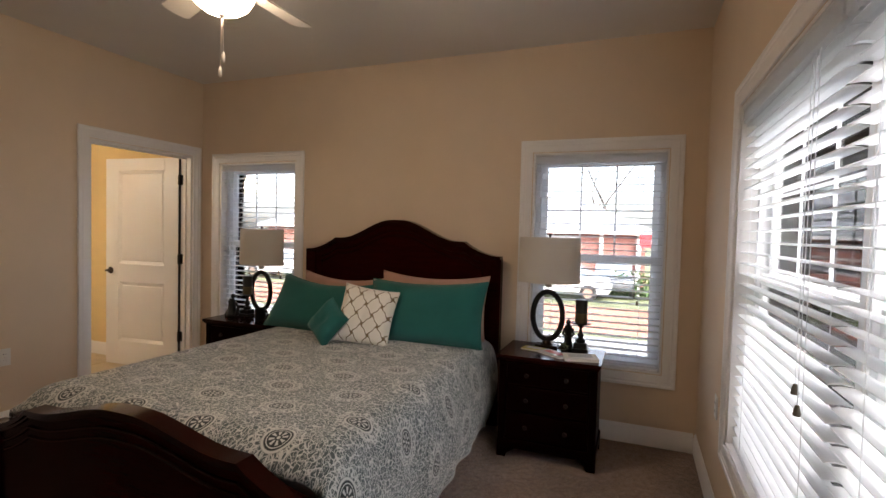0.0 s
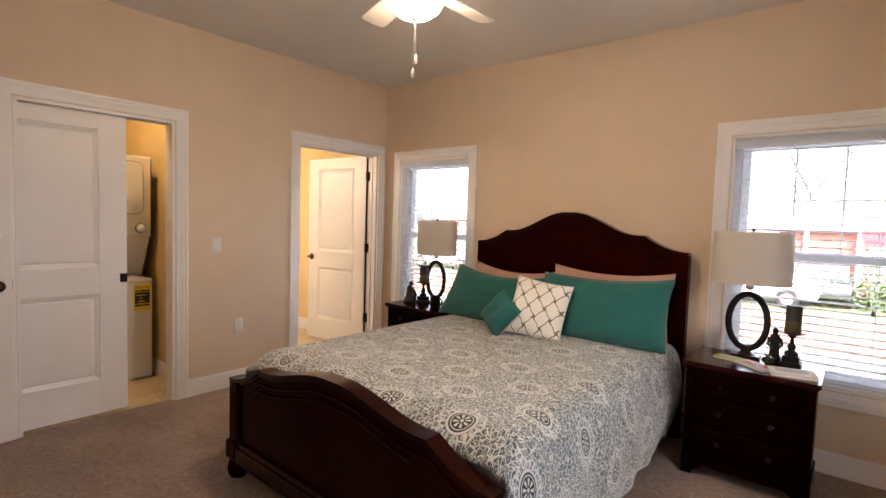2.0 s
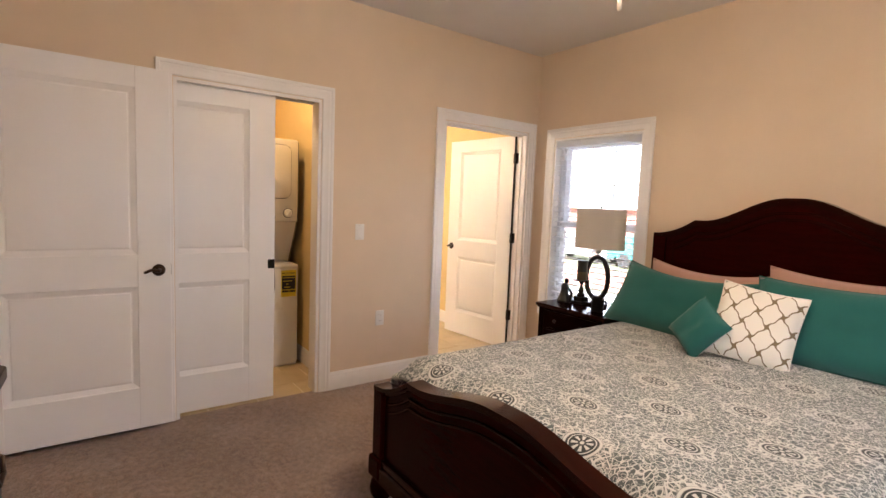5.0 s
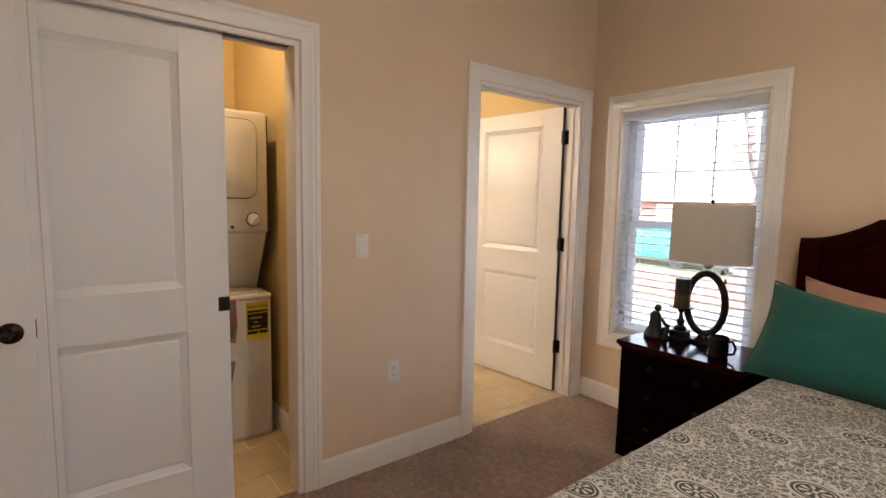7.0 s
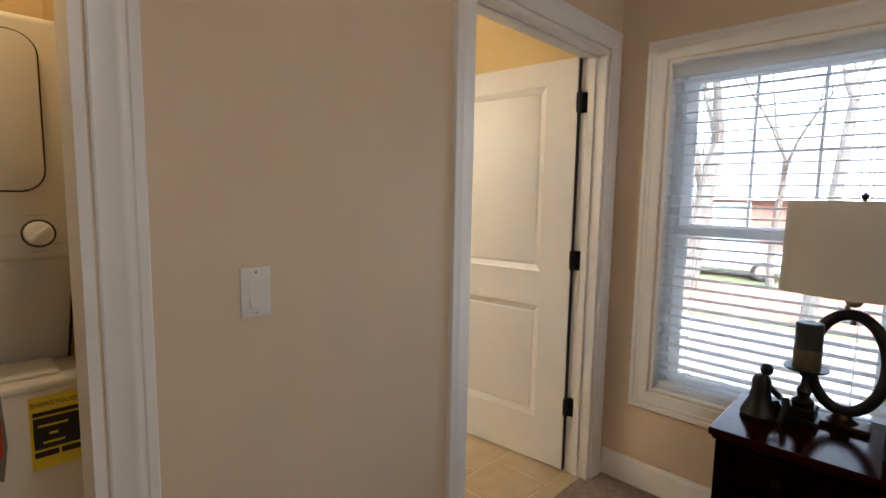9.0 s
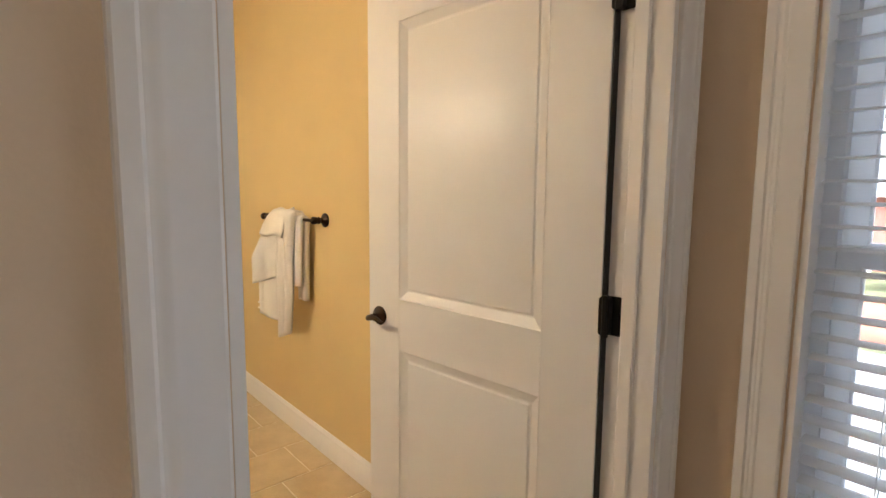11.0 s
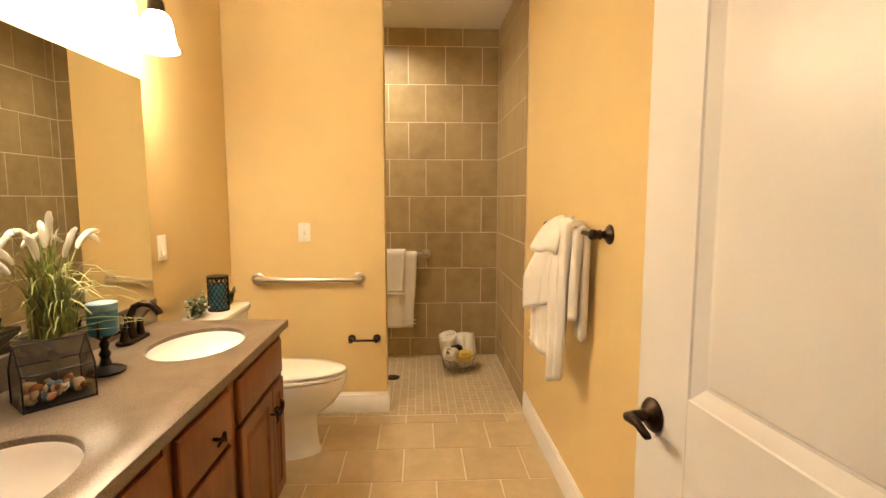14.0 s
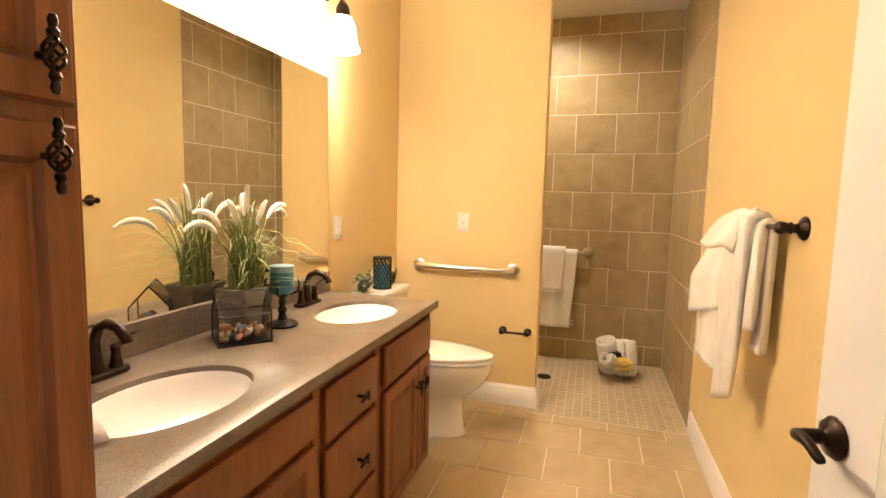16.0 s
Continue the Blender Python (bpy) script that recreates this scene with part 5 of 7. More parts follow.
def bird_pull(parent, m, size=1.0):
    """A cast twig pull: a twisted bar with leaf ends on two feet."""
    bms = []
    pts = [(-0.034 * size, 0.020, 0), (-0.02 * size, 0.026, 0.006 * size), (-0.005, 0.028, -0.002), (0.010 * size, 0.027, 0.003), (0.026 * size, 0.022, -0.006 * size)]
    bms.append(tube(pts, (0.003, 0.006, 0.009, 0.006, 0.003), 8))
    bms.append(tube([(0.0, 0.0, 0), (0.0, 0.026, 0)], 0.005, 8))
    bms.append(tube([(-0.002, 0.026, -0.004), (-0.014 * size, 0.03, -0.016 * size), (-0.03 * size, 0.026, -0.02 * size)], (0.004, 0.004, 0.0015), 6))
    bms.append(tube([(0.006, 0.026, 0.004), (0.018 * size, 0.03, 0.014 * size), (0.032 * size, 0.024, 0.018 * size)], (0.004, 0.0045, 0.0015), 6))
    part("pull", moved(merge(*bms), m), M_BRONZE, parent, "dark bronze twig pull")


def cage_pull(parent, m):
    """A bronze birdcage handle, upright."""
    bms = [tube([(0, 0, 0), (0, 0.022, 0)], 0.006, 8)]
    for k in range(4):
        pts, rad = [], []
        for j in range(13):
            s = j / 12
            a = k * math.pi / 2 + s * math.pi * 1.2
            r = 0.0135 * math.sin(math.pi * s) ** 0.8
            pts.append((r * math.cos(a), 0.030 + r * math.sin(a), -0.024 + 0.048 * s))
        bms.append(tube(pts, 0.0028, 6))
    for sg in (-1, 1):
        bms.append(lathe([(r, sg * z) for r, z in ((0.0, 0.022), (0.007, 0.024), (0.0085, 0.030), (0.005, 0.036), (0.007, 0.044), (0.0045, 0.052), (0.0, 0.054))], 10, (0, 0.030, 0)))
    part("pull", moved(merge(*bms), m), M_BRONZE, parent, "dark bronze birdcage pull")


def front(name, x0, x1, z0, z1, panel, pulls=()):
    f = part(name, raised_front(x0, x1, z0, z1, VY, panel), M_CHERRY, van, smooth=20)
    for px, pz, turn in pulls:
        bird_pull(f, pose(px, VY + 0.018, pz, 0, turn, 0))


front("false_front", -2.115, -1.615, 0.625, 0.770, False)
front("cabinet_door", -2.115, -1.962, 0.125, 0.605, True)
front("cabinet_door", -1.957, -1.615, 0.125, 0.605, True)
van_door_pulls = ((-1.990, 0.515, 70), (-1.925, 0.515, 110))
for px, pz, turn in van_door_pulls:
    bird_pull(van, pose(px, VY + 0.018, pz, 0, turn, 0))
for z0, z1 in ((0.610, 0.770), (0.375, 0.590), (0.125, 0.355)):
    front("drawer_front", -1.545, -1.21, z0, z1, False, ((-1.40, (z0 + z1) / 2 - 0.01, 12),))
front("false_front", -1.155, -0.61, 0.660, 0.770, False)
front("cabinet_door", -1.155, -0.885, 0.125, 0.640, True, ((-0.915, 0.555, 75),))
front("cabinet_door", -0.88, -0.61, 0.125, 0.640, True, ((-0.85, 0.555, 105),))

SINKS = ((-1.855, -1.515), (-0.925, -1.525))
SA, SB = 0.212, 0.158


def counter():
    bm = bmesh.new()
    xa, xb, ya, yb, z = -2.195, VX1, MIRROR_Y + 0.002, -1.275, 0.832
    edges = []

    def loop(pts):
        vs = [bm.verts.new((x, y, z)) for x, y in pts]
        for i in range(len(vs)):
            edges.append(bm.edges.new((vs[i], vs[(i + 1) % len(vs)])))
    loop(((xa, ya), (xb, ya), (xb, yb), (xa, yb)))
    for sx, sy in SINKS:
        loop([(sx + SA * math.cos(2 * math.pi * k / 48), sy + SB * math.sin(2 * math.pi * k / 48)) for k in range(48)])
    bmesh.ops.triangle_fill(bm, use_beauty=True, use_dissolve=False, edges=edges)
    for f in list(bm.faces):
        c = f.calc_center_median()
        if any(((c.x - sx) / SA) ** 2 + ((c.y - sy) / SB) ** 2 < 0.98 for sx, sy in SINKS):
            bm.faces.remove(f)
    ext = bmesh.ops.extrude_face_region(bm, geom=bm.faces[:])
    for v in ext["geom"]:
        if isinstance(v, bmesh.types.BMVert):
            v.co.z -= 0.032
    bmesh.ops.recalc_face_normals(bm, faces=bm.faces)
    rim = [e for e in bm.edges if all(v.co.z > 0.83 for v in e.verts) and e.calc_face_angle(0) > 1.0]
    bmesh.ops.bevel(bm, geom=rim, offset=0.004, segments=2, affect="EDGES", profile=0.5)
    return bm


top = thing("vanity_countertop", "taupe speckled countertop with low backsplash", "countertop", pose(0, 0, 0))
part("slab", counter(), M_COUNTER, top, smooth=25)
part("backsplash", box((-2.195, MIRROR_Y + 0.002, 0.8325), (VX1, MIRROR_Y + 0.022, 0.932), 0.003), M_COUNTER, top, smooth=None)


def sink(sx, sy):
    s = thing("oval_sink", "white oval undermount sink in the countertop", "sink", pose(sx, sy, 0.8335), "oval sinks")
    bm = bmesh.new()
    rings = []
    prof = [(0.999, -0.020), (0.985, -0.017), (0.972, -0.021), (0.955, -0.036), (0.91, -0.062), (0.80, -0.094), (0.60, -0.118), (0.35, -0.130), (0.1, -0.133)]
    for k, z in prof:
        rings.append([bm.verts.new((SA * k * math.cos(2 * math.pi * i / 48), SB * k * math.sin(2 * math.pi * i / 48), z)) for i in range(48)])
    for a, b in zip(rings, rings[1:]):
        for i in range(48):
            bm.faces.new((a[i], a[(i + 1) % 48], b[(i + 1) % 48], b[i]))
    bm.faces.new(rings[-1])
    bmesh.ops.recalc_face_normals(bm, faces=bm.faces)
    bmesh.ops.reverse_faces(bm, faces=bm.faces)
    part("bowl", bm, M_PORC, s, smooth=60)
    part("drain", lathe(((0, 0.004), (0.022, 0.003), (0.024, 0), (0, 0)), 20, (0, 0, -0.133)), M_BRONZE, s)


for sxy in SINKS:
    sink(*sxy)


def faucet(x, y):
    f = thing("faucet", "oil-rubbed bronze centerset faucet with arched spout", "faucet", pose(x, y, 0.832), "bronze faucets")
    part("deck_plate", prism(round_rect(0.165, 0.055, 0.026, 0, 0), "z", 0.0, 0.014, 0.004), M_BRONZE, f)
    spout = [(0, -0.004, 0.012), (0, -0.008, 0.05), (0, -0.006, 0.095), (0, 0.012, 0.130), (0, 0.042, 0.143), (0, 0.075, 0.135), (0, 0.098, 0.112), (0, 0.102, 0.100)]
    part("spout", tube(spout, (0.021, 0.016, 0.0135, 0.013, 0.013, 0.0125, 0.013, 0.0135), 14), M_BRONZE, f, "arched spout with worn edges")
    for sx in (-1, 1):
        hd = part("handle_post", lathe(((0, 0.012), (0.018, 0.012), (0.013, 0.035), (0.011, 0.055), (0.014, 0.066), (0.009, 0.074), (0, 0.074)), 16, (sx * 0.052, 0, 0)), M_BRONZE, f)
        part("lever", tube([(sx * 0.052, 0, 0.068), (sx * 0.070, 0.002, 0.078), (sx * 0.098, 0.004, 0.090), (sx * 0.118, 0.005, 0.094)], (0.007, 0.0065, 0.006, 0.004), 8, flat=0.6), M_BRONZE, hd)


faucet(-1.885, -1.765)
faucet(-0.945, -1.770)

mir = thing("vanity_mirror", "large frameless mirror above the vanity", "mirror", pose(0, 0, 0))
part("glass", moved(box((0.0, 0.0, 0.934), (2.175 + VX1, 0.005, 1.850)), pose(-2.175, MIRROR_Y + 0.0155, 0, 0, 0, -0.5)), M_MIRROR, mir, smooth=None)

# vanity light over the mirror
vl = thing("vanity_light", "bronze vanity light with lit frosted bell shades", "wall light", pose(0, 0, 0))
part("back_bar", box((-1.90, MIRROR_Y + 0.001, 2.135), (-1.49, MIRROR_Y + 0.022, 2.215), 0.01, 3), M_BRONZE, vl)
part("rail", tube([(-2.11, -1.80, 2.17), (-1.9, -1.795, 2.185), (-1.695, -1.79, 2.19), (-1.49, -1.795, 2.185), (-1.28, -1.80, 2.17)], 0.008, 8), M_BRONZE, vl)
for sx in SHADES:
    arm = part("arm", tube([(sx, -1.80, 2.175), (sx, -1.765, 2.195), (sx, -1.73, 2.18), (sx, -1.72, 2.145)], 0.007, 8), M_BRONZE, vl)
    part("socket_cup", lathe(((0, 2.155), (0.012, 2.155), (0.030, 2.125), (0.034, 2.085), (0.030, 2.082), (0, 2.10)), 18, (sx, -1.72, 0)), M_BRONZE, arm)
    part("shade", lathe(((0.030, 2.090), (0.046, 2.075), (0.056, 2.045), (0.060, 2.005), (0.066, 1.970), (0.078, 1.945), (0.075, 1.943), (0.062, 1.968), (0.056, 2.005), (0.052, 2.045), (0.042, 2.072), (0.028, 2.087)), 28, (sx, -1.72, 0)), M_SHADEGLASS, arm, "glowing frosted bell shade")

# linen cabinet at the near end of the vanity
lc = thing("linen_cabinet", "tall cherry linen cabinet with birdcage pulls", "cabinet", pose(0, 0, 0))
LX0, LX1, LY = VX1 + 0.002, -0.135, -1.284
part("body", box((LX0, MIRROR_Y + 0.002, 0.0), (LX1, LY - 0.004, 2.13)), M_CHERRY, lc, smooth=None)
for xa, xb in ((LX0, LX0 + 0.022), (LX1 - 0.03, LX1)):
    part("stile", box((xa, LY - 0.004, 0.0), (xb, LY, 2.13), 0.002), M_CHERRY, lc, smooth=None)
part("rail", box((LX0 + 0.022, LY - 0.004, 1.36), (LX1 - 0.03, LY, 1.42)), M_CHERRY, lc, smooth=None)
for z0, z1, pz in ((0.12, 1.378, 1.335), (1.402, 2.10, 1.455)):
    dd = part("cabinet_door", raised_front(LX0 + 0.016, LX1 - 0.02, z0, z1, LY, True), M_CHERRY, lc, smooth=20)
    cage_pull(dd, pose(LX0 + 0.060, LY + 0.018, pz) @ Matrix.Scale(0.88, 4))

# hand towel over the near edge of the basin
bm = bmesh.new()
rows = []
for j in range(13):
    s = j / 12
    row = []
    for i in range(9):
        x = -0.572 - 0.140 * i / 8 * (0.9 + 0.1 * s)
        row.append(bm.verts.new((x, -1.45 - 0.12 * (1 - s) + 0.008 * math.sin(i * 1.9 + s * 5), 0.842 + 0.115 * (1 - s) ** 0.7 + 0.006 * math.sin(i * 2.3))))
    rows.append(row)
for a, b in zip(rows, rows[1:]):
    for i in range(8):
        bm.faces.new((a[i], a[i + 1], b[i + 1], b[i]))
ht = solid("hand_towel", bm, M_TOWEL, "white hand towel lying on the counter edge", "towel", smooth=180)
sol = ht.modifiers.new("thickness", "SOLIDIFY")
sol.thickness, sol.offset = 0.012, 1


# ---- things on the vanity ----
def plant(x, y):
    p = thing("potted_grass", "artificial grass plant with white foxtails in grey planter", "plant", pose(x, y, 0.832))
    out = ((-0.075, -0.055), (0.075, -0.055), (0.075, 0.055), (-0.075, 0.055))
    bm = bmesh.new()
    rings = []
    for k, z in ((0.72, 0.0), (1.0, 0.135), (1.06, 0.135), (1.06, 0.150), (0.96, 0.150), (0.90, 0.125)):
        rings.append([bm.verts.new((px * k, py * k, z)) for px, py in out])
    for a, b in zip(rings, rings[1:]):
        for i in range(4):
            bm.faces.new((a[i], a[(i + 1) % 4], b[(i + 1) % 4], b[i]))
    bm.faces.new(rings[0])
    bm.faces.new(rings[-1])
    bmesh.ops.recalc_face_normals(bm, faces=bm.faces)
    part("planter", bm, M_POT, p, smooth=None)
    part("moss", box((-0.066, -0.048, 0.11), (0.066, 0.048, 0.135), 0.01), M_SOIL, p)
    rnd = random.Random(11)
    bm = bmesh.new()
    for k in range(150):
        a = rnd.uniform(0, 2 * math.pi)
        reach = rnd.choice((rnd.uniform(0.02, 0.09), rnd.uniform(0.08, 0.18), rnd.uniform(0.13, 0.26)))
        tall = rnd.uniform(0.16, 0.36) - reach * 0.35
        if rnd.random() < 0.08:
            reach, tall = rnd.uniform(0.18, 0.26), rnd.uniform(0.02, 0.08)
        c = Vector((rnd.uniform(-0.05, 0.05), rnd.uniform(-0.035, 0.035), 0.13))
        d, s = Vector((math.cos(a), math.sin(a), 0)), Vector((-math.sin(a), math.cos(a), 0))
        if c.y + d.y * reach < -0.085:
            d.y *= 0.3
        w = rnd.uniform(0.0025, 0.0045)
        last = None
        for j in range(7):
            q = j / 6
            bend = q ** 1.8
            z = tall * (1.35 * q - 0.35 * q ** 4)
            if reach > 0.12:
                z = tall * (1.8 * q - 1.15 * q ** 2.6)
            pos = c + d * reach * bend + Vector((0, 0, z))
            ww = w * (1 - q) ** 0.6 + 0.0004
            pair = (bm.verts.new(pos - s * ww), bm.verts.new(pos + s * ww + Vector((0, 0, ww * 0.4))))
            if last:
                bm.faces.new((last[0], last[1], pair[1], pair[0]))
            last = pair
    part("grass_blades", bm, M_GREEN, p, smooth=180)
    for a, reach, tall, curl in ((10, 0.15, 0.34, 0.10), (40, 0.09, 0.37, 0.05), (75, 0.03, 0.40, 0.02), (130, 0.06, 0.36, 0.03), (170, 0.11, 0.38, 0.07), (200, 0.16, 0.38, 0.11), (250, 0.05, 0.39, 0.04), (345, 0.11, 0.36, 0.07), (20, 0.05, 0.36, 0.03)):
        d = Vector((math.cos(radians(a)), math.sin(radians(a)) * 0.4, 0))
        stalk = [Vector((0, 0, 0.12)) + d * reach * (q ** 1.6) + Vector((0, 0, (tall - 0.12) * q)) for q in (0, 0.3, 0.6, 0.85, 1.0)]
        part("stalk", tube(stalk, 0.0018, 5), M_GREEN, p)
        head = []
        e = stalk[-1]
        for j in range(8):
            q = j / 7
            head.append(e + d * (curl * 1.25 * q ** 1.2 + 0.015 * q) + Vector((0, 0, 0.115 * q - 1.0 * curl * q ** 2.2)))
        bm = tube(head, [0.004, 0.0078, 0.0092, 0.0096, 0.0094, 0.0088, 0.0072, 0.004], 10)
        for v in bm.verts:
            v.co += v.normal * 0.0 + Vector((rnd.uniform(-1, 1), rnd.uniform(-1, 1), rnd.uniform(-1, 1))) * 0.0014
        part("foxtail", bm, M_PLUME, p, "fuzzy ivory foxtail plume")


plant(-1.455, -1.735)


def terrarium(x, y, turn, label):
    g = thing("glass_terrarium", label, "terrarium", pose(x, y, 0.832, 0, 0, turn))
    w, d, h, r = 0.078, 0.058, 0.092, 0.160
    pts = {"a": (-w, -d, 0), "b": (w, -d, 0), "c": (w, d, 0), "d": (-w, d, 0), "e": (-w, -d, h), "f": (w, -d, h), "g": (w, d, h), "h": (-w, d, h), "i": (-w, 0, r), "j": (w, 0, r)}
    for s in ("ab", "bc", "cd", "da", "ef", "gh", "ae", "bf", "cg", "dh", "ei", "hi", "fj", "gj", "ij"):
        part("frame_bar", tube([pts[s[0]], pts[s[1]]], 0.0022, 6), M_BLACK, g)
    for face in ("abfe", "cdhg", "bcgjf", "daeih", "efji", "ghij"):
        bm = bmesh.new()
        bm.faces.new([bm.verts.new(pts[k]) for k in face])
        bmesh.ops.solidify(bm, geom=bm.faces[:], thickness=0.0015)
        pane = part("pane", bm, M_GLASS, g, smooth=None)
        pane.visible_shadow = False
    part("base_tray", box((-w, -d, 0.001), (w, d, 0.006)), M_BLACK, g, smooth=None)
    rnd = random.Random(3)
    for k in range(48):
        r0 = rnd.uniform(0.008, 0.016)
        bm = bmesh.new()
        bmesh.ops.create_icosphere(bm, subdivisions=2, radius=r0)
        for v in bm.verts:
            v.co *= 1 + 0.25 * noise.noise(v.co * 90 + Vector((k, 0, 0)))
        moved(bm, pose(rnd.uniform(-w + 0.016, w - 0.016), rnd.uniform(-d + 0.016, d - 0.016), 0.006 + r0 * 0.6 + rnd.uniform(0, 0.036), rnd.uniform(0, 90), rnd.uniform(0, 90), 0) @ Matrix.Diagonal((1, rnd.uniform(0.6, 1.2), rnd.uniform(0.5, 0.8), 1)))
        part("shell", bm, rnd.choice((M_SHELL, M_SHELLBLUE, M_SHELLPINK, M_PLUME, M_CHERRY, M_SHELL)), g, smooth=180)
    return g


terrarium(-1.341, -1.662, -40, "glass house terrarium holding shells and stones")

cd = thing("candle_stand", "black turned stand with blue glass candle cup", "candle holder", pose(-1.545, -1.655, 0.832))
part("stand", lathe(((0, 0), (0.052, 0), (0.055, 0.008), (0.042, 0.016), (0.018, 0.024), (0.012, 0.045), (0.017, 0.058), (0.010, 0.072), (0.014, 0.088), (0.009, 0.100), (0.024, 0.112), (0.032, 0.120), (0, 0.120)), 22), M_BLACK, cd)
part("candle", lathe(((0, 0.120), (0.036, 0.120), (0.041, 0.130), (0.041, 0.195), (0, 0.195)), 24), M_BLUEWAX, cd, "blue glass candle")
part("wax_top", lathe(((0.0, 0.1952), (0.0415, 0.1952), (0.0422, 0.200), (0.042, 0.216), (0.037, 0.218), (0, 0.212)), 24), M_PALEWAX, cd, "pale blue wax rim")
for a in (20, 110, 200, 290):
    c, s = math.cos(radians(a)), math.sin(radians(a))
    part("leaf_arm", tube([(0.026 * c, 0.026 * s, 0.115), (0.055 * c, 0.055 * s, 0.125), (0.060 * c, 0.060 * s, 0.155), (0.052 * c, 0.052 * s, 0.175)], (0.004, 0.005, 0.005, 0.002), 7), M_BLACK, cd)


# ---- toilet ----
def toilet(x):
    t = thing("toilet", "white porcelain toilet with closed lid", "toilet", pose(x, MIRROR_Y, 0))

    def egg(scale, z, grow=0.0, back=0.30, frontlen=0.425):
        pts = []
        for k in range(40):
            a = 2 * math.pi * k / 40
            c, s = math.cos(a), math.sin(a)
            ly = (frontlen if s > 0 else 0.16) * scale + grow
            pts.append(((0.178 * scale + grow) * c, back + ly * s, z))
        return pts

    def loft(loops, cap=True):
        bm = bmesh.new()
        rings = [[bm.verts.new(p) for p in lp] for lp in loops]
        for a, b in zip(rings, rings[1:]):
            for i in range(len(a)):
                j = (i + 1) % len(a)
                bm.faces.new((a[i], a[j], b[j], b[i]))
        if cap:
            bm.faces.new(rings[0])
            bm.faces.new(rings[-1])
        bmesh.ops.recalc_face_normals(bm, faces=bm.faces)
        return bm

    foot = [egg(0.62, z, g, 0.30, 0.46) for z, g in ((0.0, 0.010), (0.018, 0.009), (0.030, 0.0), (0.10, -0.008), (0.165, -0.010))]
    rise = [egg(0.64, 0.195, -0.006, 0.30, 0.46), egg(0.72, 0.222, 0, 0.30, 0.45), egg(0.84, 0.255, 0, 0.30, 0.435), egg(0.93, 0.295, 0), egg(0.985, 0.34, 0), egg(1.0, 0.37, 0), egg(1.0, 0.385, 0)]
    grow = Matrix.Diagonal((1.03, 1.05, 1.08, 1.0))
    part("bowl", moved(loft(foot + rise), grow), M_PORC, t, smooth=50)
    part("seat", moved(loft([egg(1.0, 0.388, 0.0), egg(1.0, 0.392, 0.006), egg(1.0, 0.402, 0.006), egg(1.0, 0.406, 0.0)]), grow), M_PORC, t, smooth=50)
    part("lid", moved(loft([egg(1.0, 0.410, 0.0), egg(1.0, 0.414, 0.005), egg(1.0, 0.424, 0.005), egg(1.0, 0.430, -0.006), egg(1.0, 0.434, -0.06)]), grow), M_PORC, t, smooth=50)
    part("tank", merge(prism([(px, 0.105 + py) for px, py in round_rect(0.43, 0.19, 0.05, 0, 0)], "z", 0.36, 0.745, 0.008)), M_PORC, t, smooth=40)
    part("tank_lid", prism([(px, 0.108 + py) for px, py in round_rect(0.46, 0.212, 0.06, 0, 0)], "z", 0.745, 0.785, 0.012), M_PORC, t, smooth=40)
    part("flush_lever", tube([(0.16, 0.202, 0.69), (0.16, 0.215, 0.69), (0.11, 0.218, 0.685)], 0.006, 8), M_NICKEL, t)
    return t


TX = -2.62
toilet(TX)
jar = thing("candle_lantern", "blue candle in a black mesh cylinder on tank", "candle holder", pose(TX + 0.02, -1.735, 0.785))
part("candle", lathe(((0, 0.004), (0.042, 0.004), (0.042, 0.135), (0, 0.132)), 24), M_BLUEWAX, jar, "dark blue pillar candle")
cage = []
for k in range(14):
    for sg in (-1, 1):
        cage.append(tube([(0.050 * math.cos(2 * math.pi * k / 14 + sg * 2.2 * j / 8), 0.050 * math.sin(2 * math.pi * k / 14 + sg * 2.2 * j / 8), 0.006 + 0.168 * j / 8) for j in range(9)], 0.0024, 4))
part("mesh_cage", merge(*cage), M_BLACK, jar, "black wire mesh sleeve")
part("rim", lathe(((0.047, 0.170), (0.053, 0.170), (0.053, 0.180), (0.047, 0.180)), 24), M_BLACK, jar)
part("base_plate", lathe(((0, 0), (0.053, 0), (0.053, 0.008), (0, 0.006)), 24), M_BLACK, jar)


def sprig(x, y, n, spread, flowers, label, seed):
    s = thing("flower_sprig", label, "artificial flowers", pose(x, y, 0.785))
    rnd = random.Random(seed)
    bm, stems, blooms = bmesh.new(), [], []
    for k in range(n):
        a = rnd.uniform(0, 6.28)
        tip = Vector((math.cos(a) * rnd.uniform(0.2, 1) * spread, math.sin(a) * rnd.uniform(0.2, 0.9) * spread * 0.5, rnd.uniform(0.01, 0.10)))
        stems.append(tube([(tip.x * 0.05, tip.y * 0.05, 0.004), (tip.x * 0.5, tip.y * 0.5, tip.z * 0.7 + 0.004), tip], 0.0013, 4))
        for j in range(5):
            q = tip * (0.35 + 0.15 * j) + Vector((0, 0, 0.004))
            d = Vector((rnd.uniform(-1, 1), rnd.uniform(-1, 1), rnd.uniform(0.1, 1))).normalized()
            w = d.cross(Vector((0.2, 0.1, 1))).normalized() * 0.008
            bm.faces.new([bm.verts.new(v) for v in (q, q + d * 0.012 + w, q + d * 0.030, q + d * 0.012 - w)])
        if flowers and k % 2 == 0:
            b = bmesh.new()
            bmesh.ops.create_icosphere(b, subdivisions=1, radius=0.007)
            blooms.append(moved(b, Matrix.Translation(tip)))
    part("leaves", bm, M_LEAF, s, smooth=None)
    part("stems", merge(*stems), M_GREEN, s)
    for b in blooms:
        part("bloom", b, M_PLUME, s, "small white bloom")


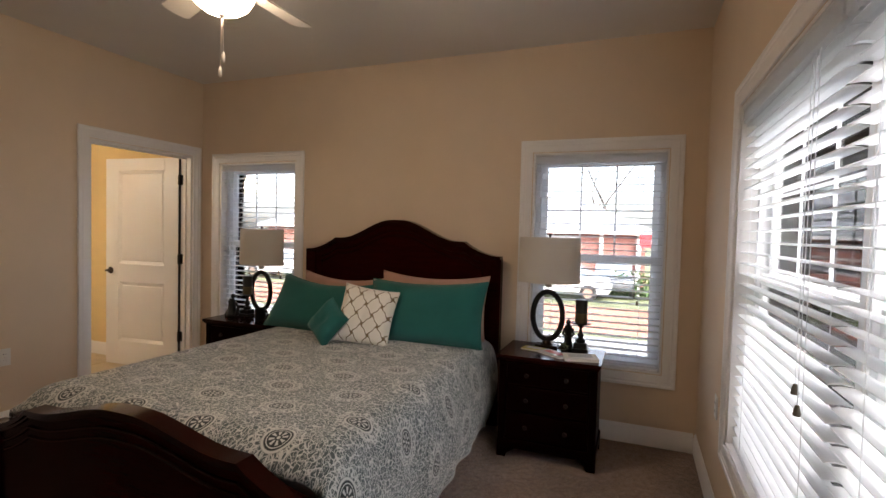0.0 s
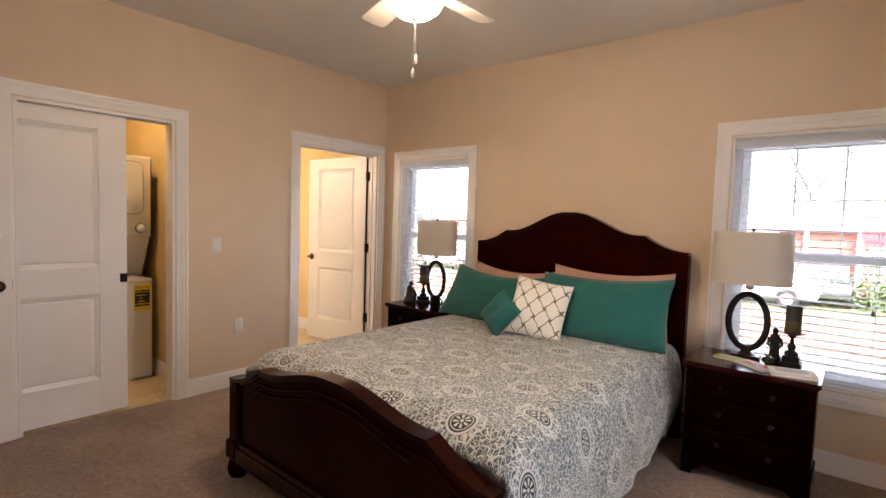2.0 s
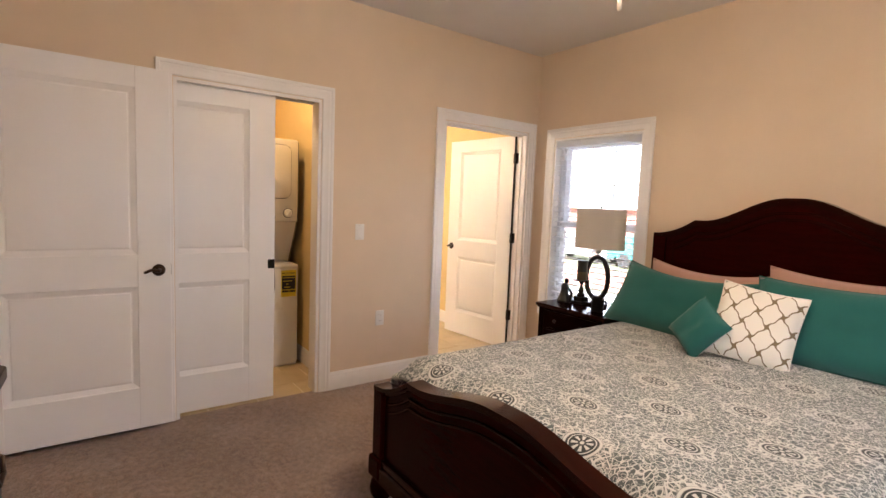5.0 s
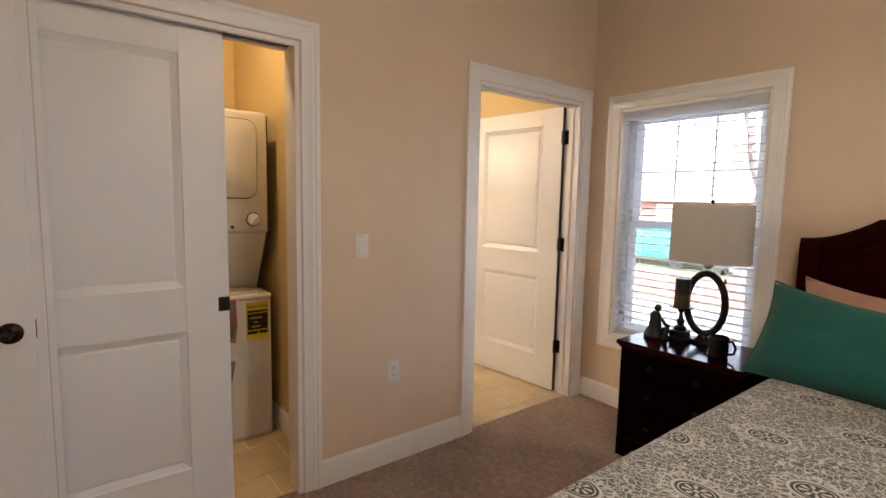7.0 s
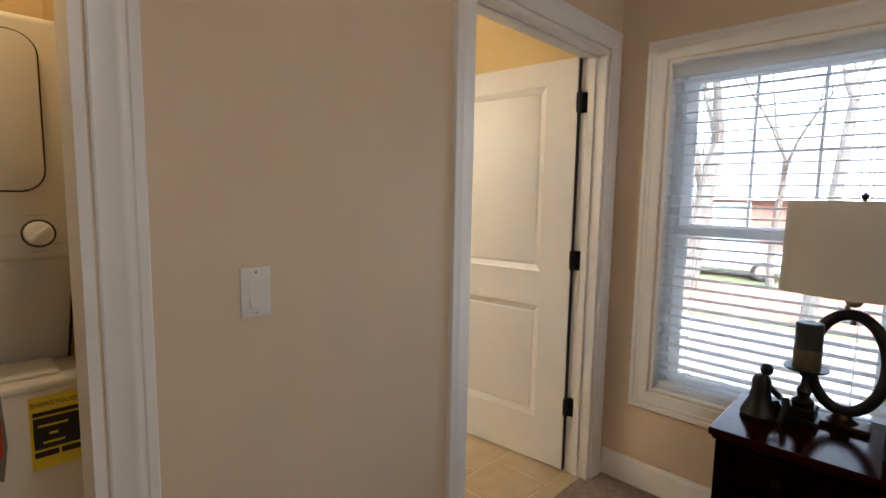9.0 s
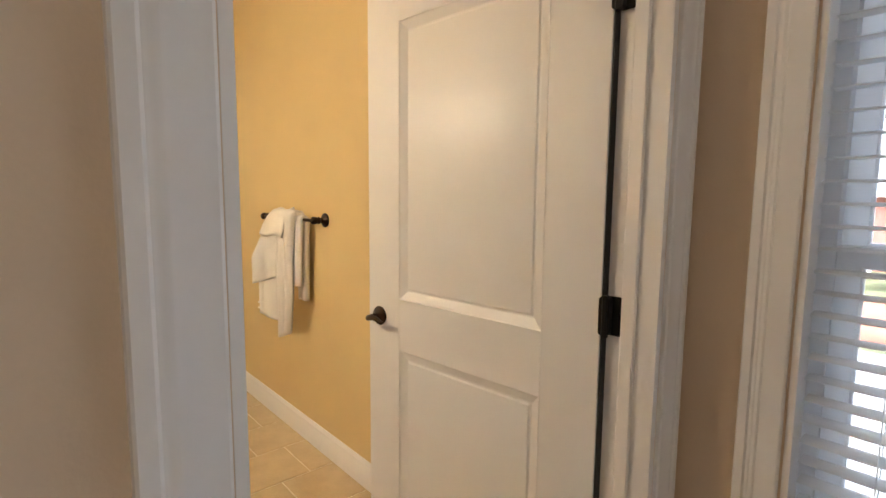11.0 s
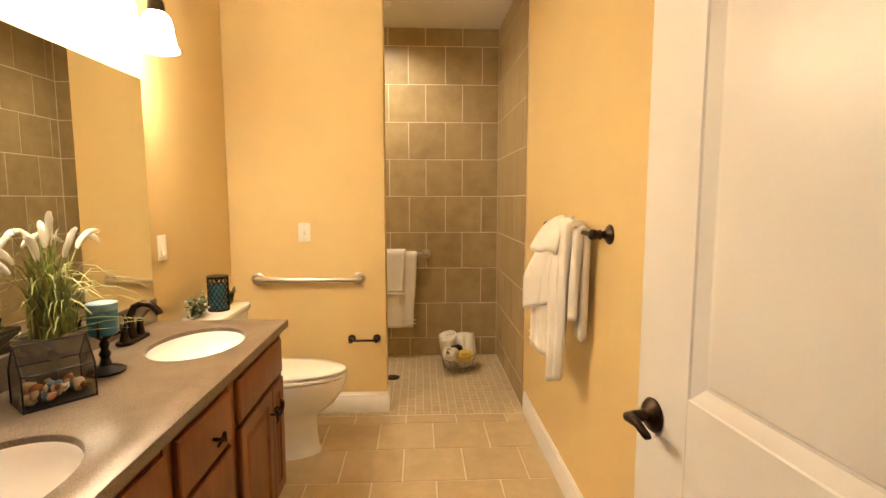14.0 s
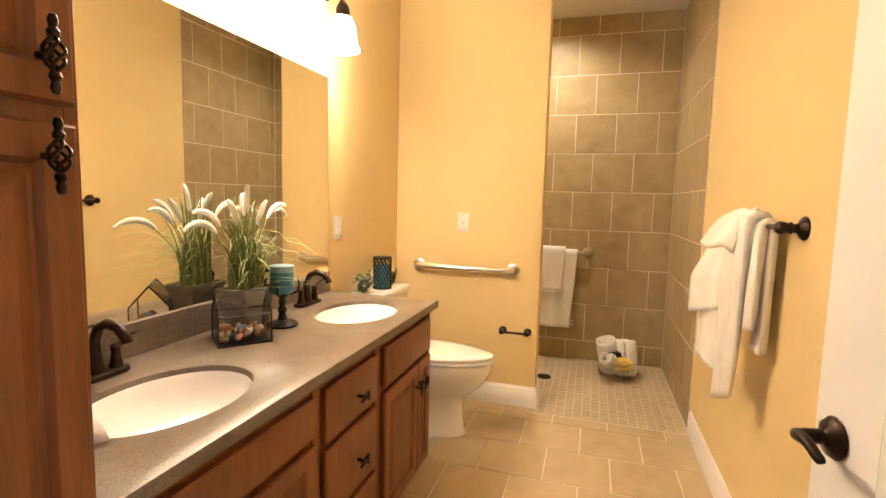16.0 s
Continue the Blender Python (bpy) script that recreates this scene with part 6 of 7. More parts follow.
sprig(TX + 0.19, -1.765, 44, 0.10, True, "sprig of white flowers lying on toilet tank", 4)
sprig(TX - 0.08, -1.72, 14, 0.09, False, "sprig of dry leaves lying on toilet tank", 8)

# ---- rails and hangings ----
gb = thing("grab_bar", "brushed steel grab bar on the gold wall", "grab bar", pose(GRAB_X, 0, 0.865))
part("bar", tube([(0.002, -1.690, 0), (0.035, -1.690, 0), (0.046, -1.680, 0), (0.05, -1.66, 0), (0.05, -1.10, 0), (0.046, -1.08, 0), (0.035, -1.070, 0), (0.002, -1.070, 0)], 0.016, 14), M_NICKEL, gb)
for y in (-1.690, -1.070):
    part("flange", moved(lathe(((0, 0), (0.040, 0), (0.040, 0.006), (0.032, 0.011), (0.018, 0.012), (0, 0.012)), 24), pose(0, y, 0, 0, 90, 0)), M_NICKEL, gb)
tp = thing("paper_holder", "dark bronze toilet paper holder without roll", "paper holder", pose(GRAB_X, -1.043, 0.482))
for y in (-0.078, 0.078):
    part("post", moved(lathe(((0, 0), (0.024, 0), (0.024, 0.006), (0.012, 0.012), (0.010, 0.05), (0.014, 0.058), (0.014, 0.068), (0, 0.072)), 18), pose(0, y, 0, 0, 90, 0)), M_BRONZE, tp)
part("roller", tube([(0.058, -0.078, 0), (0.058, 0.078, 0)], 0.007, 10), M_BRONZE, tp)

tb = thing("towel_bar", "dark bronze towel bar on the gold wall", "towel bar", pose(0, TOWEL_Y, 1.235))
for x in (-1.735, -2.36):
    part("post", moved(lathe(((0, 0), (0.035, 0), (0.036, 0.005), (0.030, 0.012), (0.016, 0.020), (0.013, 0.030), (0.019, 0.038), (0.015, 0.046), (0.019, 0.056), (0.019, 0.070), (0.012, 0.078), (0, 0.080)), 20), pose(x, 0, 0, 90, 0, 0)), M_BRONZE, tb)
part("rod", tube([(-1.735, -0.062, 0), (-2.36, -0.062, 0)], 0.008, 10), M_BRONZE, tb)


def hanging(x0, x1, y, z, front, back, thick, seed, skew=0.0, flare=0.0):
    """A towel folded over a rod along x: front and back tell how far it hangs on the room's side and the wall's side."""
    bm = bmesh.new()
    rows = []
    n = 40
    r = 0.011 + thick / 2
    arc = math.pi * r
    for i in range(17):
        q = i / 16
        x = x0 + (x1 - x0) * q
        row = []
        for j in range(n + 1):
            s = -back + (back + arc + front) * j / n
            if s < 0:
                yy, zz = r, s
            elif s < arc:
                yy, zz = r * math.cos(s / r), r * math.sin(s / r)
            else:
                yy, zz = -r, -(s - arc)
            hang = max(0.0, -zz)
            yy += math.sin(q * 9.0 + seed) * 0.010 * min(1, hang * 5) * (1 if yy < 0 else 0.3)
            yy -= 0.02 * hang + flare * (1 - q) ** 1.3 * min(1.0, hang * 5) if yy < 0 else 0.0
            zz += -skew * (q - 0.5) * min(1, hang * 3)
            row.append(bm.verts.new((x + 0.012 * math.sin(hang * 9 + seed) * hang + (0.5 - q) * hang * 0.10, y + yy, z + zz)))
        rows.append(row)
    for a, b in zip(rows, rows[1:]):
        for j in range(n):
            bm.faces.new((a[j], b[j], b[j + 1], a[j + 1]))
    bmesh.ops.recalc_face_normals(bm, faces=bm.faces)
    return bm


def towel(m, bms, label, group=""):
    t = thing("bath_towel", label, "towel", m, group)
    for nm, bm, th in bms:
        ob = part(nm, bm, M_TOWEL, t, smooth=180)
        s = ob.modifiers.new("thickness", "SOLIDIFY")
        s.thickness, s.offset = th, 0
    return t


RODY = TOWEL_Y - 0.062
bath_towel = towel(None, [("long_fold", hanging(-2.18, -1.95, RODY, 1.235, 0.545, 0.30, 0.014, 1.0, skew=0.05, flare=0.095), 0.016),
                          ("tail_fold", hanging(-2.01, -1.885, RODY - 0.012, 1.243, 0.615, 0.30, 0.034, 4.2, skew=-0.03, flare=0.02), 0.028),
                          ("inner_fold", hanging(-1.96, -1.845, RODY + 0.004, 1.233, 0.34, 0.42, 0.008, 4.2), 0.026),
                          ("washcloth", hanging(-2.17, -1.975, RODY - 0.004, 1.243, 0.33, 0.12, 0.046, 5.0, skew=-0.06, flare=0.10), 0.014)], "white bath towel and washcloth bunched over the bronze bar")


def corner_flap(a, b, c, d):
    """A folded cloth corner between four points, bulging upward."""
    bm = bmesh.new()
    n, rows = 14, []
    for j in range(n + 1):
        v = j / n
        row = []
        for i in range(n + 1):
            u = i / n
            p = (a * (1 - u) + b * u) * (1 - v) + (d * (1 - u) + c * u) * v
            p = p + Vector((0, 0, 0.035 * math.sin(math.pi * v) * (0.6 + 0.4 * u) + 0.008 * math.sin(u * 7 + v * 3)))
            row.append(bm.verts.new(p))
        rows.append(row)
    for r0, r1 in zip(rows, rows[1:]):
        for i in range(n):
            bm.faces.new((r0[i], r0[i + 1], r1[i + 1], r1[i]))
    bmesh.ops.recalc_face_normals(bm, faces=bm.faces)
    return bm


flap = part("corner_flap", corner_flap(Vector((-2.17, -0.080, 1.275)), Vector((-1.955, -0.080, 1.285)), Vector((-1.965, -0.150, 1.140)), Vector((-2.045, -0.235, 1.160))), M_TOWEL, bath_towel, smooth=180)
sol = flap.modifiers.new("thickness", "SOLIDIFY")
sol.thickness, sol.offset = 0.016, 0
for z0, dx in ((0.745, 0.0), (0.775, 0.004)):
    part("woven_band", tube([(-2.165 + 0.18 * k / 8, -0.205 + 0.095 * (k / 8) ** 0.8, z0) for k in range(9)], 0.0045, 6), M_TOWEL, bath_towel)

sb = thing("shower_bar", "brushed steel grab bar on the shower tiles", "grab bar", pose(SHOWER_X, 0, 0.895))
part("bar", tube([(0.002, -0.635, 0), (0.04, -0.635, 0), (0.05, -0.65, 0), (0.05, -1.22, 0), (0.04, -1.235, 0), (0.002, -1.235, 0)], 0.016, 12), M_NICKEL, sb)
for y in (-0.635, -1.235):
    part("flange", moved(lathe(((0, 0), (0.040, 0), (0.038, 0.008), (0.02, 0.012), (0, 0.012)), 22), pose(0, y, 0, 0, 90, 0)), M_NICKEL, sb)
turn = pose(SHOWER_X + 0.05, 0, 0, 0, 0, 90)
tw = towel(turn, [("outer_towel", hanging(-1.06, -0.715, 0, 0.895, 0.62, 0.40, 0.018, 0.4), 0.012),
                  ("hand_towel", hanging(-1.05, -0.81, 0, 0.900, 0.32, 0.2, 0.045, 2.0), 0.012)], "white towels layered over the shower grab bar")
for z0 in (0.60, 0.57, 0.34, 0.31):
    wide = (-1.045, -0.815) if z0 > 0.5 else (-1.04, -0.72)
    part("woven_band", tube([(wide[0] + (wide[1] - wide[0]) * k / 6, -0.052 if z0 > 0.5 else -0.036, z0) for k in range(7)], 0.004, 6), M_TOWEL, tw)

# basket with towels on the shower floor
bs = thing("wire_basket", "silver wire basket holding rolled white towels", "basket", pose(-3.87, -0.385, 0.004))
for z, r in ((0.004, 0.115), (0.05, 0.128), (0.095, 0.138), (0.135, 0.145)):
    part("hoop", tube([(r * math.cos(2 * math.pi * k / 28), r * math.sin(2 * math.pi * k / 28), z) for k in range(28)], 0.0032 if z < 0.13 else 0.0045, 6, closed=True), M_WIRE, bs)
for k in range(20):
    a = 2 * math.pi * k / 20
    part("wire", tube([(0.115 * math.cos(a), 0.115 * math.sin(a), 0.004), (0.145 * math.cos(a), 0.145 * math.sin(a), 0.135)], 0.0026, 5), M_WIRE, bs)


def lump(name, size, m, mat, label, category, seed, group=""):
    bm = bmesh.new()
    bmesh.ops.create_icosphere(bm, subdivisions=4, radius=1)
    for v in bm.verts:
        d = v.co.copy()
        v.co = Vector([math.copysign(abs(c) ** 0.6, c) * s for c, s in zip(d, size)])
        v.co += d * 0.012 * noise.noise(d * 2.5 + Vector((seed, 0, 0))) + d * 0.008 * math.sin(d.x * 9 + d.z * 5 + seed)
    return solid(name, bm, mat, label, category, m, group, smooth=180)


def rolled_towel(radius, length, turns, m, label, seed):
    """A towel rolled up along its z axis, with an open spiral end and soft folds."""
    bm = bmesh.new()
    n, rows = int(turns * 22), []
    for j in range(11):
        v = j / 10
        row = []
        for i in range(n + 1):
            a = 2 * math.pi * turns * i / n
            r = radius * (0.22 + 0.78 * i / n) * (1 - 0.10 * abs(2 * v - 1) ** 3)
            r += 0.006 * noise.noise((math.cos(a) * 2, math.sin(a) * 2, v * 3 + seed))
            z = length * (v - 0.5) + 0.006 * math.sin(a * 0.9 + seed) + 0.010 * noise.noise((a * 0.6, v, seed))
            row.append(bm.verts.new((r * math.cos(a), r * math.sin(a), z)))
        rows.append(row)
    for r0, r1 in zip(rows, rows[1:]):
        for i in range(n):
            bm.faces.new((r0[i], r0[i + 1], r1[i + 1], r1[i]))
    ob = solid("rolled_towel", bm, M_TOWEL, label, "towel", m, "towels in the basket", smooth=180)
    s = ob.modifiers.new("thickness", "SOLIDIFY")
    s.thickness, s.offset = 0.010, 0
    return ob


rolled_towel(0.088, 0.25, 2.6, pose(-3.905, -0.450, 0.150, 14, 4, 20), "rolled white towel standing in wire basket", 1)
rolled_towel(0.088, 0.25, 2.6, pose(-3.900, -0.318, 0.152, -14, 8, 130), "rolled white towel standing in wire basket", 2)
rolled_towel(0.058, 0.19, 2.2, pose(-3.790, -0.440, 0.140, 58, 18, 50), "folded white cloth hanging over the basket front", 3)
lump("bath_sponge", (0.035, 0.055, 0.04), pose(-3.775, -0.345, 0.135), M_SPONGE, "yellow bath sponge in the wire basket", "sponge", 4)
lump("soap_bottle", (0.022, 0.045, 0.02), pose(-3.80, -0.405, 0.185, 0, 0, 35), M_BLACK, "small dark bottle on towels in basket", "bottle", 5)
dn = thing("shower_drain", "round bronze drain in the mosaic shower floor", "drain", pose(-3.69, -0.90, 0.001))
part("cover", lathe(((0, 0), (0.052, 0), (0.052, 0.004), (0.046, 0.005), (0, 0.005)), 28), M_BRONZE, dn)
for k in range(8):
    a = 2 * math.pi * k / 8
    part("hole", lathe(((0, 0), (0.006, 0), (0.006, 0.0006), (0, 0.0006)), 10, (0.028 * math.cos(a), 0.028 * math.sin(a), 0.0051)), M_RUBBER, dn)

dl = thing("recessed_light", "lit recessed downlight in the shower ceiling", "ceiling light", pose(-3.71, -0.967, H))
part("trim_ring", lathe(((0.045, -0.001), (0.078, -0.001), (0.076, -0.008), (0.048, -0.010), (0.045, -0.006)), 28), M_TRIM, dl)
part("lens", lathe(((0, -0.002), (0.045, -0.002), (0.045, -0.004), (0, -0.004)), 24), M_CANGLOW, dl)
cl = thing("closet_light", "plain white lit ceiling light in the closet", "ceiling light", pose(-0.42, -2.46, H))
part("base", lathe(((0, -0.001), (0.10, -0.001), (0.10, -0.02), (0, -0.02)), 28), M_FANWHITE, cl)
part("dome", lathe(((0.095, -0.02), (0.09, -0.05), (0.06, -0.08), (0, -0.09)), 28), M_CLOSETGLOW, cl)


# ---- outside ----
def ground():
    structure("ground", box((-150, -150, -1.3), (150, 150, -1.2)), M_LAWN, "winter lawn round the house")
    structure("pavement", box((-60, 2.0, -1.2), (60, 9.5, -1.19)), M_GRAVEL, "grey gravel drive beside the house")
    structure("road", box((-60, 10.0, -1.2), (60, 15.0, -1.185)), M_CLAY, "strip of bare red clay")


ground()


def house(name, m, w, d, eave, ridge, wall_mat, spots, label, lowest=-1.2):
    """A low house with hipped roof; front faces -y; spots: (x, width, sill, head)."""
    h = thing(name, label, "house", m)
    body = part("wall", box((-w / 2, 0, lowest), (w / 2, d, eave)), wall_mat, h, smooth=None)
    bm = bmesh.new()
    o = 0.5
    a = [bm.verts.new(p) for p in ((-w / 2 - o, -o, eave), (w / 2 + o, -o, eave), (w / 2 + o, d + o, eave), (-w / 2 - o, d + o, eave))]
    r = [bm.verts.new(p) for p in ((-w / 2 + d / 2, d / 2, ridge), (w / 2 - d / 2, d / 2, ridge))]
    for f in ((a[0], a[1], r[1], r[0]), (a[1], a[2], r[1]), (a[2], a[3], r[0], r[1]), (a[3], a[0], r[0]), (a[3], a[2], a[1], a[0])):
        bm.faces.new(f)
    roof = part("roof", bm, M_ROOF, h, smooth=None)
    part("fascia", box((-w / 2 - o - 0.03, -o - 0.04, eave - 0.16), (w / 2 + o + 0.03, -o, eave + 0.02)), M_TRIM, h, smooth=None)
    part("chimney", box((-w * 0.12, d * 0.45, ridge - 0.8), (-w * 0.12 + 0.7, d * 0.45 + 0.6, ridge + 0.7), 0.02), M_BRICK, roof, smooth=None)
    for x, ww, z0, z1 in spots:
        win = part("window", ring_frame(x, z0, x + ww, z1, ((0.10, 0.0), (0.10, -0.06), (-0.02, -0.06), (-0.02, 0.0)), closed=True), M_TRIM, h, smooth=None)
        part("pane", box((x, -0.03, z0), (x + ww, -0.01, z1)), M_WINDARK, win, smooth=None)
        part("muntin", merge(box((x + ww / 2 - 0.03, -0.05, z0), (x + ww / 2 + 0.03, -0.031, z1)), box((x, -0.05, (z0 + z1) / 2 - 0.03), (x + ww / 2 - 0.031, -0.031, (z0 + z1) / 2 + 0.03))), M_TRIM, win, smooth=None)
    return h


north_house = house("brick_house", pose(-7.0, 22.0, 0), 22.6, 9.0, 1.62, 3.9, M_BRICK,
                    [(-9.0, 1.6, -0.2, 1.2), (-4.5, 1.4, -0.2, 1.2), (1.3, 1.3, -0.2, 1.25), (6.3, 1.9, -0.3, 1.25)], "low red brick house with pale grey hipped roof")
for px in (9.2, 10.9):
    part("porch_post", box((px, -0.25, -1.2), (px + 0.16, -0.09, 1.45)), M_TRIM, north_house, smooth=None)
house("brick_house", pose(22.0, 27.0, 0), 18.0, 9.0, 1.7, 4.0, M_SIDING, [(-6.0, 1.4, -0.2, 1.2), (-1.0, 1.8, -0.2, 1.2), (4.0, 1.4, -0.2, 1.2)], "low grey house beyond the trees")
house("sided_house", pose(13.5, -4.0, 0, 0, 0, -90), 17.0, 9.0, 3.9, 6.5, M_SIDING,
      [(-6.0, 1.0, 0.3, 1.9), (-4.2, 1.0, 0.3, 1.9), (-2.3, 1.0, 0.3, 1.9), (-0.4, 1.0, 0.3, 1.9), (1.6, 1.0, 0.3, 1.9), (3.6, 1.0, 0.3, 1.9), (5.6, 1.0, 0.3, 1.9)], "blue-grey sided house with white windows next door")


def car(m, paint, label):
    c = thing("parked_car", label, "car", m, "parked cars")
    lower = [(-2.1, 0.35), (-2.15, 0.6), (-2.05, 0.85), (-1.1, 0.95), (-0.6, 0.97), (1.2, 0.98), (2.0, 0.88), (2.15, 0.6), (2.1, 0.32)]
    part("body", prism(lower, "y", -0.85, 0.85, 0.05), paint, c)
    cab = [(-1.15, 0.94), (-0.55, 1.38), (0.75, 1.42), (1.45, 0.97)]
    part("cabin", prism(cab, "y", -0.74, 0.74, 0.06), M_WINDARK, c, "dark glazed cabin")
    part("roof", prism([(-0.6, 1.375), (-0.5, 1.43), (0.7, 1.46), (0.82, 1.41)], "y", -0.73, 0.73, 0.01), paint, c)
    for x in (-1.35, 1.35):
        for y in (-0.86, 0.86):
            w = part("wheel", moved(lathe(((0, -0.1), (0.28, -0.1), (0.33, -0.06), (0.33, 0.06), (0.28, 0.1), (0, 0.1)), 20), pose(x, y * 0.93, 0.33, 90, 0, 0)), M_RUBBER, c)
            part("rim", moved(lathe(((0, -0.105), (0.19, -0.105), (0.2, 0.0), (0.19, 0.105), (0, 0.105)), 16), pose(x, y * 0.93, 0.33, 90, 0, 0)), M_NICKEL, w)
    for y in (-0.62, 0.62):
        part("headlight", box((-2.14, y - 0.14, 0.64), (-2.0, y + 0.14, 0.78), 0.03), M_PLASTIC, c)


for x, y, turn, paint, lb in ((-4.0, 17.0, 4, M_CARWHITE, "white car parked before the brick house"), (0.9, 17.2, -3, M_CARWHITE, "white car parked before the brick house"), (3.0, 19.5, 90, M_CARDARK, "dark car parked by the brick house"), (-13.0, 17.2, 2, M_CARWHITE, "white car parked far along the lawn")):
    car(pose(x, y, -1.2, 0, 0, turn), paint, lb)
tarp = thing("covered_trailer", "low trailer under a bright turquoise tarpaulin", "trailer", pose(-8.6, 17.0, -1.2))
part("cover", prism([(-2.2, 0.35), (-2.2, 1.2), (-1.6, 1.42), (1.5, 1.45), (2.2, 1.15), (2.2, 0.35)], "y", -0.9, 0.9, 0.1), M_TEALCAR, tarp)
for x in (-1.2, 1.2):
    part("wheel", moved(lathe(((0, -0.1), (0.3, -0.1), (0.33, 0.0), (0.3, 0.1), (0, 0.1)), 18), pose(x, -0.9, 0.33, 90, 0, 0)), M_RUBBER, tarp)
sign = thing("awning", "small red fabric awning over the carport", "awning", pose(4.7, 20.4, 0))
part("canopy", prism([(-0.8, 0.9), (0.0, 1.5), (0.0, 0.9)], "x", -0.7, 0.7), M_REDSIGN, sign)
for x in (-0.66, 0.66):
    part("post", box((x - 0.03, -0.77, -1.2), (x + 0.03, -0.71, 0.95)), M_TRIM, sign, smooth=None)


def hedge(x, y, w):
    h = thing("hedge", "low evergreen hedge before the house", "hedge", pose(x, y, -1.2))
    rnd = random.Random(int(x * 10))
    bm = bmesh.new()
    for k in range(900):
        c = Vector((rnd.uniform(-w, w), rnd.uniform(-0.45, 0.45), rnd.uniform(0.05, 1.0 + 0.15 * math.sin(k))))
        d = Vector((rnd.uniform(-1, 1), rnd.uniform(-1, 1), rnd.uniform(-0.4, 1))).normalized() * 0.10
        s = d.cross(Vector((0.3, 0.5, 0.8))).normalized() * 0.05
        bm.faces.new([bm.verts.new(q) for q in (c - d, c + s, c + d, c - s)])
    part("foliage", bm, M_HEDGE, h, smooth=None)


hedge(4.2, 18.2, 1.5)


def bare_tree(x, y, tall, trunk, seed, lean=0.0):
    t = thing("bare_tree", "tall leafless tree with grey branching limbs", "tree", pose(x, y, -1.25), "bare trees")
    rnd = random.Random(seed)
    pieces = []

    def grow(start, way, length, r, level):
        pts, p, d = [start.copy()], start.copy(), way.copy()
        n = 6 if level < 2 else 4
        for k in range(n):
            d = (d + Vector((rnd.uniform(-1, 1), rnd.uniform(-1, 1), rnd.uniform(-0.2, 0.6))) * (0.10 + 0.05 * level)).normalized()
            p = p + d * length / n
            pts.append(p.copy())
        end = 0.55 if level else 0.62
        pieces.append((level, tube(pts, [r * (1 - (1 - end) * k / n) for k in range(n + 1)], 8 if level < 2 else 4)))
        if level >= 4 or r < 0.006:
            return
        for k in range(3 if level < 2 else 3):
            at = pts[-1] if k < 2 else pts[rnd.randint(n // 2, n - 1)]
            a = rnd.uniform(0, 6.28)
            side = Vector((math.cos(a), math.sin(a), rnd.uniform(0.0, 0.5)))
            grow(at, (d * 1.0 + side * rnd.uniform(0.45, 0.9)).normalized(), length * rnd.uniform(0.58, 0.8), r * end * rnd.uniform(0.6, 0.85), level + 1)
    grow(Vector((0, 0, 0)), Vector((lean, 0.02, 1)).normalized(), tall * 0.36, trunk, 0)
    part("trunk", merge(*[b for lv, b in pieces if lv == 0]), M_BARK, t)
    part("limbs", merge(*[b for lv, b in pieces if lv in (1, 2)]), M_BARK, t)
    part("twigs", merge(*[b for lv, b in pieces if lv > 2]), M_BARK, t)


for x, y, tall, trunk, seed, lean in ((-3.9, 13.0, 12, 0.34, 2, 0.05), (-0.5, 10.0, 13, 0.15, 5, 0.04), (-2.2, 15.5, 11, 0.12, 9, -0.05), (4.9, 13.5, 12, 0.20, 14, -0.03), (2.0, 32.5, 13, 0.22, 21, 0.0), (-9.0, 33.0, 14, 0.25, 25, 0.0), (8.5, 17.5, 12, 0.22, 31, 0.0), (9.5, -6.5, 10, 0.16, 40, 0.0)):
    bare_tree(x, y, tall, trunk, seed, lean)


# ---- tiles, last ----
def tile_mesh(name, w, h, thick, mat, bevel=0.0014):
    """A tile in its own xy plane, face up at z 0, from the corner."""
    bm = bmesh.new()
    lo = [bm.verts.new(p) for p in ((0, 0, -thick), (w, 0, -thick), (w, h, -thick), (0, h, -thick))]
    hi = [bm.verts.new(p) for p in ((bevel, bevel, 0), (w - bevel, bevel, 0), (w - bevel, h - bevel, 0), (bevel, h - bevel, 0))]
    md = [bm.verts.new(p) for p in ((0, 0, -bevel * 0.8), (w, 0, -bevel * 0.8), (w, h, -bevel * 0.8), (0, h, -bevel * 0.8))]
    for a, b in ((lo, md), (md, hi)):
        for i in range(4):
            bm.faces.new((a[i], a[(i + 1) % 4], b[(i + 1) % 4], b[i]))
    bm.faces.new(hi)
    me = bpy.data.meshes.new(name)
    bm.to_mesh(me)
    bm.free()
    me.materials.append(mat)
    return me


MESHES = {}


def tile(parent, w, h, m, mat, thick, gap=0.0065):
    key = (round(w, 3), round(h, 3), mat.name)
    if key not in MESHES:
        MESHES[key] = tile_mesh("tile", w - gap, h - gap, thick, mat)
    ob = new("tile", MESHES[key])
    ob.parent = parent
    ob.matrix_basis = m @ pose(gap / 2, gap / 2, 0)
    return ob


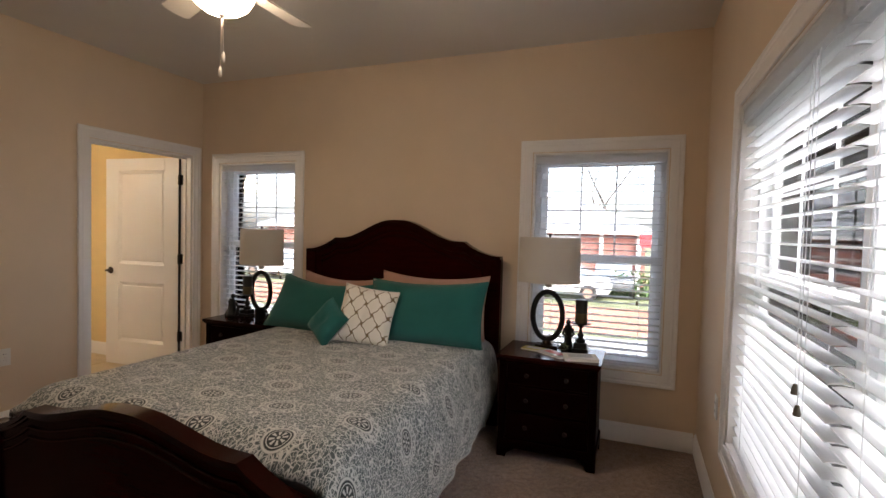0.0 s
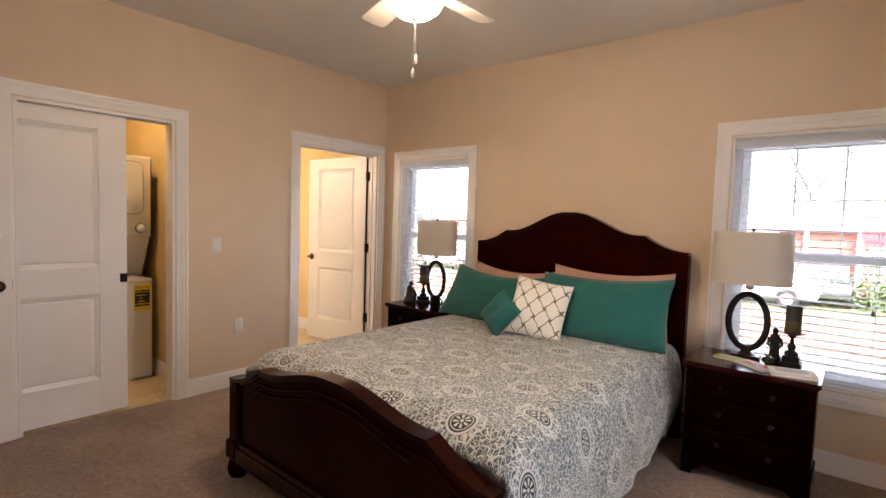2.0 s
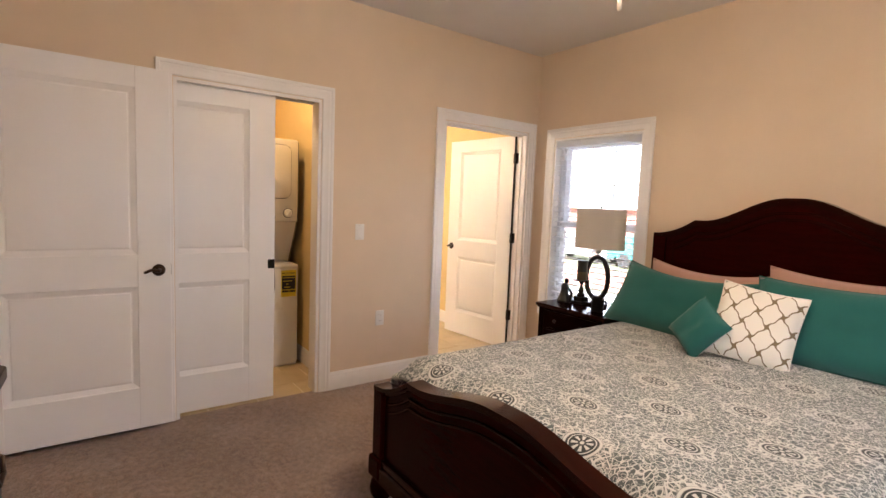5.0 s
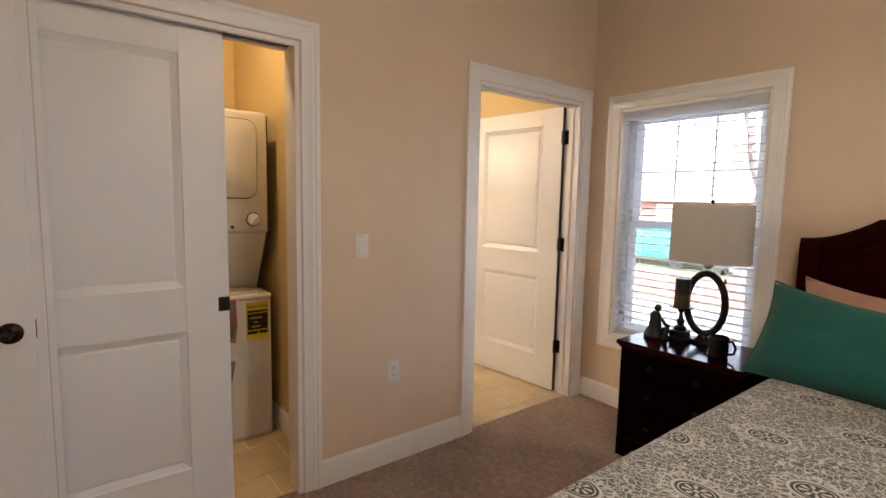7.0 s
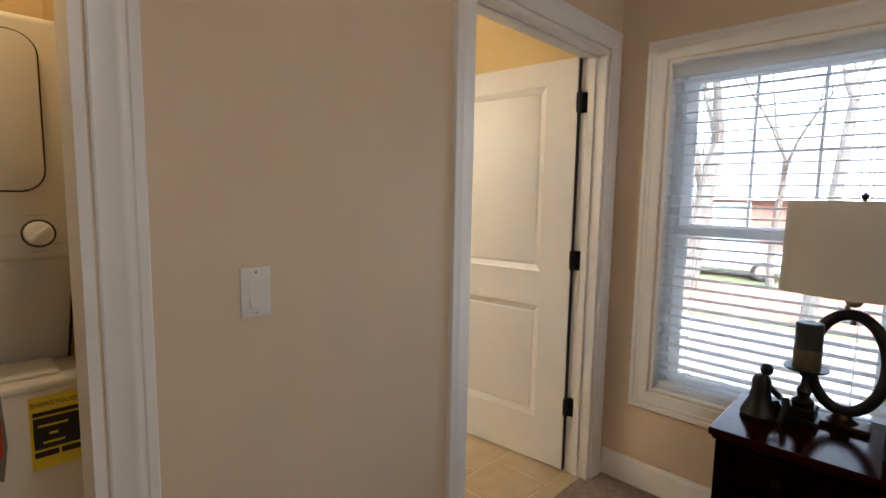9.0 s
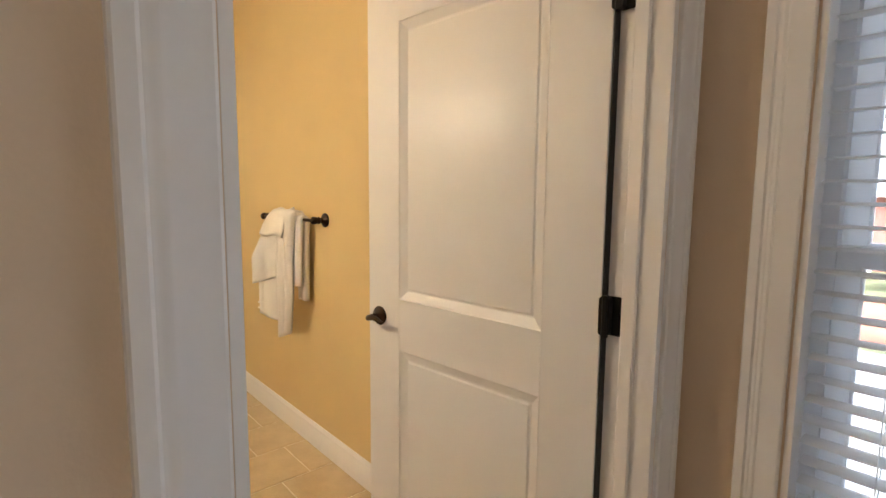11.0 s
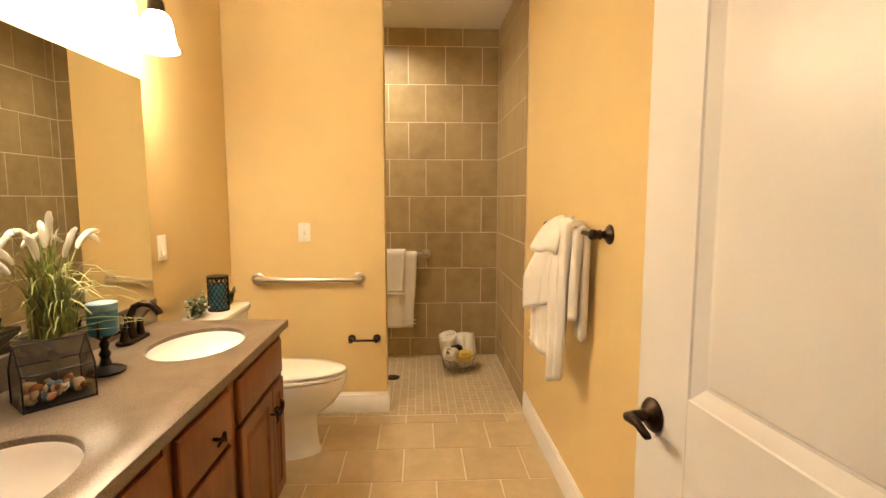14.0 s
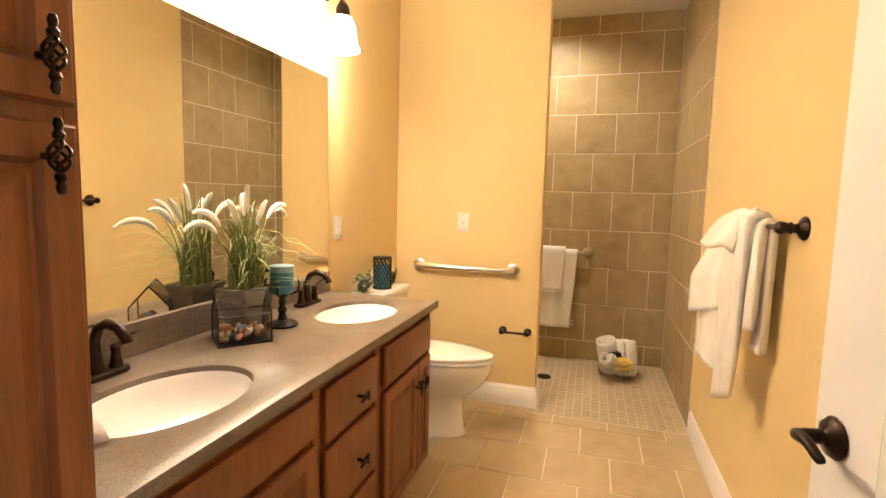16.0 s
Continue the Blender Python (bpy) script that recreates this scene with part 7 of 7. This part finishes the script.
def courses(parent, lo, hi, first, pitch, cols, place, mat, thick):
    """Running-bond courses. lo, hi: ((u0, v0), (u1, v1)) bounds; first: a course line; cols: joint of even and odd courses."""
    k0 = math.floor((lo[1] - first) / pitch)
    v = first + k0 * pitch
    k = k0
    while v < hi[1] - 0.004:
        a, b = max(v, lo[1]), min(v + pitch, hi[1])
        if b - a > 0.012:
            joint = cols[k % 2]
            u = joint + math.floor((lo[0] - joint) / pitch) * pitch
            while u < hi[0] - 0.004:
                c, d = max(u, lo[0]), min(u + pitch, hi[0])
                if d - c > 0.012:
                    tile(parent, d - c, b - a, place(c, a), mat, thick)
                u += pitch
        v += pitch
        k += 1


floor_tiles = thing("floor_bath", "sand-coloured square tiles laid in running bond", "", kind="structure")

def floor_courses(y0, y1, x0, x1, first, pitch, cols):
    k = math.floor((x0 - first) / pitch)
    x = first + k * pitch
    while x < x1 - 0.004:
        a, b = max(x, x0), min(x + pitch, x1)
        if b - a > 0.012:
            joint = cols[k % 2]
            y = joint + math.floor((y0 - joint) / pitch) * pitch
            while y < y1 - 0.004:
                c, d = max(y, y0), min(y + pitch, y1)
                if d - c > 0.012:
                    tile(floor_tiles, b - a, d - c, Matrix.Translation((a, c, 0.0)), M_FTILE, 0.0024)
                y += pitch
        x += pitch
        k += 1


floor_courses(MIRROR_Y, TOWEL_Y, -3.03, -0.037, -2.915, 0.311, (-0.617, -0.470))
floor_courses(-3.6, -1.945, -1.5, -0.037, -1.5, 0.311, (-0.617, -0.470))
WALL_P = 0.305
west_tiles = thing("wall_tiles_shower_west", "taupe square tiles in running bond", "", kind="structure")
courses(west_tiles, (MIRROR_Y, 0.0), (TOWEL_Y - 0.008, H), 0.16, WALL_P, (-0.635, -0.472), lambda u, v: Matrix.Translation((SHOWER_X, u, v)) @ Matrix(((0, 0, 1, 0), (1, 0, 0, 0), (0, 1, 0, 0), (0, 0, 0, 1))), M_TILE, 0.0022)
north_tiles = thing("wall_tiles_shower_north", "taupe square tiles in running bond", "", kind="structure")
courses(north_tiles, (SHOWER_X, 0.0), (-3.105, H), 0.16, WALL_P, (-3.37, -3.52), lambda u, v: Matrix.Translation((u, TOWEL_Y - 0.008, v)) @ Matrix(((1, 0, 0, 0), (0, 0, -1, 0), (0, 1, 0, 0), (0, 0, 0, 1))), M_TILE, 0.0022)

mosaic = thing("floor_shower", "small sand-coloured mosaic tiles on shower floor", "", kind="structure")
MP = 0.0535
xs = [-3.036 - MP * (k + 1) for k in range(22)]
ys = [TOWEL_Y - 0.008 - MP * (k + 1) for k in range(34)]
rest = bmesh.new()
for i, x in enumerate(xs):
    for j, y in enumerate(ys):
        if x < SHOWER_X - 0.01:
            continue
        if i < 17 and j < 17:
            tile(mosaic, MP, MP, Matrix.Translation((x, y, 0.0)), M_MOSAIC, 0.0014, 0.0034)
        else:
            g = 0.0017
            rest.faces.new([rest.verts.new(p) for p in ((x + g, y + g, 0), (x + MP - g, y + g, 0), (x + MP - g, y + MP - g, 0), (x + g, y + MP - g, 0))])
ext = bmesh.ops.extrude_face_region(rest, geom=rest.faces[:])
for v in ext["geom"]:
    if isinstance(v, bmesh.types.BMVert):
        v.co.z -= 0.0024
bmesh.ops.recalc_face_normals(rest, faces=rest.faces)
tagged(part("mosaic_rest", rest, M_MOSAIC, mosaic, smooth=None), kind="stuff")
